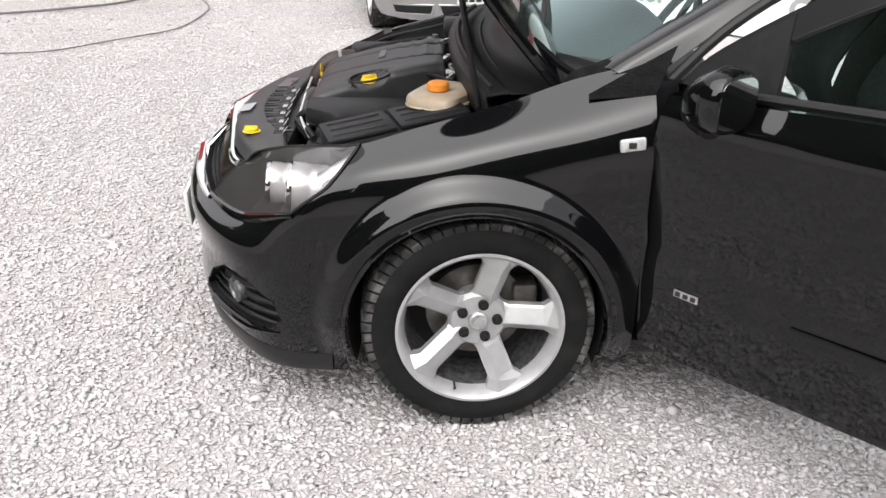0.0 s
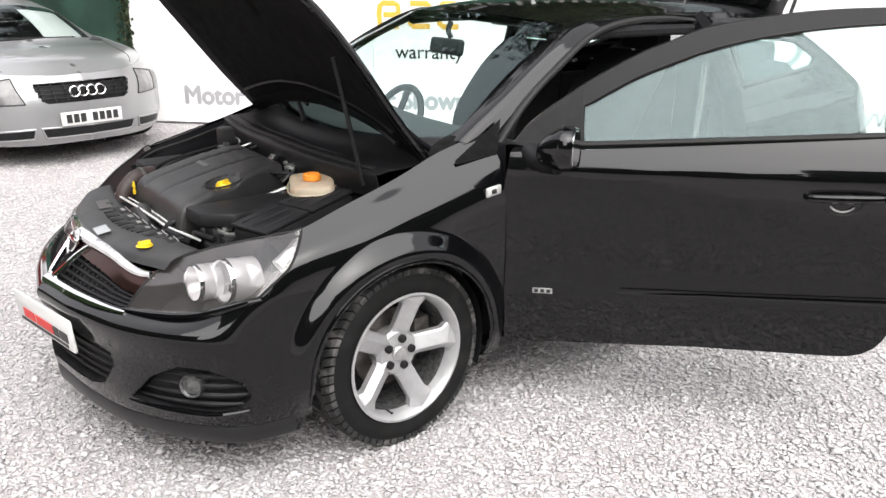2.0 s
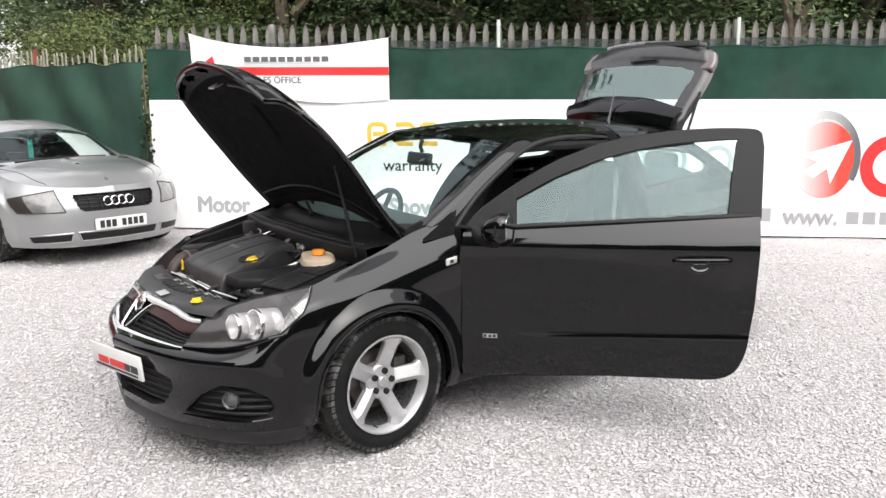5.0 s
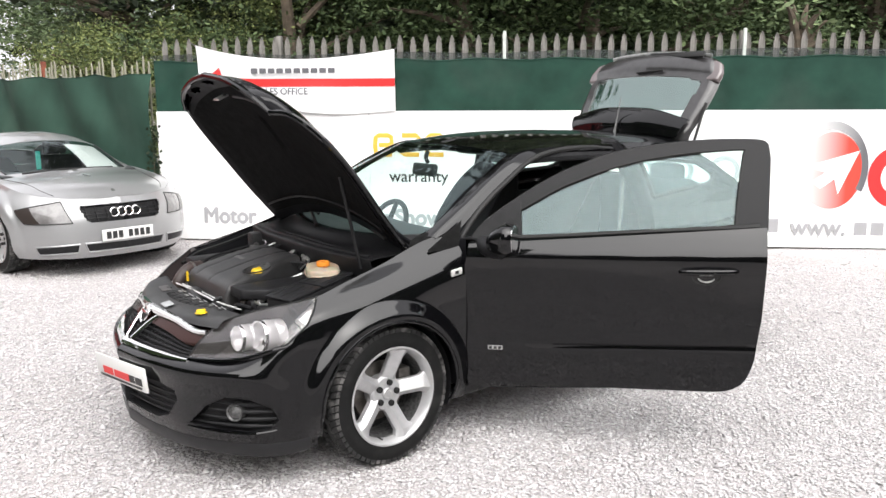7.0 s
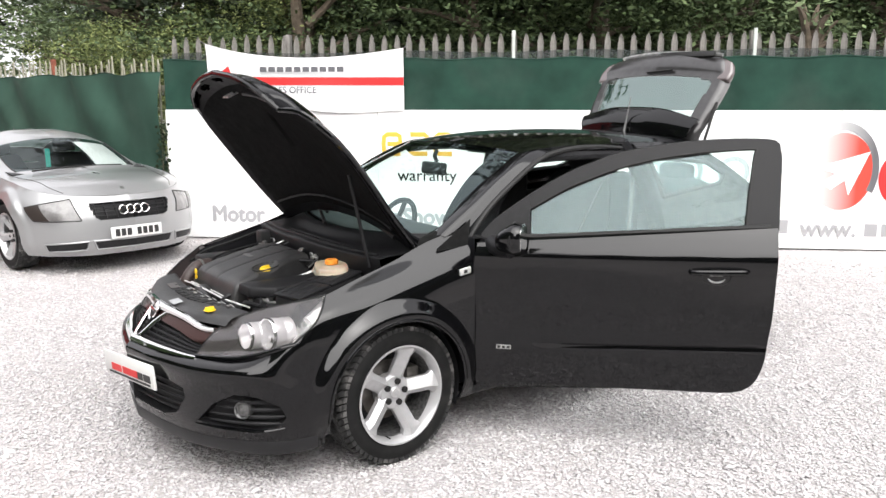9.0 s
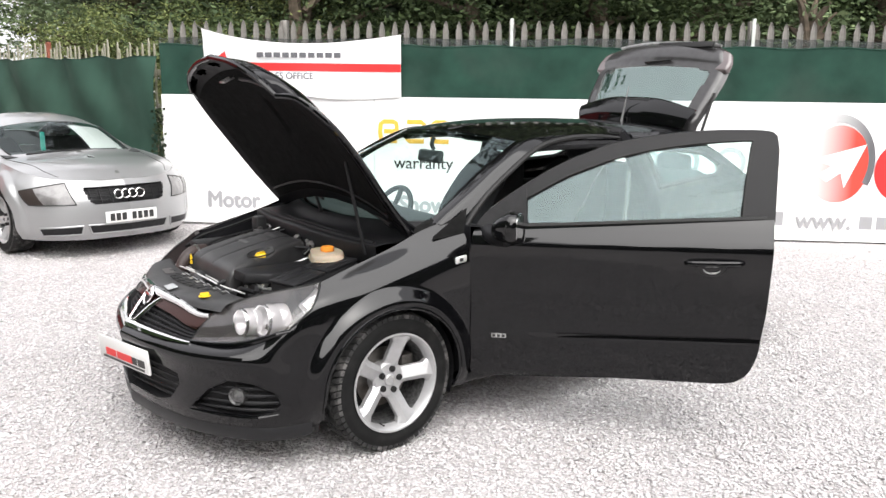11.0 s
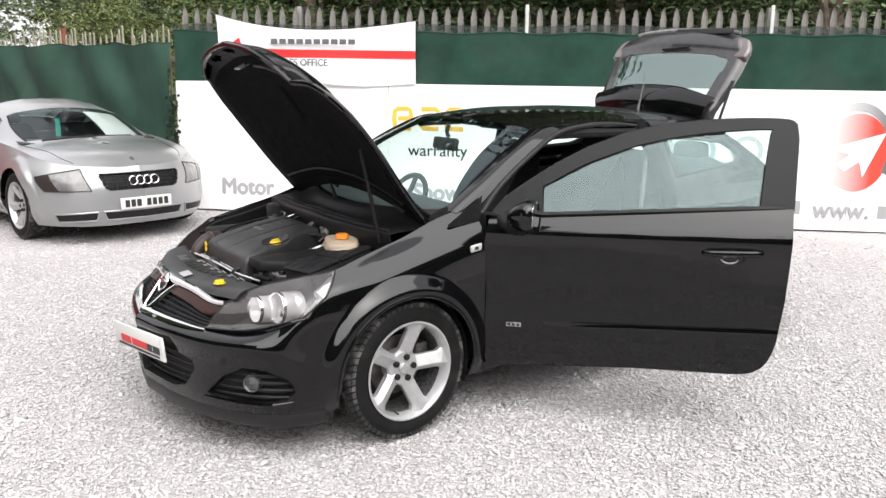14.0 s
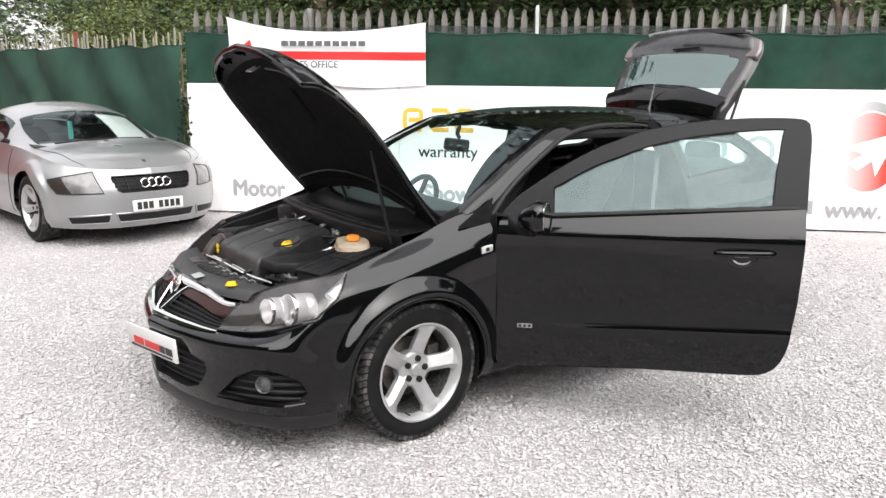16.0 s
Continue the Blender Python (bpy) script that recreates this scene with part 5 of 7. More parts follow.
    pane.visible_shadow = False
    # corner panel that carries the mirror
    tri = [(0.03, 0.985), (0.085, 1.055), (0.25, 1.17), (0.262, 1.0), (0.262, 0.975)]
    bm = slab(tri, 0.02, at=0.0)
    for vv in bm.verts:
        vv.co.y += lean(vv.co.z) - 0.004
    part("mirror_panel", moved(bm, m), PLASTIC, door)
    if main:
        part("side_badge", moved(box(0.07, 0.004, 0.020, (0.15, at(0.15, 0.473) - 0.004, 0.470), 0.0015), m), BRIGHT, door, "small chrome badge")
        for k in range(3):
            part("badge_bar", moved(box(0.014, 0.003, 0.012, (0.128 + 0.022 * k, at(0.15, 0.473) - 0.0065, 0.470)), m), INK, door)
        part("side_line", moved(tube([(s, at(s, 0.495) - 0.001, 0.487 + 0.020 * s) for s in np.linspace(0.42, 1.28, 12)], 0.002, 6), m), LINER, door)
    # handle
    hz = 0.853
    part("handle_cup", moved(moved(lathe([(0.0, 0.012), (0.03, 0.01), (0.045, 0.002), (0.05, -0.001)], 28), Matrix.Translation((1.09, at(1.09, hz) - 0.001, hz - 0.022)) @ Matrix.Diagonal((1.25, 1, 0.75, 1))), m), SEAL, door)
    part("door_handle", moved(tube([(0.975, at(1, hz) + 0.004, hz), (0.995, at(1, hz) - 0.024, hz + 0.002), (1.09, at(1.09, hz) - 0.034, hz + 0.004), (1.19, at(1.19, hz) - 0.026, hz + 0.005), (1.222, at(1.2, hz) + 0.004, hz + 0.005)], [0.008, 0.012, 0.014, 0.013, 0.009], 10, 20), m), BLACK, door, "body-coloured door handle")
    # the sky's reflection under the handle, painted as a thin bright bar
    part("cup_edge", moved(tube([(1.09 + 0.040 * math.cos(a), at(1.09, hz) - 0.006, hz - 0.014 + 0.030 * math.sin(a)) for a in [radians(d) for d in range(205, 340, 9)]], [0.002, 0.004, 0.004, 0.002], 6), m), BRIGHT, door, "sky glint on the handle recess, laid on as bright metal")
    # mirror
    shell = bmesh.new()
    bmesh.ops.create_uvsphere(shell, u_segments=36, v_segments=22, radius=1)
    for vv in shell.verts:
        x, y, z = vv.co
        k = 1 / max(1e-6, (abs(x) ** 2.7 + abs(y) ** 2.7 + abs(z) ** 2.7)) ** (1 / 2.7)
        x, y, z = x * k, y * k, z * k
        taper = 0.66 + 0.34 * min(1.0, max(0.0, (x + 1) / 1.1))  # slimmer and lower towards the front
        vv.co = Vector((min(x, 0.62), y * taper, z * taper - 0.22 * max(0.0, -x)))
    seat = Matrix.Translation((0.195, -0.080, 1.000)) @ Matrix.Rotation(radians(-8), 4, "Z")
    shell.transform(seat @ Matrix.Diagonal((0.080, 0.078, 0.072, 1)))
    mirror = part("door_mirror", moved(shell, m), BLACK, door, "body-coloured door mirror")
    oval = [(0.060 * math.copysign(abs(math.cos(a)) ** 0.55, math.cos(a)), 0.056 * math.copysign(abs(math.sin(a)) ** 0.55, math.sin(a))) for a in [2 * math.pi * k / 32 for k in range(32)]]
    gl = slab(oval, 0.002, "YZ", 0.0498)
    part("mirror_glass", moved(moved(gl, seat), m), CHROME, mirror)
    gap = [(0.200 + 0.010 * math.cos(a), -0.081 + 0.0758 * math.cos(a), 1.000 + 0.0722 * math.sin(a)) for a in [2 * math.pi * k / 28 for k in range(29)]]
    part("housing_joint", moved(tube(gap, 0.003, 5), m), SEAL, mirror)
    part("mirror_arm", moved(tube([(0.085, 0.03, 0.960), (0.125, -0.03, 0.945), (0.190, -0.085, 0.938)], [0.040, 0.040, 0.030], 12, 10), m), PLASTIC, mirror)
    return door


FRAME = material("satin_black_frame", (0.014, 0.014, 0.015), 0.36, rough_vary=0.08, scale=20, spec=0.25)
build_door(47.5, (0.428, -0.826, 0.0), CAR)


# ---- engine bay ----
def build_engine_bay():
    tub = [box(0.9, 1.30, 0.02, (-0.22, 0, 0.42), 0.004), box(0.02, 0.86, 0.26, (-0.61, 0, 0.53), 0.004)]
    part("engine_bay_floor", join(*tub), SEAL, CAR)
    for side in (1, -1):
        flip = (lambda b: b) if side == 1 else mirrored_only
        # inner wing: a shelf that falls from the bonnet gutter
        st = [[(x, y, z), (x, y + 0.03, z - 0.03), (x, y + 0.07, z - 0.10), (x, y + 0.08, z - 0.40)] for x, y, z in ((-0.40, -0.65, 0.752), (-0.32, -0.72, 0.785), (-0.15, -0.725, 0.835), (0.05, -0.712, 0.89), (0.22, -0.70, 0.945))]
        part("inner_wing", flip(sheet(surface(st, np.linspace(0, 4, 18), np.linspace(0, 3, 10)), thick=0.004)), BLACK_INNER, CAR)
        part("gutter_seal", flip(tube([(-0.42, -0.62, 0.742), (-0.30, -0.705, 0.775), (-0.13, -0.70, 0.815), (0.05, -0.69, 0.868), (0.20, -0.675, 0.925)], 0.009, 6, 20)), SEAL, CAR)
        tower = lathe([(0.0, 0.02), (0.03, 0.018), (0.035, 0.008), (0.09, 0.0), (0.11, -0.03), (0.115, -0.25)], 28, "Z")
        tower.transform(Matrix.Translation((0.06, -0.56, 0.80)))
        part("strut_tower", flip(tower), BLACK_INNER, CAR)
    # slam panel over the radiator
    st = []
    for y in np.linspace(-0.50, 0.50, 9):
        k = abs(y) / 0.5
        x0, x1 = -0.775 + 0.125 * k**2, -0.59 + 0.06 * k**2
        st.append([(x0 - 0.012, y, 0.664), (x0 + 0.02, y, 0.694), (x1 - 0.04, y, 0.708), (x1 - 0.01, y, 0.703), (x1, y, 0.655)])
    panel = part("slam_panel", sheet(surface(st, np.linspace(0, 8, 40), np.linspace(0, 4, 16)), thick=0.004), PLASTIC_GREY, CAR, "dark plastic panel over the radiator")
    cap = lathe([(0.0, 0.024), (0.020, 0.024), (0.026, 0.018), (0.027, 0.004), (0.034, 0.002), (0.034, 0.0)], 24, "Z")
    cap = join(cap, box(0.05, 0.010, 0.014, (0, 0, 0.026), 0.003))
    cap.transform(Matrix.Translation((-0.672, -0.345, 0.704)) @ Matrix.Diagonal((0.8, 0.8, 0.5, 1)))
    part("washer_cap", cap, YELLOW, panel, "yellow filler cap")
    for x, y, w, d, r, mt in ((-0.738, -0.088, 0.085, 0.045, -3, STICKER), (-0.650, 0.215, 0.12, 0.045, -8, LAMP_GREY)):
        part("sticker", moved(box(d, w, 0.0015, (0, 0, 0), 0.0005, 1), Matrix.Translation((x, y, 0.7035 if y < 0 else 0.7095)) @ Matrix.Rotation(radians(r), 4, "Z") @ Matrix.Rotation(radians(-10 if y < 0 else -3), 4, "Y")), mt, panel, "pale grey sticker")
    for k in range(16):  # ribbed vents
        y = 0.10 - 0.030 * k
        x = -0.664 + 0.20 * (abs(y) / 0.5) ** 2
        part("vent_rib", moved(box(0.046, 0.008, 0.007, (0, 0, 0), 0.002, 1), Matrix.Translation((x, y, 0.7075)) @ Matrix.Rotation(radians(-25 * y), 4, "Z")), PLASTIC_GREY if k % 2 else PLASTIC, panel)
    # openings in the panel that show bright metal
    for y, w, d in ((-0.35, 0.06, 0.030), (-0.27, 0.07, 0.035), (-0.18, 0.06, 0.04), (-0.10, 0.07, 0.04), (-0.01, 0.08, 0.04), (0.09, 0.08, 0.035)):
        x = -0.618 + 0.26 * y * y
        part("opening", box(d, w, 0.006, (x, y, 0.7068), 0.002), SEAL, panel)
        part("bright_edge", tube([(x + d / 2, y - w / 2, 0.710), (x + d / 2 + 0.003, y + w / 2, 0.710)], 0.0022, 6), BRIGHT, panel)
        part("bright_piece", box(d * 0.4, w * 0.4, 0.006, (x + 0.004, y + 0.01, 0.7085), 0.002), BRIGHT, panel)
    for y in (-0.24, -0.15, 0.14, 0.22):
        part("clip", box(0.022, 0.03, 0.006, (-0.630, y, 0.7085), 0.002), PLASTIC_GREY, panel)
    rad = part("radiator", box(0.045, 0.86, 0.34, (-0.575, 0, 0.52), 0.008), PLASTIC, CAR)
    part("radiator_edge", tube([(-0.575, 0.33, 0.712), (-0.565, 0.1, 0.716), (-0.555, -0.1, 0.712), (-0.545, -0.20, 0.706), (-0.495, -0.37, 0.695)], 0.0045, 8, 20), LENSWHITE, rad, "bright metal edge")
    part("radiator_edge", tube([(-0.545, 0.33, 0.705), (-0.535, 0.1, 0.709), (-0.525, -0.1, 0.705), (-0.515, -0.26, 0.695)], 0.0035, 8, 16), LENSWHITE, rad)
    # engine cover: a rounded, stepped lid that falls towards the front
    prof = [[(-0.525, y, 0.66), (-0.520, y, 0.735), (-0.492, y, 0.785), (-0.40, y, 0.815), (-0.22, y, 0.855), (-0.105, y, 0.866), (-0.085, y, 0.835), (-0.082, y, 0.70)] for y in (-0.25, -0.244, -0.21, -0.1, 0.0, 0.1, 0.23, 0.264, 0.27)]
    for k, fall in ((0, 0.05), (1, 0.014), (7, 0.014), (8, 0.05)):
        prof[k] = [(x * (1 - 0.3 * fall), y, z - fall) for x, y, z in prof[k]]
    g = surface(prof, np.linspace(0, 8, 91), np.linspace(0, 7, 70))
    for i in range(91):
        for j in range(70):
            x, y, z = g[i, j]
            if y < 0:  # the side by the oil cap runs in towards the back
                y = g[i, j, 1] = y * (1 - 0.38 * max(0, min(1, (x + 0.5) / 0.4)))
            if z > 0.77:
                for gx in (-0.01, 0.155):  # long grooves
                    g[i, j, 2] -= 0.009 * math.exp(-(((y - gx) / 0.007) ** 2))
                if x > -0.26 and y > -0.02:
                    g[i, j, 2] += 0.0035 * max(-0.5, min(0.5, 2 * math.sin((x + 0.26) * 2 * math.pi / 0.05)))
                d = math.hypot((x + 0.325) / 1.0, (y + 0.17) / 1.0)
                g[i, j, 2] -= 0.016 * max(0, min(1, (0.062 - d) / 0.012))
    sides = [sheet(g, thick=0.004)]
    for y, s in ((-0.25, 1), (0.27, -1)):
        e = g[0 if s == 1 else 90]
        sides.append(sheet(np.stack([e, e * np.array((1, 1, 0)) + np.array((0, 0, 0.62))])))
    cover = part("engine_cover", join(*sides), PLASTIC_GREY, CAR, "dusty dark grey plastic engine cover")
    dip = join(lathe([(0.0, 0.02), (0.028, 0.02), (0.032, 0.014), (0.033, 0.0)], 24, "Z"), box(0.055, 0.016, 0.016, (0, 0, 0.024), 0.004))
    dip.transform(Matrix.Translation((-0.325, -0.17, 0.812)) @ Matrix.Rotation(radians(25), 4, "Z") @ Matrix.Diagonal((0.85, 0.85, 0.75, 1)))
    part("oil_cap", dip, YELLOW, cover, "yellow oil filler cap")
    part("cover_mark", box(0.022, 0.10, 0.002, (-0.30, 0.10, 0.842), 0.001, 1, Matrix.Rotation(radians(-12), 4, "Y")), PLASTIC_LIGHT, cover)
    part("dipstick_handle", moved(join(lathe([(0.010, -0.004), (0.018, 0.0), (0.010, 0.004), (0.010, -0.004)], 20, "X"), box(0.01, 0.014, 0.02, (0, 0, -0.024), 0.003)), Matrix.Translation((-0.53, 0.225, 0.762))), YELLOW, CAR, "yellow dipstick loop")
    # hoses in front of the engine
    part("intake_hose", tube([(-0.56, 0.30, 0.62), (-0.555, 0.295, 0.71), (-0.50, 0.31, 0.765), (-0.42, 0.33, 0.77)], [0.030, 0.032, 0.034, 0.034], 14, 16), HOSE_BROWN, CAR)
    part("charge_pipe", tube([(-0.57, -0.10, 0.56), (-0.56, -0.02, 0.66), (-0.545, 0.08, 0.69), (-0.545, 0.17, 0.66)], 0.036, 14, 18), PLASTIC_GREY, CAR)
    part("small_hose", tube([(-0.56, -0.16, 0.60), (-0.55, -0.19, 0.70), (-0.50, -0.21, 0.72), (-0.44, -0.25, 0.66)], 0.012, 10, 18), PLASTIC, CAR)
    part("hose_clip", moved(lathe([(0.036, -0.006), (0.039, -0.005), (0.039, 0.005), (0.036, 0.006)], 20, "X"), Matrix.Translation((-0.475, 0.318, 0.768)) @ Matrix.Rotation(radians(15), 4, "Z")), BRIGHT, CAR)
    # boxes beside the engine
    lid = slab([(-0.505, -0.265), (-0.10, -0.265), (-0.09, -0.33), (-0.14, -0.40), (-0.40, -0.455), (-0.50, -0.38)], 0.05, "XY", 0.742, 0.012)
    part("air_filter_box", join(lid, box(0.34, 0.14, 0.22, (-0.30, -0.35, 0.63), 0.015)), PLASTIC, CAR, "black plastic air filter box")
    askew = Matrix.Translation((-0.215, -0.535, 0.690)) @ Matrix.Rotation(radians(17), 4, "Z") @ Matrix.Rotation(radians(-8), 4, "Y")
    bat = part("battery_cover", moved(box(0.40, 0.16, 0.20, (0, 0, 0.010), 0.014), askew), PLASTIC, CAR, "black battery cover in two lids")
    for x, w in ((-0.105, 0.19), (0.10, 0.20)):
        part("lid", moved(box(w, 0.165, 0.013, (x, 0, 0.116), 0.004), askew), PLASTIC, bat)
        for y in (-0.05, 0.0, 0.05):
            part("lid_rib", moved(box(w - 0.04, 0.006, 0.005, (x, y, 0.1235), 0.002, 1), askew), PLASTIC, bat)
    lump = [box(0.06, 0.05, 0.05, (-0.43, -0.47, 0.70), 0.012), box(0.05, 0.06, 0.04, (-0.47, -0.42, 0.68), 0.01), box(0.03, 0.03, 0.07, (-0.40, -0.50, 0.71), 0.008)]
    for k, b in enumerate(lump):
        part("connector", b, BRIGHT if k == 2 else PLASTIC, CAR)
    # coolant tank
    bm = bmesh.new()
    bmesh.ops.create_uvsphere(bm, u_segments=28, v_segments=16, radius=1)
    for v in bm.verts:
        x, y, z = v.co
        k = 1 / max(1e-6, (abs(x) ** 6 + abs(y) ** 5 + abs(z) ** 5)) ** (1 / 5.2)
        v.co = Vector((x, y, z)) * k
    bm.transform(Matrix.Translation((-0.095, -0.405, 0.824)) @ Matrix.Rotation(radians(-25), 4, "Z") @ Matrix.Diagonal((0.076, 0.112, 0.036, 1)))
    tank = part("coolant_tank", bm, TANK, CAR, "yellowed white coolant tank")
    seamline = tube([Vector((-0.095, -0.405, 0.826)) + Matrix.Rotation(radians(-25), 3, "Z") @ Vector((0.083 * math.copysign(abs(math.cos(a)) ** 0.6, math.cos(a)), 0.119 * math.copysign(abs(math.sin(a)) ** 0.6, math.sin(a)), 0)) for a in [2 * math.pi * k / 40 for k in range(41)]], 0.004, 6)
    part("tank_seam", seamline, TANK, tank)
    cap = lathe([(0.0, 0.024), (0.026, 0.024), (0.031, 0.020), (0.032, 0.004), (0.028, 0.0)], 18, "Z")
    cap.transform(Matrix.Translation((-0.108, -0.435, 0.860)))
    part("cap", cap, ORANGE, tank, "orange screw cap")
    part("tank_hose", tube([(-0.03, -0.33, 0.80), (0.0, -0.28, 0.79), (-0.02, -0.20, 0.76), (-0.05, -0.1, 0.72)], 0.011, 10, 16), PLASTIC, CAR)
    nut = lathe([(0.0, 0.02), (0.016, 0.02), (0.02, 0.012), (0.03, 0.004), (0.034, 0.0)], 20, "Z")
    nut.transform(Matrix.Translation((0.045, -0.545, 0.826)))
    part("strut_nut", nut, BRIGHT, CAR, "bright strut nut")
    rng = random.Random(8)
    for k in range(9):
        x, y = rng.uniform(-0.06, -0.02), rng.uniform(-0.22, 0.42)
        pts = [(x, y, 0.80), (x + 0.01, y + rng.uniform(-0.06, 0.06), 0.86), (x + 0.03, y + rng.uniform(-0.12, 0.12), 0.845), (x + 0.05, y + rng.uniform(-0.15, 0.15), 0.78)]
        part("wiring", tube(pts, rng.uniform(0.004, 0.009), 6, 12), rng.choice([PLASTIC, PLASTIC, BRIGHT]), CAR)
    for a, b, c, rad, mat in (((-0.10, -0.16, 0.80), (-0.03, -0.20, 0.84), (0.0, -0.30, 0.82), 0.010, PLASTIC), ((-0.13, -0.10, 0.84), (-0.05, -0.05, 0.875), (-0.04, 0.10, 0.86), 0.008, PLASTIC), ((-0.20, -0.23, 0.77), (-0.12, -0.26, 0.80), (-0.06, -0.22, 0.80), 0.006, BRIGHT), ((-0.45, -0.26, 0.70), (-0.47, -0.34, 0.74), (-0.42, -0.42, 0.72), 0.014, PLASTIC), ((-0.52, -0.10, 0.66), (-0.55, -0.20, 0.69), (-0.50, -0.30, 0.67), 0.017, PLASTIC), ((-0.50, 0.29, 0.70), (-0.36, 0.32, 0.80), (-0.20, 0.31, 0.82), 0.012, PLASTIC)):
        part("hose", tube([a, b, c], rad, 8, 14), mat, CAR)
    for x, y, z, s in ((-0.07, -0.18, 0.845, 0.03), (-0.08, -0.06, 0.862, 0.026), (-0.05, 0.06, 0.868, 0.03), (-0.13, 0.30, 0.84, 0.045), (-0.46, -0.33, 0.715, 0.03), (-0.44, -0.37, 0.725, 0.022)):
        part("fitting", join(box(s, s * 1.3, s * 0.7, (x, y, z), s * 0.15), box(s * 0.5, s * 0.5, s * 1.3, (x + s * 0.2, y, z), s * 0.1)), BRIGHT if s < 0.031 else DULL, CAR)
    for k, (pts, r, mt) in enumerate((
        ([(-0.10, 0.20, 0.865), (-0.05, 0.16, 0.885), (-0.035, 0.04, 0.880), (-0.05, -0.10, 0.868)], 0.0045, BRIGHT),
        ([(-0.09, 0.13, 0.870), (-0.03, 0.08, 0.892), (-0.02, -0.08, 0.876), (-0.08, -0.20, 0.842)], 0.006, PLASTIC),
        ([(-0.07, -0.02, 0.868), (-0.02, -0.10, 0.878), (-0.06, -0.20, 0.850), (-0.13, -0.24, 0.815)], 0.004, BRIGHT),
        ([(-0.14, -0.16, 0.838), (-0.08, -0.24, 0.835), (-0.03, -0.33, 0.812)], 0.008, PLASTIC),
        ([(-0.46, 0.29, 0.755), (-0.40, 0.33, 0.800), (-0.28, 0.35, 0.825), (-0.14, 0.34, 0.850)], 0.007, PLASTIC),
        ([(-0.42, -0.30, 0.715), (-0.45, -0.38, 0.735), (-0.43, -0.45, 0.725), (-0.39, -0.50, 0.735)], 0.007, BRIGHT),
        ([(-0.48, -0.27, 0.690), (-0.50, -0.35, 0.715), (-0.47, -0.43, 0.710)], 0.010, PLASTIC),
        ([(-0.52, 0.05, 0.690), (-0.545, -0.05, 0.705), (-0.53, -0.16, 0.695), (-0.49, -0.24, 0.685)], 0.011, PLASTIC_GREY),
        ([(0.005, -0.50, 0.835), (0.03, -0.44, 0.85), (0.02, -0.36, 0.83)], 0.006, BRIGHT),
    )):
        part("pipe", tube(pts, r, 8, 24), mt, CAR)
    for x, y, z, turn in ((-0.045, 0.12, 0.888, 20), (-0.03, 0.0, 0.884, -10), (-0.06, -0.14, 0.860, 35), (-0.42, -0.42, 0.735, 15), (-0.46, -0.36, 0.728, -20), (-0.38, -0.47, 0.735, 40)):
        clip = join(box(0.030, 0.018, 0.014, (0, 0, 0), 0.003), box(0.012, 0.024, 0.008, (0.012, 0, 0.004), 0.002))
        part("clip", moved(clip, Matrix.Translation((x, y, z)) @ Matrix.Rotation(radians(turn), 4, "Z")), BRIGHT if turn > 0 else PLASTIC_GREY, CAR)
    for k in range(7):  # ribs of the brown air hose
        f = k / 6
        rib = lathe([(0.030, -0.003), (0.0375, 0.0), (0.030, 0.003)], 18, "Z")
        part("hose_rib", moved(rib, Matrix.Translation((-0.557 + 0.02 * f, 0.297 + 0.004 * f, 0.645 + 0.075 * f))), HOSE_BROWN, CAR)
    rim = [(-0.325 + 0.064 * math.cos(a), -0.17 + 0.064 * math.sin(a), 0.8305 + 0.16 * 0.064 * math.cos(a)) for a in [2 * math.pi * k / 36 for k in range(37)]]
    part("recess_rim", tube(rim, 0.0035, 6), SEAL, cover)
    part("fuse_box", box(0.20, 0.13, 0.08, (-0.34, 0.44, 0.76), 0.012), PLASTIC, CAR)
    part("brake_reservoir", box(0.14, 0.08, 0.08, (-0.02, 0.46, 0.86), 0.015), PLASTIC_GREY, CAR)
    # scuttle: a long black moulding in front of the screen
    st = []
    for y in np.linspace(-0.66, 0.66, 11):
        k = abs(y) / 0.66
        x0 = -0.075 + 0.09 * k**2
        xb = 0.115 + 0.20 * k**2.2
        st.append([(x0 + 0.02, y, 0.82), (x0, y, 0.90), (x0 + 0.015, y, 0.928 - 0.02 * k), (x0 + 0.06, y, 0.935 - 0.02 * k), (x0 + 0.085, y, 0.915), ((x0 + xb) / 2 + 0.04, y, 0.925), (xb - 0.02, y, 0.962), (xb + 0.005, y, 0.975 + 0.015 * k)])
    part("scuttle", sheet(surface(st, np.linspace(0, 10, 50), np.linspace(0, 7, 40)), thick=0.004), PLASTIC, CAR, "black plastic scuttle panel")
    for off, r in ((0.03, 0.010), (0.105, 0.007)):
        part("scuttle_rib", tube([(-0.075 + 0.09 * (abs(y) / 0.66) ** 2 + off, y, 0.934 - 0.02 * abs(y) / 0.66 - (0.012 if off > 0.1 else 0)) for y in np.linspace(-0.62, 0.62, 21)], r, 8), PLASTIC, CAR)
    for k, (y0, y1) in enumerate(((-0.55, 0.02), (0.02, 0.58))):
        part("wiper_arm", tube([(0.10 if k else 0.17, y0, 0.975), (0.20, (y0 + y1) / 2, 1.03), (0.235, y1, 1.065)], [0.011, 0.008, 0.006], 8, 14), SEAL, CAR)
        part("wiper_blade", tube([(0.175, y0 + 0.12, 1.02), (0.215, (y0 + y1) / 2 + 0.05, 1.045), (0.245, y1 + 0.03, 1.058)], 0.008, 6, 12), SEAL, CAR)


HOSE_BROWN = material("brown_rubber_hose", (0.040, 0.028, 0.026), 0.5, vary=0.3, scale=30)
STICKER = material("pale_sticker", (0.35, 0.36, 0.37), 0.4, vary=0.1, scale=30)
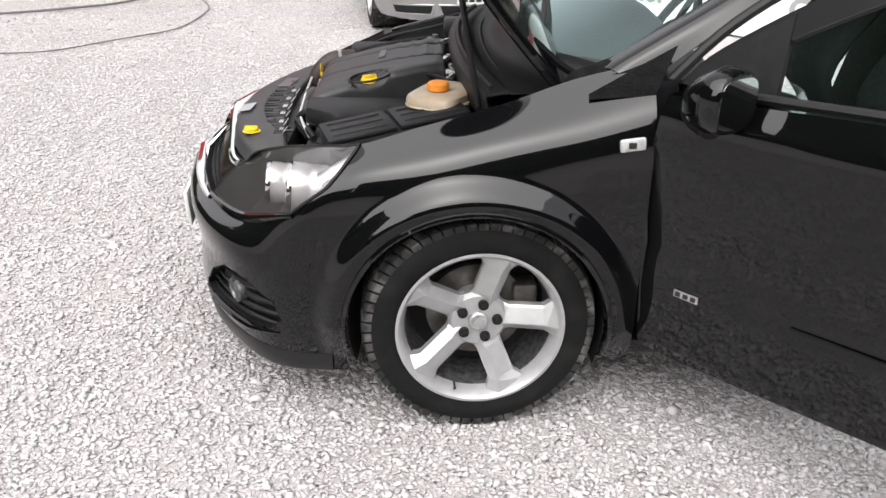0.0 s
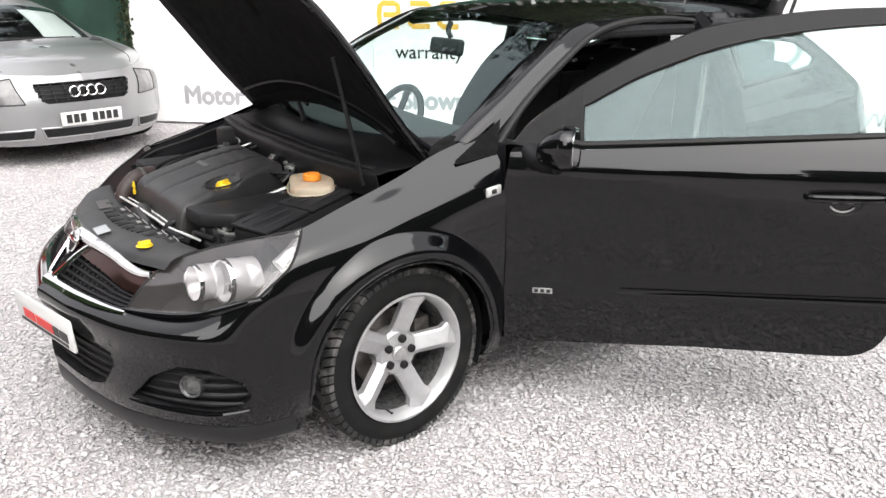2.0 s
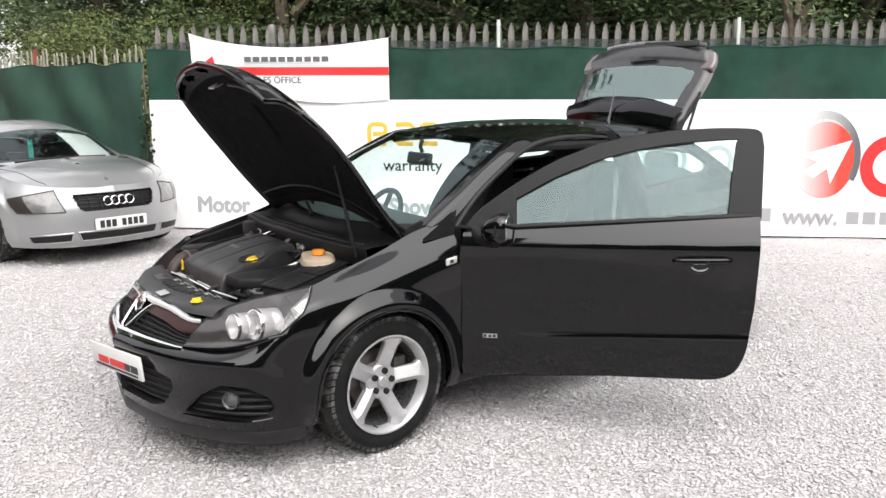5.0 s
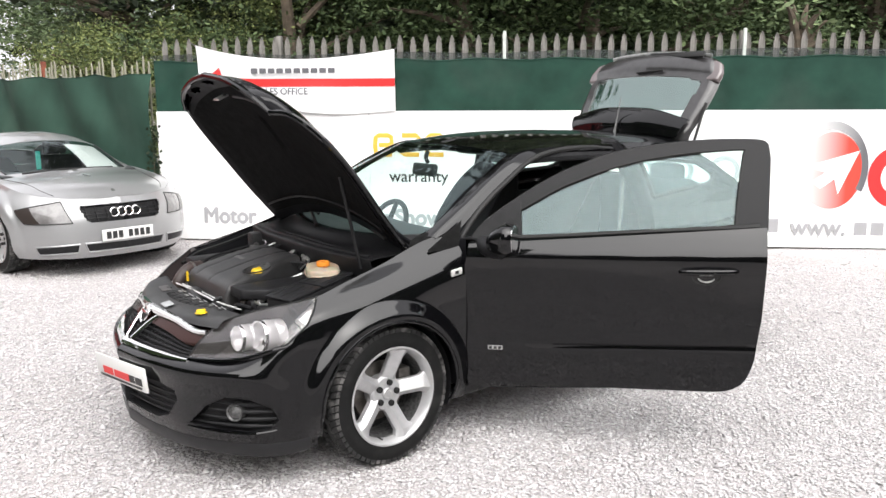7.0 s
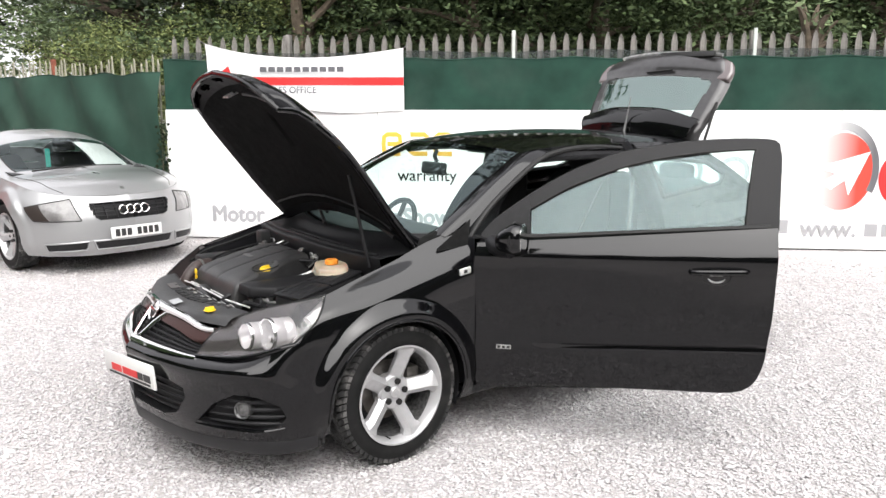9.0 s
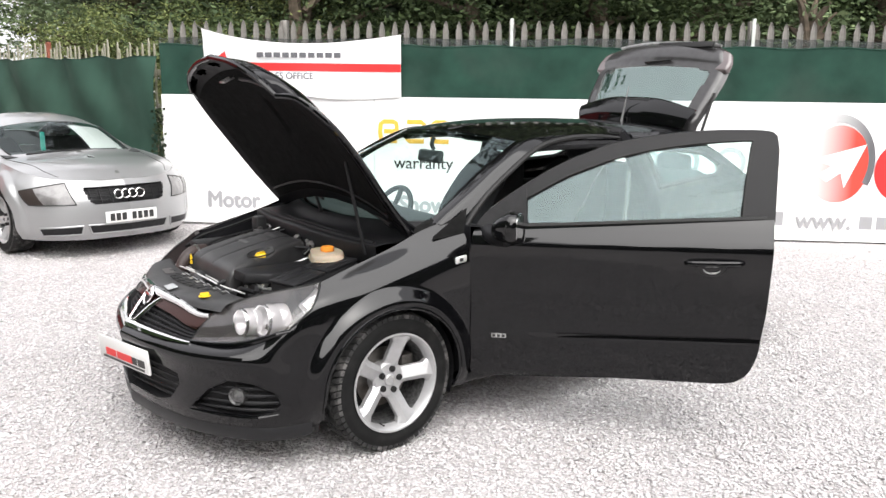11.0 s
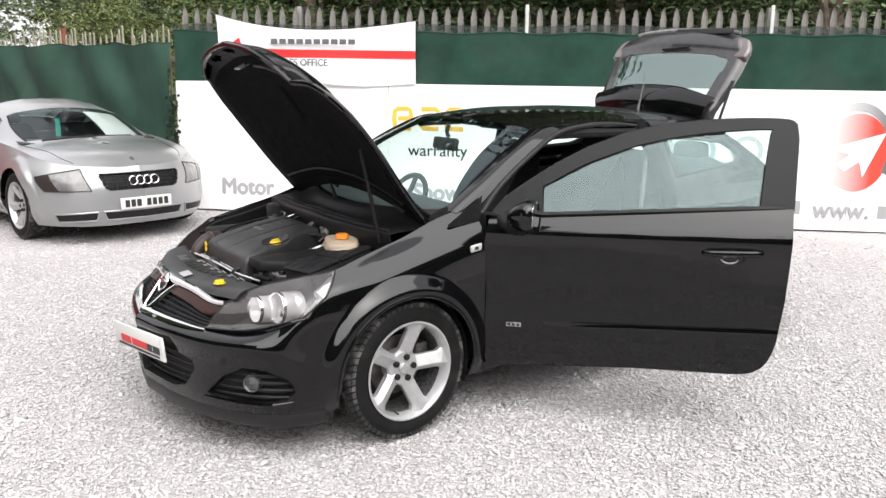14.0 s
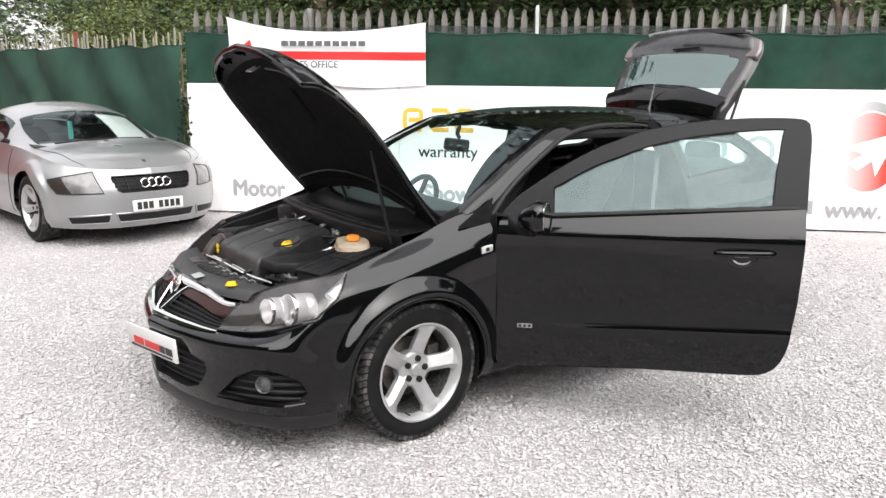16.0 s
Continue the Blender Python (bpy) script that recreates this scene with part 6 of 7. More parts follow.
PLASTIC_LIGHT = material("pale_moulded_letters", (0.12, 0.12, 0.12), 0.5)
build_engine_bay()


# ---- cabin ----
def build_seat(at, parent, label):
    m = Matrix.Translation(at)
    cush = [[(-0.26, y, 0.10), (-0.25, y, 0.17 + abs(y) * 0.10), (0.0, y, 0.155 + abs(y) * 0.12), (0.22, y, 0.12), (0.24, y, 0.02), (-0.22, y, 0.0)] for y in (-0.25, -0.17, 0, 0.17, 0.25)]
    seat = part("seat", moved(sheet(surface(cush, np.linspace(0, 4, 18), np.linspace(0, 5, 22)), thick=0.01), m), FABRIC, parent, label)
    back = [[(0.16, y, 0.14), (0.10 + abs(y) * -0.25, y * 1.0, 0.35), (0.22 - abs(y) * 0.15, y * 0.96, 0.60), (0.34, y * 0.8, 0.76), (0.40, y * 0.75, 0.75), (0.36, y * 0.9, 0.5), (0.28, y, 0.10)] for y in (-0.25, -0.18, 0, 0.18, 0.25)]
    part("backrest", moved(sheet(surface(back, np.linspace(0, 4, 18), np.linspace(0, 6, 26)), thick=0.01), m), FABRIC, seat)
    part("headrest", moved(box(0.09, 0.25, 0.17, (0.40, 0, 0.87), 0.035, 4), m), FABRIC, seat)
    for y in (-0.05, 0.05):
        part("headrest_post", moved(tube([(0.37, y, 0.72), (0.39, y, 0.82)], 0.007, 8), m), BRIGHT, seat)
    part("seat_base", moved(box(0.42, 0.40, 0.14, (0.0, 0, -0.04), 0.02), m), PLASTIC, seat)
    return seat


def build_cabin():
    st = []
    for y in np.linspace(-0.70, 0.70, 11):
        k = abs(y) / 0.7
        st.append([(0.20 + 0.15 * k**2, y, 0.955), (0.42 + 0.08 * k, y, 0.965 + 0.02 * math.exp(-(((y - 0.36) / 0.18) ** 2))), (0.60, y, 0.955 + 0.035 * math.exp(-(((y - 0.36) / 0.2) ** 2))), (0.70, y, 0.90), (0.69, y, 0.70), (0.60, y, 0.50)])
    part("dashboard", sheet(surface(st, np.linspace(0, 10, 34), np.linspace(0, 5, 24)), thick=0.01), LEATHER, CAR, "dark grey dashboard")
    ring = bmesh.new()
    rows = []
    for k in range(40):
        a = 2 * math.pi * k / 40
        rows.append([ring.verts.new(((0.185 + 0.016 * math.cos(b)) * math.cos(a), (0.185 + 0.016 * math.cos(b)) * math.sin(a), 0.016 * math.sin(b))) for b in [2 * math.pi * j / 10 for j in range(10)]])
    for k in range(40):
        for j in range(10):
            ring.faces.new((rows[k][j], rows[(k + 1) % 40][j], rows[(k + 1) % 40][(j + 1) % 10], rows[k][(j + 1) % 10]))
    WHEEL = Matrix.Translation((0.735, 0.36, 0.850)) @ Matrix.Rotation(radians(-62), 4, "Y")
    sw = part("steering_wheel", moved(ring, WHEEL), LEATHER, CAR, "dark steering wheel with three spokes")
    part("horn_pad", moved(lathe([(0.0, 0.03), (0.05, 0.028), (0.075, 0.01), (0.07, -0.02)], 24, "Z"), WHEEL), LEATHER, sw)
    for a in (180, 0, 270):
        part("wheel_spoke", moved(box(0.12, 0.04, 0.016, (0.115, 0, 0.0), 0.006, 2), WHEEL @ Matrix.Rotation(radians(a + 90), 4, "Z")), LEATHER, sw)
    mir = part("rear_view_mirror", moved(box(0.035, 0.265, 0.070, (0, 0, 0), 0.015, 4), Matrix.Translation((0.785, 0.010, 1.232)) @ Matrix.Rotation(radians(10), 4, "Y") @ Matrix.Rotation(radians(-8), 4, "Z")), LEATHER, CAR, "black interior mirror")
    part("mirror_stem", tube([(0.80, 0, 1.27), (0.785, 0, 1.30), (0.80, 0, 1.335)], 0.012, 8, 8), LEATHER, mir)
    build_seat((1.22, -0.36, 0.42), CAR, "dark fabric passenger seat")
    build_seat((1.22, 0.36, 0.42), CAR, "dark fabric driver seat")
    part("rear_bench", join(box(0.50, 1.15, 0.20, (2.02, 0, 0.50), 0.05, 3), moved(box(0.14, 1.18, 0.62, (0, 0, 0), 0.05, 3), Matrix.Translation((2.34, 0, 0.82)) @ Matrix.Rotation(radians(18), 4, "Y"))), FABRIC, CAR, "dark fabric rear bench")
    for y in (-0.36, 0.36):
        part("rear_headrest", box(0.09, 0.24, 0.14, (2.42, y, 1.14), 0.035, 3), FABRIC, CAR)
    part("centre_console", box(0.9, 0.22, 0.30, (1.0, 0, 0.46), 0.03, 2), LEATHER, CAR)
    part("parcel_shelf", box(0.36, 1.05, 0.02, (2.60, 0, 1.0), 0.006), FABRIC, CAR)
    for y in (-0.655, 0.655):
        part("side_trim", box(1.25, 0.02, 0.50, (2.35, y, 0.72), 0.008), LEATHER, CAR)
    part("belt_strap", tube([(1.70, -0.64, 1.16), (1.66, -0.66, 0.90), (1.60, -0.66, 0.45)], 0.012, 6, 12), PLASTIC_LIGHT, CAR, "grey seat belt")
    part("belt_strap", tube([(1.70, 0.64, 1.16), (1.66, 0.66, 0.90), (1.60, 0.66, 0.45)], 0.012, 6, 12), PLASTIC_LIGHT, CAR)
    for y in (-0.575, 0.575):
        part("cant_rail", tube([(0.98, y, 1.315), (1.2, y * 1.01, 1.325), (1.6, y * 1.01, 1.322), (2.0, y, 1.31), (2.4, y * 0.97, 1.29)], [0.030, 0.036, 0.036, 0.036], 10, 24), FABRIC, CAR)
    for y in (-0.30, 0.32):
        part("sun_visor", box(0.16, 0.36, 0.018, (1.0, y, 1.335), 0.006), FABRIC, CAR)


build_cabin()
far = build_door(72, (0.428, -0.826, 0.0), CAR, False)
for o in (far, *far.children_recursive):
    o.data.transform(Matrix.Diagonal((1, -1, 1, 1)))
    o.data.flip_normals()
    if o.get("label"):
        o["label"] = o["label"].replace("passenger", "driver")


# ---- tailgate, swung up ----
def build_tailgate():
    hinge = Matrix.Translation((2.37, 0, 1.375)) @ Matrix.Rotation(radians(-57), 4, "Y") @ Matrix.Diagonal((0.85, 0.96, 1, 1))
    # x runs from the hinge to the free edge, z outwards
    prof = [(0.0, 0.0, 0.50), (0.07, 0.030, 0.515), (0.16, 0.030, 0.53), (0.30, 0.035, 0.555), (0.45, 0.035, 0.57), (0.54, 0.040, 0.565), (0.60, 0.055, 0.545), (0.68, 0.050, 0.505), (0.735, 0.015, 0.45)]
    st = [[(x, -h * f, z - 0.07 * f**2.2 - (0.03 if f > 0.97 else 0)) for f in (0, 0.3, 0.6, 0.82, 0.94, 1.0)] for x, z, h in prof]
    uu, vv = np.linspace(0, 8, 49), np.linspace(0, 5, 36)
    g = surface(st, uu, vv)

    def pane(i, j):
        u, v = (uu[i] + uu[i + 1]) / 2, (vv[j] + vv[j + 1]) / 2
        return 1.85 + 0.25 * (v / 5) < u < 4.75 - 0.9 * (v / 4) ** 3 and v < 2.75 + 0.2 * u / 4

    gate = part("tailgate", moved(both(sheet(g, lambda i, j, c: not pane(i, j), 0.02)), hinge), TAIL, CAR, "raised tailgate with its rear window")
    part("rear_window", moved(both(sheet(g - np.array((0, 0, 0.006)), lambda i, j, c: pane(i, j))), hinge), REAR_GLASS, gate).visible_shadow = False
    part("spoiler", moved(both(sheet(surface([[(0.0, 0, 0.035), (0.0, -0.25, 0.03), (0.0, -0.47, 0.0)], [(0.08, 0, 0.075), (0.08, -0.25, 0.068), (0.07, -0.50, 0.02)], [(0.20, 0, 0.062), (0.19, -0.25, 0.056), (0.14, -0.52, 0.012)], [(0.21, 0, 0.040), (0.20, -0.25, 0.034), (0.15, -0.52, -0.005)]], np.linspace(0, 3, 14), np.linspace(0, 2, 16)), thick=0.006)), hinge), BLACK, gate, "black roof spoiler")
    part("plate_recess", moved(box(0.05, 0.46, 0.02, (0.70, -0.20, 0.030), 0.006), hinge), SEAL, gate)
    # bright bar standing in for the skylight caught by the free edge
    part("chrome_edge", moved(both(tube([(0.737, -y, 0.018 - 0.07 * (y / 0.52) ** 2.2) for y in np.linspace(0, 0.44, 12)], 0.012, 8)), hinge), BRIGHT, gate, "sky highlight along the lower edge, painted as bright metal")
    for side in (1, -1):
        flip = (lambda b: b) if side == 1 else mirrored_only
        lamp = slab([(0.50, -0.44), (0.66, -0.42), (0.69, -0.50), (0.66, -0.555), (0.58, -0.585), (0.50, -0.580)], 0.05, "XY", -0.062, 0.02, 4)
        part("tail_light", moved(flip(lamp), hinge), TAIL_RED, gate)
        part("gas_strut", flip(tube([(2.40, -0.53, 1.22), hinge @ Vector((0.33, -0.545, -0.045))], 0.009, 8)), SEAL, CAR, "thin gas strut")
    part("wiper", moved(tube([(0.545, -0.16, 0.055), (0.54, -0.10, 0.055), (0.53, 0.06, 0.05)], 0.008, 6, 10), hinge), SEAL, gate)
    part("brake_light", moved(box(0.02, 0.30, 0.012, (0.185, 0, 0.06), 0.003), hinge), SEAL, gate)
    part("aerial", tube([(2.30, 0.0, 1.385), (2.31, 0, 1.41), (2.36, 0, 1.62)], [0.018, 0.007, 0.0025], 8, 8), PLASTIC_LIGHT, CAR, "stubby roof aerial")


TAIL_RED = material("smoked_tail_lens", (0.12, 0.10, 0.10), 0.15, coat=1.0)
# base lifted above the body's black for dust and for mirrored sky
TAIL = material("dusty_sky_greyed_paint", (0.030, 0.029, 0.030), 0.4, coat=1.0, spec=0.3, vary=0.2, scale=20)
build_tailgate()


# ---- the silver coupe; its own frame as the hatchback's ----
COUPE_M = Matrix.Translation((0.28, 4.235, 0)) @ Matrix.Rotation(radians(100.5), 4, "Z") @ Matrix.Translation((0.87, 0, 0))
COUPE = thing("silver_coupe", "silver two-door coupe with rounded arches, parked beside the fence", "car", COUPE_M)
C_SIDE = [
    [(-0.825, 0, 0.17), (-0.868, 0, 0.27), (-0.872, 0, 0.42), (-0.845, 0, 0.58), (-0.755, 0, 0.705)],
    [(-0.785, -0.37, 0.17), (-0.825, -0.37, 0.27), (-0.828, -0.37, 0.42), (-0.795, -0.37, 0.58), (-0.705, -0.36, 0.71)],
    [(-0.63, -0.62, 0.17), (-0.665, -0.645, 0.27), (-0.665, -0.65, 0.42), (-0.635, -0.64, 0.58), (-0.565, -0.575, 0.728)],
    [(-0.42, -0.77, 0.17), (-0.44, -0.80, 0.27), (-0.44, -0.805, 0.42), (-0.42, -0.805, 0.59), (-0.38, -0.715, 0.765)],
]
C_SIDE += [
    [(-0.20, -0.83, 0.17), (-0.20, -0.87, 0.27), (-0.20, -0.882, 0.42), (-0.20, -0.88, 0.62), (-0.20, -0.765, 0.80)],
    [(0.15, -0.81, 0.17), (0.15, -0.855, 0.27), (0.15, -0.872, 0.42), (0.15, -0.868, 0.64), (0.15, -0.775, 0.84)],
    [(0.55, -0.80, 0.17), (0.55, -0.845, 0.27), (0.55, -0.862, 0.42), (0.55, -0.855, 0.66), (0.55, -0.79, 0.87)],
    [(1.30, -0.80, 0.17), (1.30, -0.845, 0.27), (1.30, -0.862, 0.42), (1.30, -0.858, 0.67), (1.30, -0.80, 0.89)],
]
C_SIDE += [
    [(2.10, -0.82, 0.17), (2.10, -0.86, 0.27), (2.10, -0.88, 0.42), (2.10, -0.875, 0.67), (2.10, -0.79, 0.90)],
    [(2.60, -0.82, 0.20), (2.60, -0.86, 0.27), (2.60, -0.88, 0.42), (2.58, -0.865, 0.67), (2.55, -0.745, 0.87)],
    [(2.98, -0.60, 0.25), (3.02, -0.64, 0.32), (3.03, -0.66, 0.42), (3.0, -0.64, 0.62), (2.85, -0.58, 0.79)],
    [(3.12, 0, 0.25), (3.16, 0, 0.32), (3.17, 0, 0.42), (3.14, 0, 0.62), (3.0, 0, 0.78)],
]
C_TOP = [
    [(-0.565, -0.575, 0.728), (-0.665, -0.44, 0.715), (-0.735, -0.24, 0.708), (-0.755, 0, 0.705)],
    [(-0.38, -0.715, 0.765), (-0.44, -0.50, 0.790), (-0.50, -0.25, 0.80), (-0.52, 0, 0.802)],
    [(-0.15, -0.768, 0.800), (-0.17, -0.50, 0.838), (-0.18, -0.25, 0.850), (-0.18, 0, 0.854)],
    [(0.33, -0.785, 0.850), (0.32, -0.62, 0.872), (0.23, -0.32, 0.893), (0.19, 0, 0.900)],
    [(0.75, -0.792, 0.868), (0.72, -0.630, 0.985), (0.60, -0.33, 1.045), (0.56, 0, 1.062)],
]
C_TOP += [
    [(1.08, -0.796, 0.878), (1.02, -0.580, 1.100), (0.96, -0.29, 1.172), (0.93, 0, 1.190)],
    [(1.50, -0.80, 0.888), (1.50, -0.565, 1.155), (1.50, -0.29, 1.240), (1.50, 0, 1.260)],
    [(2.10, -0.79, 0.892), (2.10, -0.545, 1.085), (2.10, -0.28, 1.150), (2.10, 0, 1.168)],
    [(2.55, -0.745, 0.865), (2.58, -0.52, 0.935), (2.60, -0.28, 0.965), (2.60, 0, 0.975)],
    [(2.85, -0.58, 0.79), (2.92, -0.40, 0.80), (2.97, -0.2, 0.79), (3.0, 0, 0.78)],
]
C_ARCH, C_BASE = 0.36, 2.43
cu, cv = np.linspace(0, 11, 221), np.linspace(0, 4, 69)
C_SKIN = surface(C_SIDE, cu, cv)
# the wings swell into broad lips round the wheels
for cell in C_SKIN.reshape(-1, 3):
    for x in (0.0, C_BASE):
        gap = math.hypot(cell[0] - x, cell[2] - 0.315) - C_ARCH
        if cell[1] < -0.6 and gap < 0.12:
            k = min(1.0, max(0.0, (0.115 - gap) / 0.045))
            cell[1] -= 0.026 * k * k * (3 - 2 * k) * min(1.0, max(0.0, (cell[2] - 0.17) / 0.12))
C_GRILLE = [(-0.1, 2.50), (0.84, 2.48), (0.94, 2.58), (1.08, 3.34), (1.03, 3.50), (-0.1, 3.56)]
C_LAMP = [(1.30, 2.50), (2.75, 2.48), (3.18, 3.14), (1.58, 3.80)]
C_MID = [(0.0, 0.60), (0.95, 0.62), (1.05, 1.30), (0.0, 1.28)]
C_OUT = [(1.22, 0.62), (2.36, 0.50), (2.46, 1.14), (1.17, 1.28)]


def coupe_at(u, v, out=0.0):
    e = 0.02
    g = surface(C_SIDE, [max(u - e, 0), u, u + e], [v - e, v, v + e])
    n = np.cross(g[2, 1] - g[0, 1], g[1, 2] - g[1, 0])
    n /= np.linalg.norm(n)
    if n[0] * -1 + n[1] * -1 < 0:
        n = -n
    return g[1, 1] + out * n


def coupe_patch(poly, out, thick=0.0):
    lo_u, hi_u, lo_v, hi_v = max(0, min(p[0] for p in poly)), max(p[0] for p in poly), min(p[1] for p in poly), max(p[1] for p in poly)
    nu, nv = max(8, int((hi_u - lo_u) * 20)), max(8, int((hi_v - lo_v) * 20))
    uu, vv = np.linspace(lo_u, hi_u, nu), np.linspace(lo_v, hi_v, nv)
    g = np.array([[coupe_at(a, b, out) for b in vv] for a in uu])
    return sheet(g, lambda i, j, c: inside(poly, (uu[i] + uu[i + 1]) / 2, (vv[j] + vv[j + 1]) / 2), thick)


def coupe_quad(poly, out, thick=0.0, n=14):
    """A four-cornered piece that follows the coupe's skin, with clean edges."""
    a, b, c, d = [np.array(q) for q in poly]
    g = np.array([[coupe_at(*((1 - s) * ((1 - t) * a + t * b) + s * ((1 - t) * d + t * c)), out) for s in np.linspace(0, 1, 7)] for t in np.linspace(0, 1, n)])
    return sheet(g, thick=thick)


def coupe_rim(poly, out, radius, n=8):
    pts = [coupe_at(max(0.0, p[0] + (q[0] - p[0]) * s / n), p[1] + (q[1] - p[1]) * s / n, out) for p, q in zip(poly, poly[1:] + poly[:1]) for s in range(n)]
    return tube(pts + pts[:1], radius, 6)


def coupe_edge(poly, a, b, n=5):
    bm, pts = bmesh.new(), []
    for k in range(len(poly)):
        p, q = poly[k], poly[(k + 1) % len(poly)]
        pts += [(max(0, p[0] + (q[0] - p[0]) * s / n), p[1] + (q[1] - p[1]) * s / n) for s in range(n)]
    rows = [[bm.verts.new(coupe_at(u, v, o)) for u, v in pts] for o in (a, b)]
    for k in range(len(pts)):
        j = (k + 1) % len(pts)
        bm.faces.new((rows[0][k], rows[0][j], rows[1][j], rows[1][k]))
    return bm


C_GLASS = glass("dark_coupe_glass", (0.68, 0.74, 0.73), 0.0, 0.05)
C_LENS = material("smoky_lamp_lens", (0.13, 0.125, 0.125), 0.25, coat=1.0, vary=0.35, scale=11)
C_DARK = material("dark_brown_lens", (0.03, 0.024, 0.022), 0.2)


def build_coupe():
    def arch(c, r=C_ARCH):
        return any((c[0] - x) ** 2 + (c[2] - 0.315) ** 2 < r * r or (c[2] < 0.2 and abs(c[0] - x) < r - 0.02) for x in (0.0, C_BASE)) and c[1] < -0.6

    def snap(co):
        for x in (0.0, C_BASE):
            d = math.hypot(co.x - x, co.z - 0.315)
            if abs(d - C_ARCH) < 0.035 and co.z > 0.18 and co.y < -0.6:
                k = C_ARCH / d
                return Vector((x + (co.x - x) * k, co.y, 0.315 + (co.z - 0.315) * k))

    holes = (C_GRILLE,)
    bm = sheet(C_SKIN, lambda i, j, c: not arch(c) and not any(inside(h, (cu[i] + cu[i + 1]) / 2, (cv[j] + cv[j + 1]) / 2) for h in holes), 0.004, snap)
    body = part("body", both(bm), SILVER, COUPE)
    tu, tv = np.linspace(0, 9, 91), np.linspace(0, 3, 31)
    top = surface(C_TOP, tu, tv)

    def screen(i, j):
        u, v = (tu[i] + tu[i + 1]) / 2, (tv[j] + tv[j + 1]) / 2
        return 3.05 < u < 4.9 and v > 1.12

    def side(i, j):
        u, v = (tu[i] + tu[i + 1]) / 2, (tv[j] + tv[j + 1]) / 2
        return 4.15 + 0.75 * max(0, v - 0.1) < u < 6.6 - 0.3 * v and 0.12 < v < 0.86 or 6.62 < u < 7.4 and 0.2 < v < 0.75

    def rear(i, j):
        u, v = (tu[i] + tu[i + 1]) / 2, (tv[j] + tv[j + 1]) / 2
        return 6.75 < u < 7.85 and v > 1.2

    part("roof_and_bonnet", both(sheet(top, lambda i, j, c: not screen(i, j) and not side(i, j) and not rear(i, j), 0.006)), SILVER, COUPE)
    low = top - np.array((0, 0, 0.004))
    for name, test in (("windscreen", screen), ("rear_window", rear)):
        part(name, both(sheet(low, lambda i, j, c: test(i, j))), C_GLASS, COUPE).visible_shadow = False
    for flip in (lambda b: b, mirrored_only):
        part("side_window", flip(sheet(low, lambda i, j, c: side(i, j))), C_GLASS, COUPE).visible_shadow = False
        part("screen_seal", flip(tube([top[k, 11] + np.array((0, 0, 0.002)) for k in range(31, 49)], 0.008, 6)), SEAL, COUPE)
        lamp = part("headlight", flip(coupe_quad(C_LAMP, 0.004, 0.006)), C_LENS, COUPE, "smoky clear headlight with a dark corner")
        part("lamp_rim", flip(coupe_rim(C_LAMP, 0.005, 0.005)), SEAL, lamp)
        part("indicator", flip(coupe_quad([(2.20, 2.50), (2.73, 2.49), (3.15, 3.13), (2.62, 3.36)], 0.008, 0.003)), C_DARK, lamp, "dark brown corner lens")
        intake = part("outer_intake", flip(coupe_quad(C_OUT, 0.004, 0.004)), PLASTIC, body, "black mesh air intake")
        part("intake_rim", flip(coupe_rim(C_OUT, 0.004, 0.009)), SILVER, intake)
        for x in (0.0, C_BASE):
            liner = lathe([(C_ARCH - 0.004, 0.0), (C_ARCH - 0.02, 0.30)], 32, "Y", 210)
            liner.transform(Matrix.Translation((x, -0.84, 0.315)) @ Matrix.Rotation(radians(15), 4, "Y"))
            part("arch_liner", flip(liner), PLASTIC, body)
        gap = [C_SKIN[int(np.abs(cu - u).argmin()), k] + np.array((0, -0.001, 0)) for u in (5.95,) for k in range(9, 67)]
        part("door_gap", flip(tube(gap, 0.004, 5)), SEAL, body)
        gap = [C_SKIN[int(np.abs(cu - u).argmin()), k] + np.array((0, -0.001, 0)) for u in (7.6,) for k in range(9, 67)]
        part("door_gap", flip(tube(gap, 0.004, 5)), SEAL, body)
        part("bonnet_gap", flip(tube([top[k, 6] + np.array((0, 0, 0.001)) for k in range(3, 31)], 0.003, 5)), SEAL, body)
        if flip is not mirrored_only:
            continue
        mirror = bmesh.new()
        bmesh.ops.create_uvsphere(mirror, u_segments=20, v_segments=12, radius=1)
        mirror.transform(Matrix.Translation((0.66, -0.93, 0.955)) @ Matrix.Diagonal((0.06, 0.105, 0.065, 1)))
        mm = part("door_mirror", flip(mirror), SILVER, COUPE, "silver door mirror")
        part("mirror_arm", flip(tube([(0.66, -0.78, 0.90), (0.66, -0.86, 0.92)], 0.022, 8)), PLASTIC, mm)
    part("door_handle", box(0.14, 0.02, 0.03, (1.25, -0.865, 0.74), 0.008), SILVER, body)
    part("door_handle", box(0.14, 0.02, 0.03, (1.25, 0.865, 0.74), 0.008), SILVER, body)
    grille = part("grille", both(join(coupe_patch(C_GRILLE, -0.03, 0.003), coupe_edge(C_GRILLE, 0.004, -0.03))), PLASTIC, body, "black grille with cross bars")
    for v in (2.70, 2.92, 3.14, 3.36):
        part("grille_slat", both(tube([coupe_at(u, v, -0.006) for u in np.linspace(0, 1.0, 9)], 0.005, 6)), PLASTIC, grille)
    for u in (0.14, 0.40, 0.66, 0.90):
        part("grille_post", tube([coupe_at(u, 2.52, -0.006), coupe_at(u + 0.03, 3.5, -0.006)], 0.006, 6), PLASTIC, grille)
        part("grille_post", mirrored_only(tube([coupe_at(u, 2.52, -0.006), coupe_at(u + 0.03, 3.5, -0.006)], 0.006, 6)), PLASTIC, grille)
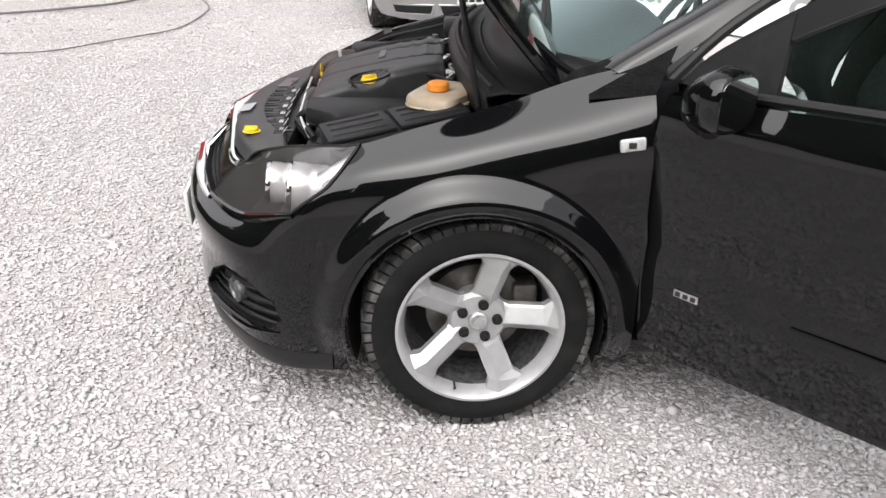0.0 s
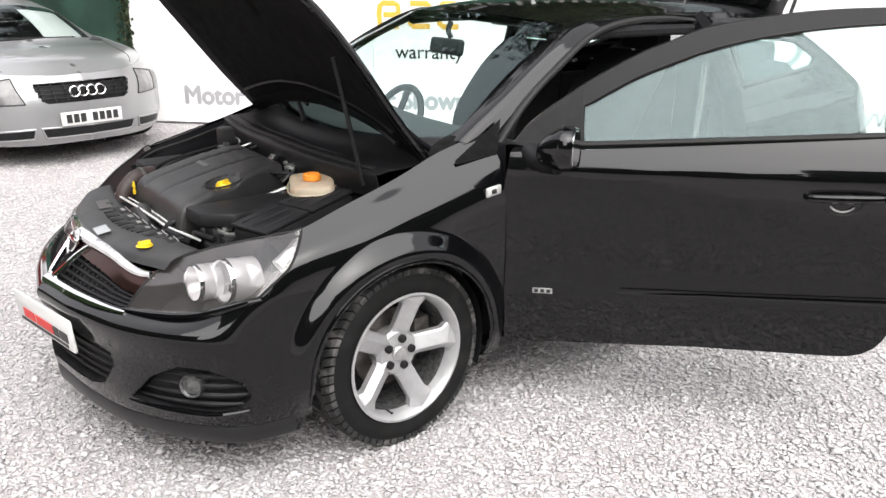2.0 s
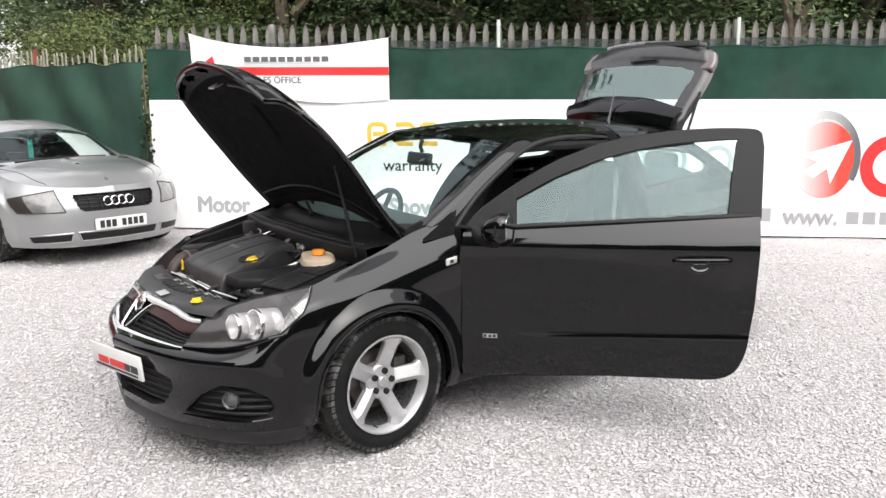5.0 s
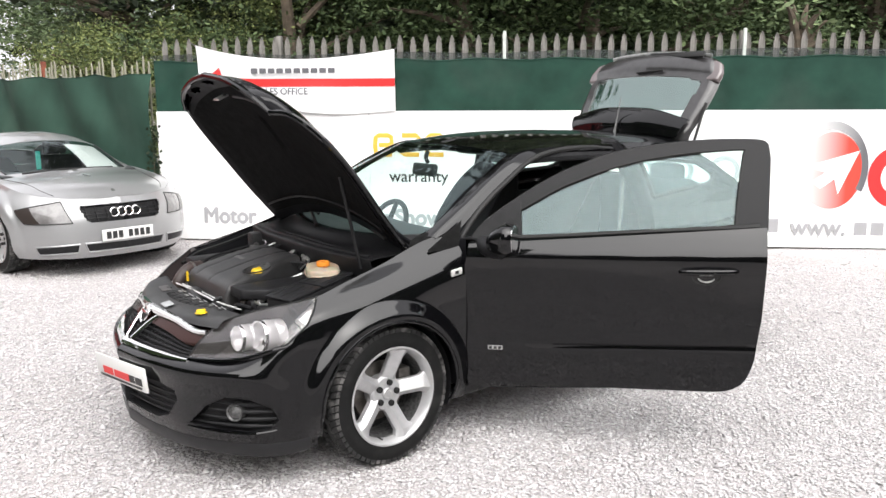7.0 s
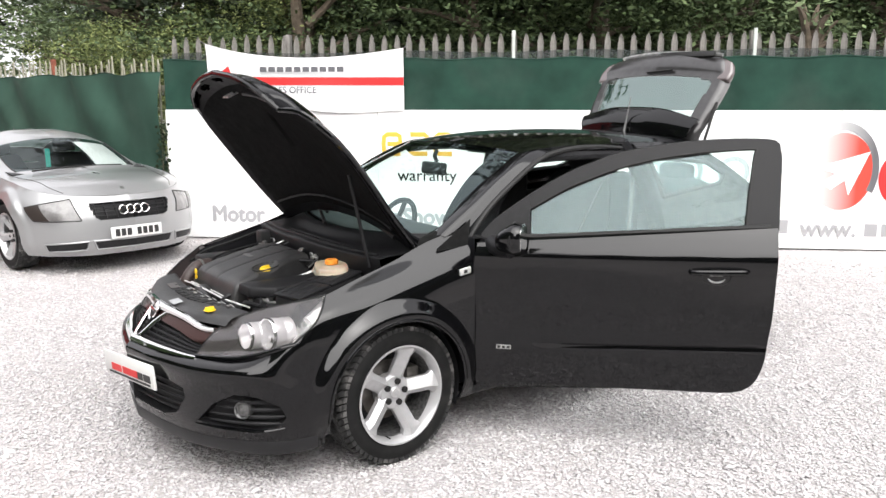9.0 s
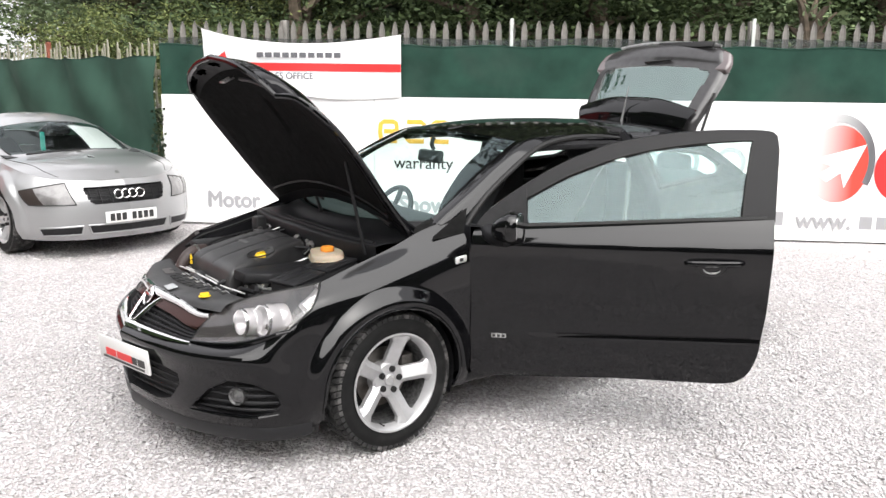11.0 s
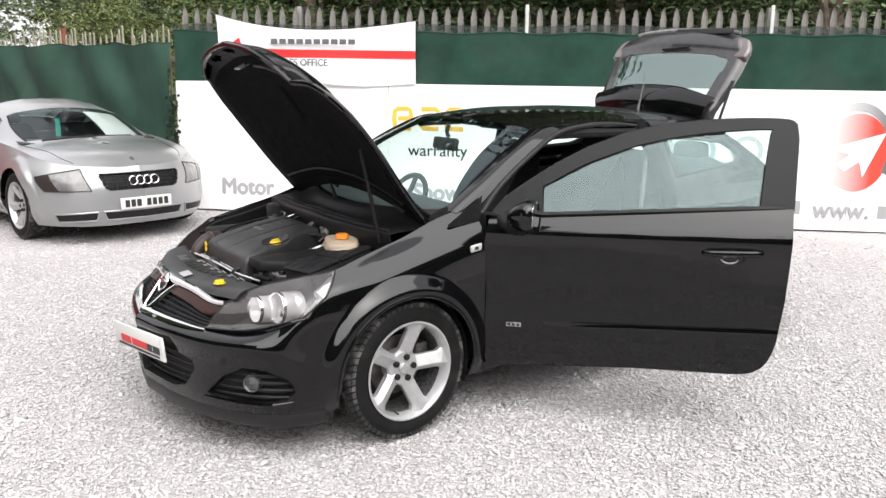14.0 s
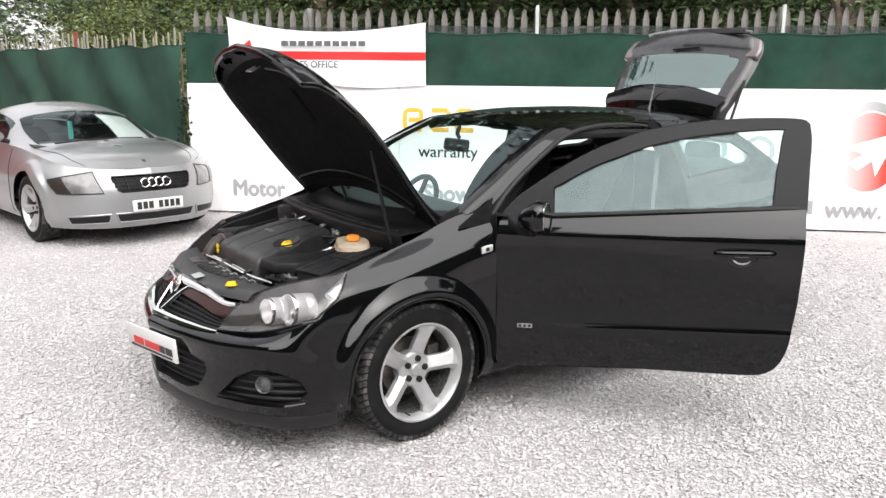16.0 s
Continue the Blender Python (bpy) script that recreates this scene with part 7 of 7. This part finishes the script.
    part("centre_intake", both(coupe_quad(C_MID, 0.004, 0.004)), PLASTIC, body, "black mesh air intake")
    part("intake_rim", both(tube([coupe_at(u, v, 0.004) for (a, b), (c, d) in zip(C_MID[:3], C_MID[1:]) for u, v in [(a + (c - a) * s / 8, b + (d - b) * s / 8) for s in range(9)]], 0.009, 6)), SILVER, body)
    for y in (-0.105, -0.035, 0.035, 0.105):
        ring = bmesh.new()
        rows = []
        for k in range(24):
            a = 2 * math.pi * k / 24
            rows.append([ring.verts.new((0.007 * math.sin(b), (0.040 + 0.007 * math.cos(b)) * math.cos(a), (0.040 + 0.007 * math.cos(b)) * math.sin(a))) for b in [2 * math.pi * j / 8 for j in range(8)]])
        for k in range(24):
            for j in range(8):
                ring.faces.new((rows[k][j], rows[(k + 1) % 24][j], rows[(k + 1) % 24][(j + 1) % 8], rows[k][(j + 1) % 8]))
        ring.transform(Matrix.Translation((-0.862, y, 0.580)) @ Matrix.Rotation(radians(12), 4, "Y"))
        part("badge_ring", ring, CHROME, grille, "chrome ring")
    pm = Matrix.Translation((-0.886, 0, 0.372)) @ Matrix.Rotation(radians(3), 4, "Y")
    plate = part("number_plate", box(0.010, 0.50, 0.106, m=pm, bevel=0.003), PLATE, body, "white number plate with dark bars")
    for k in range(7):
        part("bar", moved(box(0.002, 0.042 if k < 4 else 0.044, 0.068, (-0.006, -0.195 + 0.057 * k + (0.04 if k > 3 else 0), 0)), pm), INK, plate, smooth=False)
    for side in (-1, 1):
        for x, spin in ((0.0, 10), (C_BASE, 40)):
            w = build_wheel(0.315, 0.225, 6, spin, pose(x, 0.755 * side, 0.315, 0, 0, 180 if side == 1 else 0), COUPE, 0.215)
            w["label"] = "six-spoke silver alloy wheel"
    # inside
    part("floor_pan", box(2.9, 1.3, 0.05, (1.2, 0, 0.22), 0.01), SEAL, COUPE)
    part("inner_shell", box(2.2, 1.40, 0.45, (1.3, 0, 0.50), 0.05), SEAL, COUPE)
    st = [[(0.25, y, 0.868), (0.45, y, 0.885), (0.65, y, 0.87), (0.68, y, 0.70)] for y in np.linspace(-0.68, 0.68, 7)]
    part("dashboard", sheet(surface(st, np.linspace(0, 6, 16), np.linspace(0, 3, 12)), thick=0.01), LEATHER, COUPE)
    for y in (-0.36, 0.36):
        build_seat((1.15, y, 0.20), COUPE, "dark seat")
    card = sheet(surface(C_TOP, np.linspace(3.22, 4.72, 8), np.linspace(1.24, 2.45, 8)) - np.array((0, 0, 0.022)), thick=0.003)
    part("price_card", card, PLATE, COUPE, "large white card behind the windscreen")
    part("green_tag", moved(box(0.004, 0.05, 0.19, (0, 0, 0), 0.001, 1), Matrix.Translation((0.66, 0.17, 0.985))), TEAL, COUPE, "green hanging tag")
    part("wiper", tube([(0.22, 0.50, 0.895), (0.22, 0.1, 0.915), (0.31, -0.45, 0.898)], 0.010, 6, 12), SEAL, COUPE)
    part("aerial_stub", tube([(2.0, 0, 1.19), (2.06, 0, 1.25)], 0.008, 6), SEAL, COUPE)


TEAL = material("teal_card", (0.03, 0.30, 0.24), 0.5)
build_coupe()


# ---- what stands round the yard ----
def build_cabin_building():
    m = Matrix.Translation((-3.35, 7.55, 0)) @ Matrix.Rotation(math.atan2(1.59, 1.16), 4, "Z")
    th = thing("red_cabin", "red painted site cabin on a white skirt", "cabin", m)
    part("wall", box(4.6, 2.4, 2.25, (1.6, 1.21, 1.40), 0.01), RED_PAINT, th)
    part("skirt", box(4.62, 0.06, 0.22, (1.6, -0.02, 0.145), 0.008), WHITE_PAINT, th, "white painted skirt board")
    part("roof", box(4.8, 2.6, 0.10, (1.6, 1.2, 2.58), 0.02), GALV, th)
    for x in np.arange(-0.6, 3.9, 0.3):
        part("batten", box(0.025, 0.02, 2.2, (float(x), 0.0, 1.40), 0.004, 1), RED_PAINT, th)
    for x in (1.1, 2.2):
        part("vent", box(0.10, 0.02, 0.05, (x, -0.055, 0.14), 0.006), GREY_INK, th)
    part("window", box(0.16, 0.02, 0.5, (2.75, -0.015, 0.95), 0.006), GREY_INK, th, "grey meter cupboard")
    part("window", box(0.14, 0.02, 0.42, (2.98, -0.015, 0.95), 0.006), PALE_INK, th)


def build_box():
    th = thing("brown_box", "red-brown metal box standing on the gravel", "box", pose(-3.02, 6.92, 0, 0, 0, 12))
    part("body", box(0.55, 0.5, 0.55, (0, 0, 0.275), 0.02), RUST_BOX, th)
    part("lid", box(0.58, 0.53, 0.04, (0, 0, 0.57), 0.01), RUST_BOX, th)
    part("plinth", box(0.14, 0.14, 0.16, (-0.52, 0.15, 0.08), 0.012), GREY_INK, th)
    pts = [(-4.6, 3.45), (-3.44, 3.67), (-3.08, 3.80), (-2.77, 4.18), (-2.43, 4.59), (-2.34, 4.97), (-2.335, 5.53), (-2.40, 5.84), (-2.60, 6.3), (-2.74, 6.65)]
    c = tube([(x, y, 0.006) for x, y in pts], 0.006, 6, 60)
    tagged(part("cable", c, CABLE), "thin grey cable lying across the gravel", "cable")
    c = tube([(x, y, 0.01) for x, y in ((-5.2, 4.9), (-4.2, 5.27), (-3.65, 5.6), (-3.27, 5.95), (-3.0, 6.6))], 0.012, 6, 40)
    tagged(part("cable", c, CABLE), "thick grey cable lying across the gravel", "cable")


def build_side_fence():
    fence = thing("side_fence", "weathered picket fence behind the loose green fabric", "fence", SIDE_FENCE @ Matrix.Translation((0, -0.10, 0)))
    rng = random.Random(11)
    pale = part("picket", slab([(-0.014, 0.05), (0.014, 0.05), (0.014, 1.99), (0.0, 2.05), (-0.014, 1.99)], 0.018, bevel=0.003), DRY_WOOD, fence)
    pale.location = (0.05, 0, 0)
    for k in range(1, 48):
        p = new("picket", pale.data)
        p.parent = fence
        p.location, p.rotation_euler = (0.05 + 0.128 * k, 0, rng.uniform(-0.08, 0.05)), (0, rng.uniform(-0.03, 0.03), 0)
    for z in (0.4, 1.7):
        part("rail", box(6.2, 0.04, 0.07, (3.1, -0.03, z), 0.004), DRY_WOOD, fence)
    part("marker_post", box(0.06, 0.06, 2.10, (3.1, -0.09, 1.05), 0.008), RUST_POST, fence, "rusty orange-brown post")


DRY_WOOD = material("dry_grey_wood", (0.27, 0.26, 0.20), 0.85, vary=0.3, scale=9)
RUST_POST = material("rusty_post", (0.20, 0.06, 0.035), 0.8, vary=0.3, scale=9)


def build_tree(at, height, spread, seed, leaves, mat, size=0.11, label="", start=0.25):
    """A tapered trunk with forking limbs and a crown of leaf clumps gathered round the limbs' ends."""
    rng = random.Random(seed)
    tree = thing("tree", label, "tree", Matrix.Translation(at), "trees behind the fence")
    limbs, tips = [tube([(0, 0, -0.1), (rng.uniform(-0.2, 0.2), rng.uniform(-0.2, 0.2), height * 0.35), (rng.uniform(-0.4, 0.4), rng.uniform(-0.4, 0.4), height * 0.8)], [0.16, 0.12, 0.04], 8, 10)], []
    for k in range(13):
        a, h = rng.uniform(0, 6.283), height * rng.uniform(start, 0.75)
        r, up = spread * rng.uniform(0.55, 1.0), height * rng.uniform(0.0, 0.25)
        end = (r * math.cos(a), r * math.sin(a), h + up)
        limbs.append(tube([(0, 0, h), (end[0] * 0.5, end[1] * 0.5, h + up * 0.7), end], [0.06, 0.04, 0.012], 6, 8))
        tips += [end, (end[0] * 0.62, end[1] * 0.62, h + up * 0.8), (end[0] * 0.8 + rng.uniform(-0.5, 0.5), end[1] * 0.8 + rng.uniform(-0.5, 0.5), h + up + rng.uniform(-0.7, 0.5))]
    tips += [(rng.uniform(-0.5, 0.5), rng.uniform(-0.5, 0.5), height * rng.uniform(0.75, 1.0)) for _ in range(5)]
    part("trunk", join(*limbs), BARK, tree)
    g = np.random.default_rng(seed)
    n = leaves
    c = np.array(tips)[g.integers(0, len(tips), n)]
    # sprays: leaves in small flat twigs
    spray = g.normal(0, 1, (n // 9 + 1, 3)) * np.array((0.55, 0.55, 0.38)) * spread / 2.6
    twig = np.repeat(spray, 9, 0)[:n]
    c = np.repeat(c[::9], 9, 0)[:n]
    pos = c + twig + g.normal(0, 0.10, (n, 3)) * np.array((1, 1, 0.5))
    ax = g.normal(0, 1, (n, 3)) * np.array((1, 1, 0.45))
    ax /= np.linalg.norm(ax, axis=1)[:, None]
    sd = np.cross(ax, g.normal(0, 1, (n, 3)) * np.array((0.5, 0.5, 1)))
    sd /= np.linalg.norm(sd, axis=1)[:, None] + 1e-9
    ln = size * g.uniform(0.6, 1.3, (n, 1))
    v = np.stack([pos - ax * ln, pos + sd * ln * 0.42, pos + ax * ln, pos - sd * ln * 0.42], 1).reshape(-1, 3)
    me = bpy.data.meshes.new("crown")
    me.vertices.add(4 * n), me.loops.add(4 * n), me.polygons.add(n)
    me.vertices.foreach_set("co", v.ravel().astype(np.float32))
    me.loops.foreach_set("vertex_index", np.arange(4 * n, dtype=np.int32))
    me.polygons.foreach_set("loop_start", np.arange(0, 4 * n, 4, dtype=np.int32))
    me.update(calc_edges=True)
    me.materials.append(mat)
    crown = new("crown", me)
    crown.parent = tree
    return tree


def build_trees():
    def behind(u, d):
        p = WALL @ Vector((u, d, 0))
        return (p.x, p.y, 0)

    for k, (u, d, h, s) in enumerate(((0.6, 3.2, 5.5, 2.2), (3.1, 3.2, 6.0, 2.3), (4.7, 3.2, 6.0, 2.2), (6.6, 4.6, 6.5, 2.4), (9.0, 4.2, 6.0, 2.5), (11.5, 4.0, 6.0, 2.5))):
        build_tree(behind(u, d), h, s, 40 + k, 27000, LEAF, 0.046, "leafy green tree behind the fence", 0.22)
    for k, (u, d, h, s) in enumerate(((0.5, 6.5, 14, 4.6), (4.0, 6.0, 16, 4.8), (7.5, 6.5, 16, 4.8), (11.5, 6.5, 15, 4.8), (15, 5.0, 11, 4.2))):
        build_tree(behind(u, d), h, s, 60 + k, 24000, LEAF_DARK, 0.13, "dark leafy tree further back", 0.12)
    build_tree((3.1, 13.2, 0), 5.8, 3.0, 80, 15000, LEAF, 0.055, "spreading tree with dark hanging boughs", 0.44)
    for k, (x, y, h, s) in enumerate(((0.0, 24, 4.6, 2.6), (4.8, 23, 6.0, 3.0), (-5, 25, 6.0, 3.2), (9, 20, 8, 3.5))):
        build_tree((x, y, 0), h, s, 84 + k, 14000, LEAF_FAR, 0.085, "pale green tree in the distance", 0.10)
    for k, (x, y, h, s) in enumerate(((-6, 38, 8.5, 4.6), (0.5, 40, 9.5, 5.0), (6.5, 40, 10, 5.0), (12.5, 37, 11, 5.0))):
        build_tree((x, y, 0), h, s, 90 + k, 9000, LEAF_HAZE, 0.17, "far hillside tree with haze painted into its leaves", 0.08)
    for k, (x, y, h, s) in enumerate(((2.6, 8.6, 2.5, 0.9), (2.2, 10.2, 2.6, 1.0), (1.9, 11.8, 2.7, 1.1), (3.4, 10.8, 3.0, 1.2), (4.1, 8.8, 3.4, 1.3))):
        build_tree((x, y, 0), h, s, 120 + k, 13000, LEAF_PALE, 0.030, "yellow-green bush behind the side fence", 0.25)
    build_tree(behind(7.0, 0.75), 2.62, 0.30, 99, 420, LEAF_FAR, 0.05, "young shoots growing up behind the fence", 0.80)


LEAF_PALE = leaf_material("yellow_green_leaves", (0.075, 0.105, 0.034), (0.24, 0.275, 0.10))
# distance haze is mixed into these leaf colours
LEAF_HAZE = leaf_material("haze_tinted_leaves", (0.13, 0.17, 0.13), (0.20, 0.25, 0.19))


def build_enclosure():
    """Plain dark hedges added round the yard, mostly unseen, to shape reflections and plug gaps."""
    def hedge(p, q, h, name):
        (x0, y0), (x1, y1) = p, q
        length = math.hypot(x1 - x0, y1 - y0)
        n = int(length * 2)
        g = np.zeros((n, 9, 3))
        for i in range(n):
            f = i / (n - 1)
            for j in range(9):
                o = 0.6 * noise.noise((i * 0.35, j * 0.5, h))
                g[i, j] = x0 + f * (x1 - x0) + o, y0 + f * (y1 - y0) + o, j / 8 * (h + 0.3 * noise.noise((i * 0.22, 3.1, h)))
        tagged(part(name, sheet(g), HEDGE), "added dark hedge, for reflections and closing gaps", "hedge", kind="structure")

    hedge((-16, -12), (-6, -12), 4.0, "wall_hedge_south")
    hedge((-6, -12), (16, -13), 6.2, "wall_hedge_southeast")
    hedge((-16, -12), (-15, 16), 12.5, "wall_hedge_west")
    hedge((16, -13), (13, -2), 2.2, "wall_hedge_east")
    hedge((-15, 16), (-4, 27), 5.0, "wall_hedge_north")
    a, b = WALL @ Vector((-3, 11, 0)), WALL @ Vector((24, 11, 0))
    hedge((a.x, a.y), (b.x, b.y), 8.5, "wall_hedge_back")


HEDGE = material("dark_hedge", (0.025, 0.04, 0.018), 0.9, vary=0.5, scale=6, bump=1.0, bump_scale=15, spec=0.1)
build_cabin_building()
build_box()
build_side_fence()
build_trees()
build_enclosure()
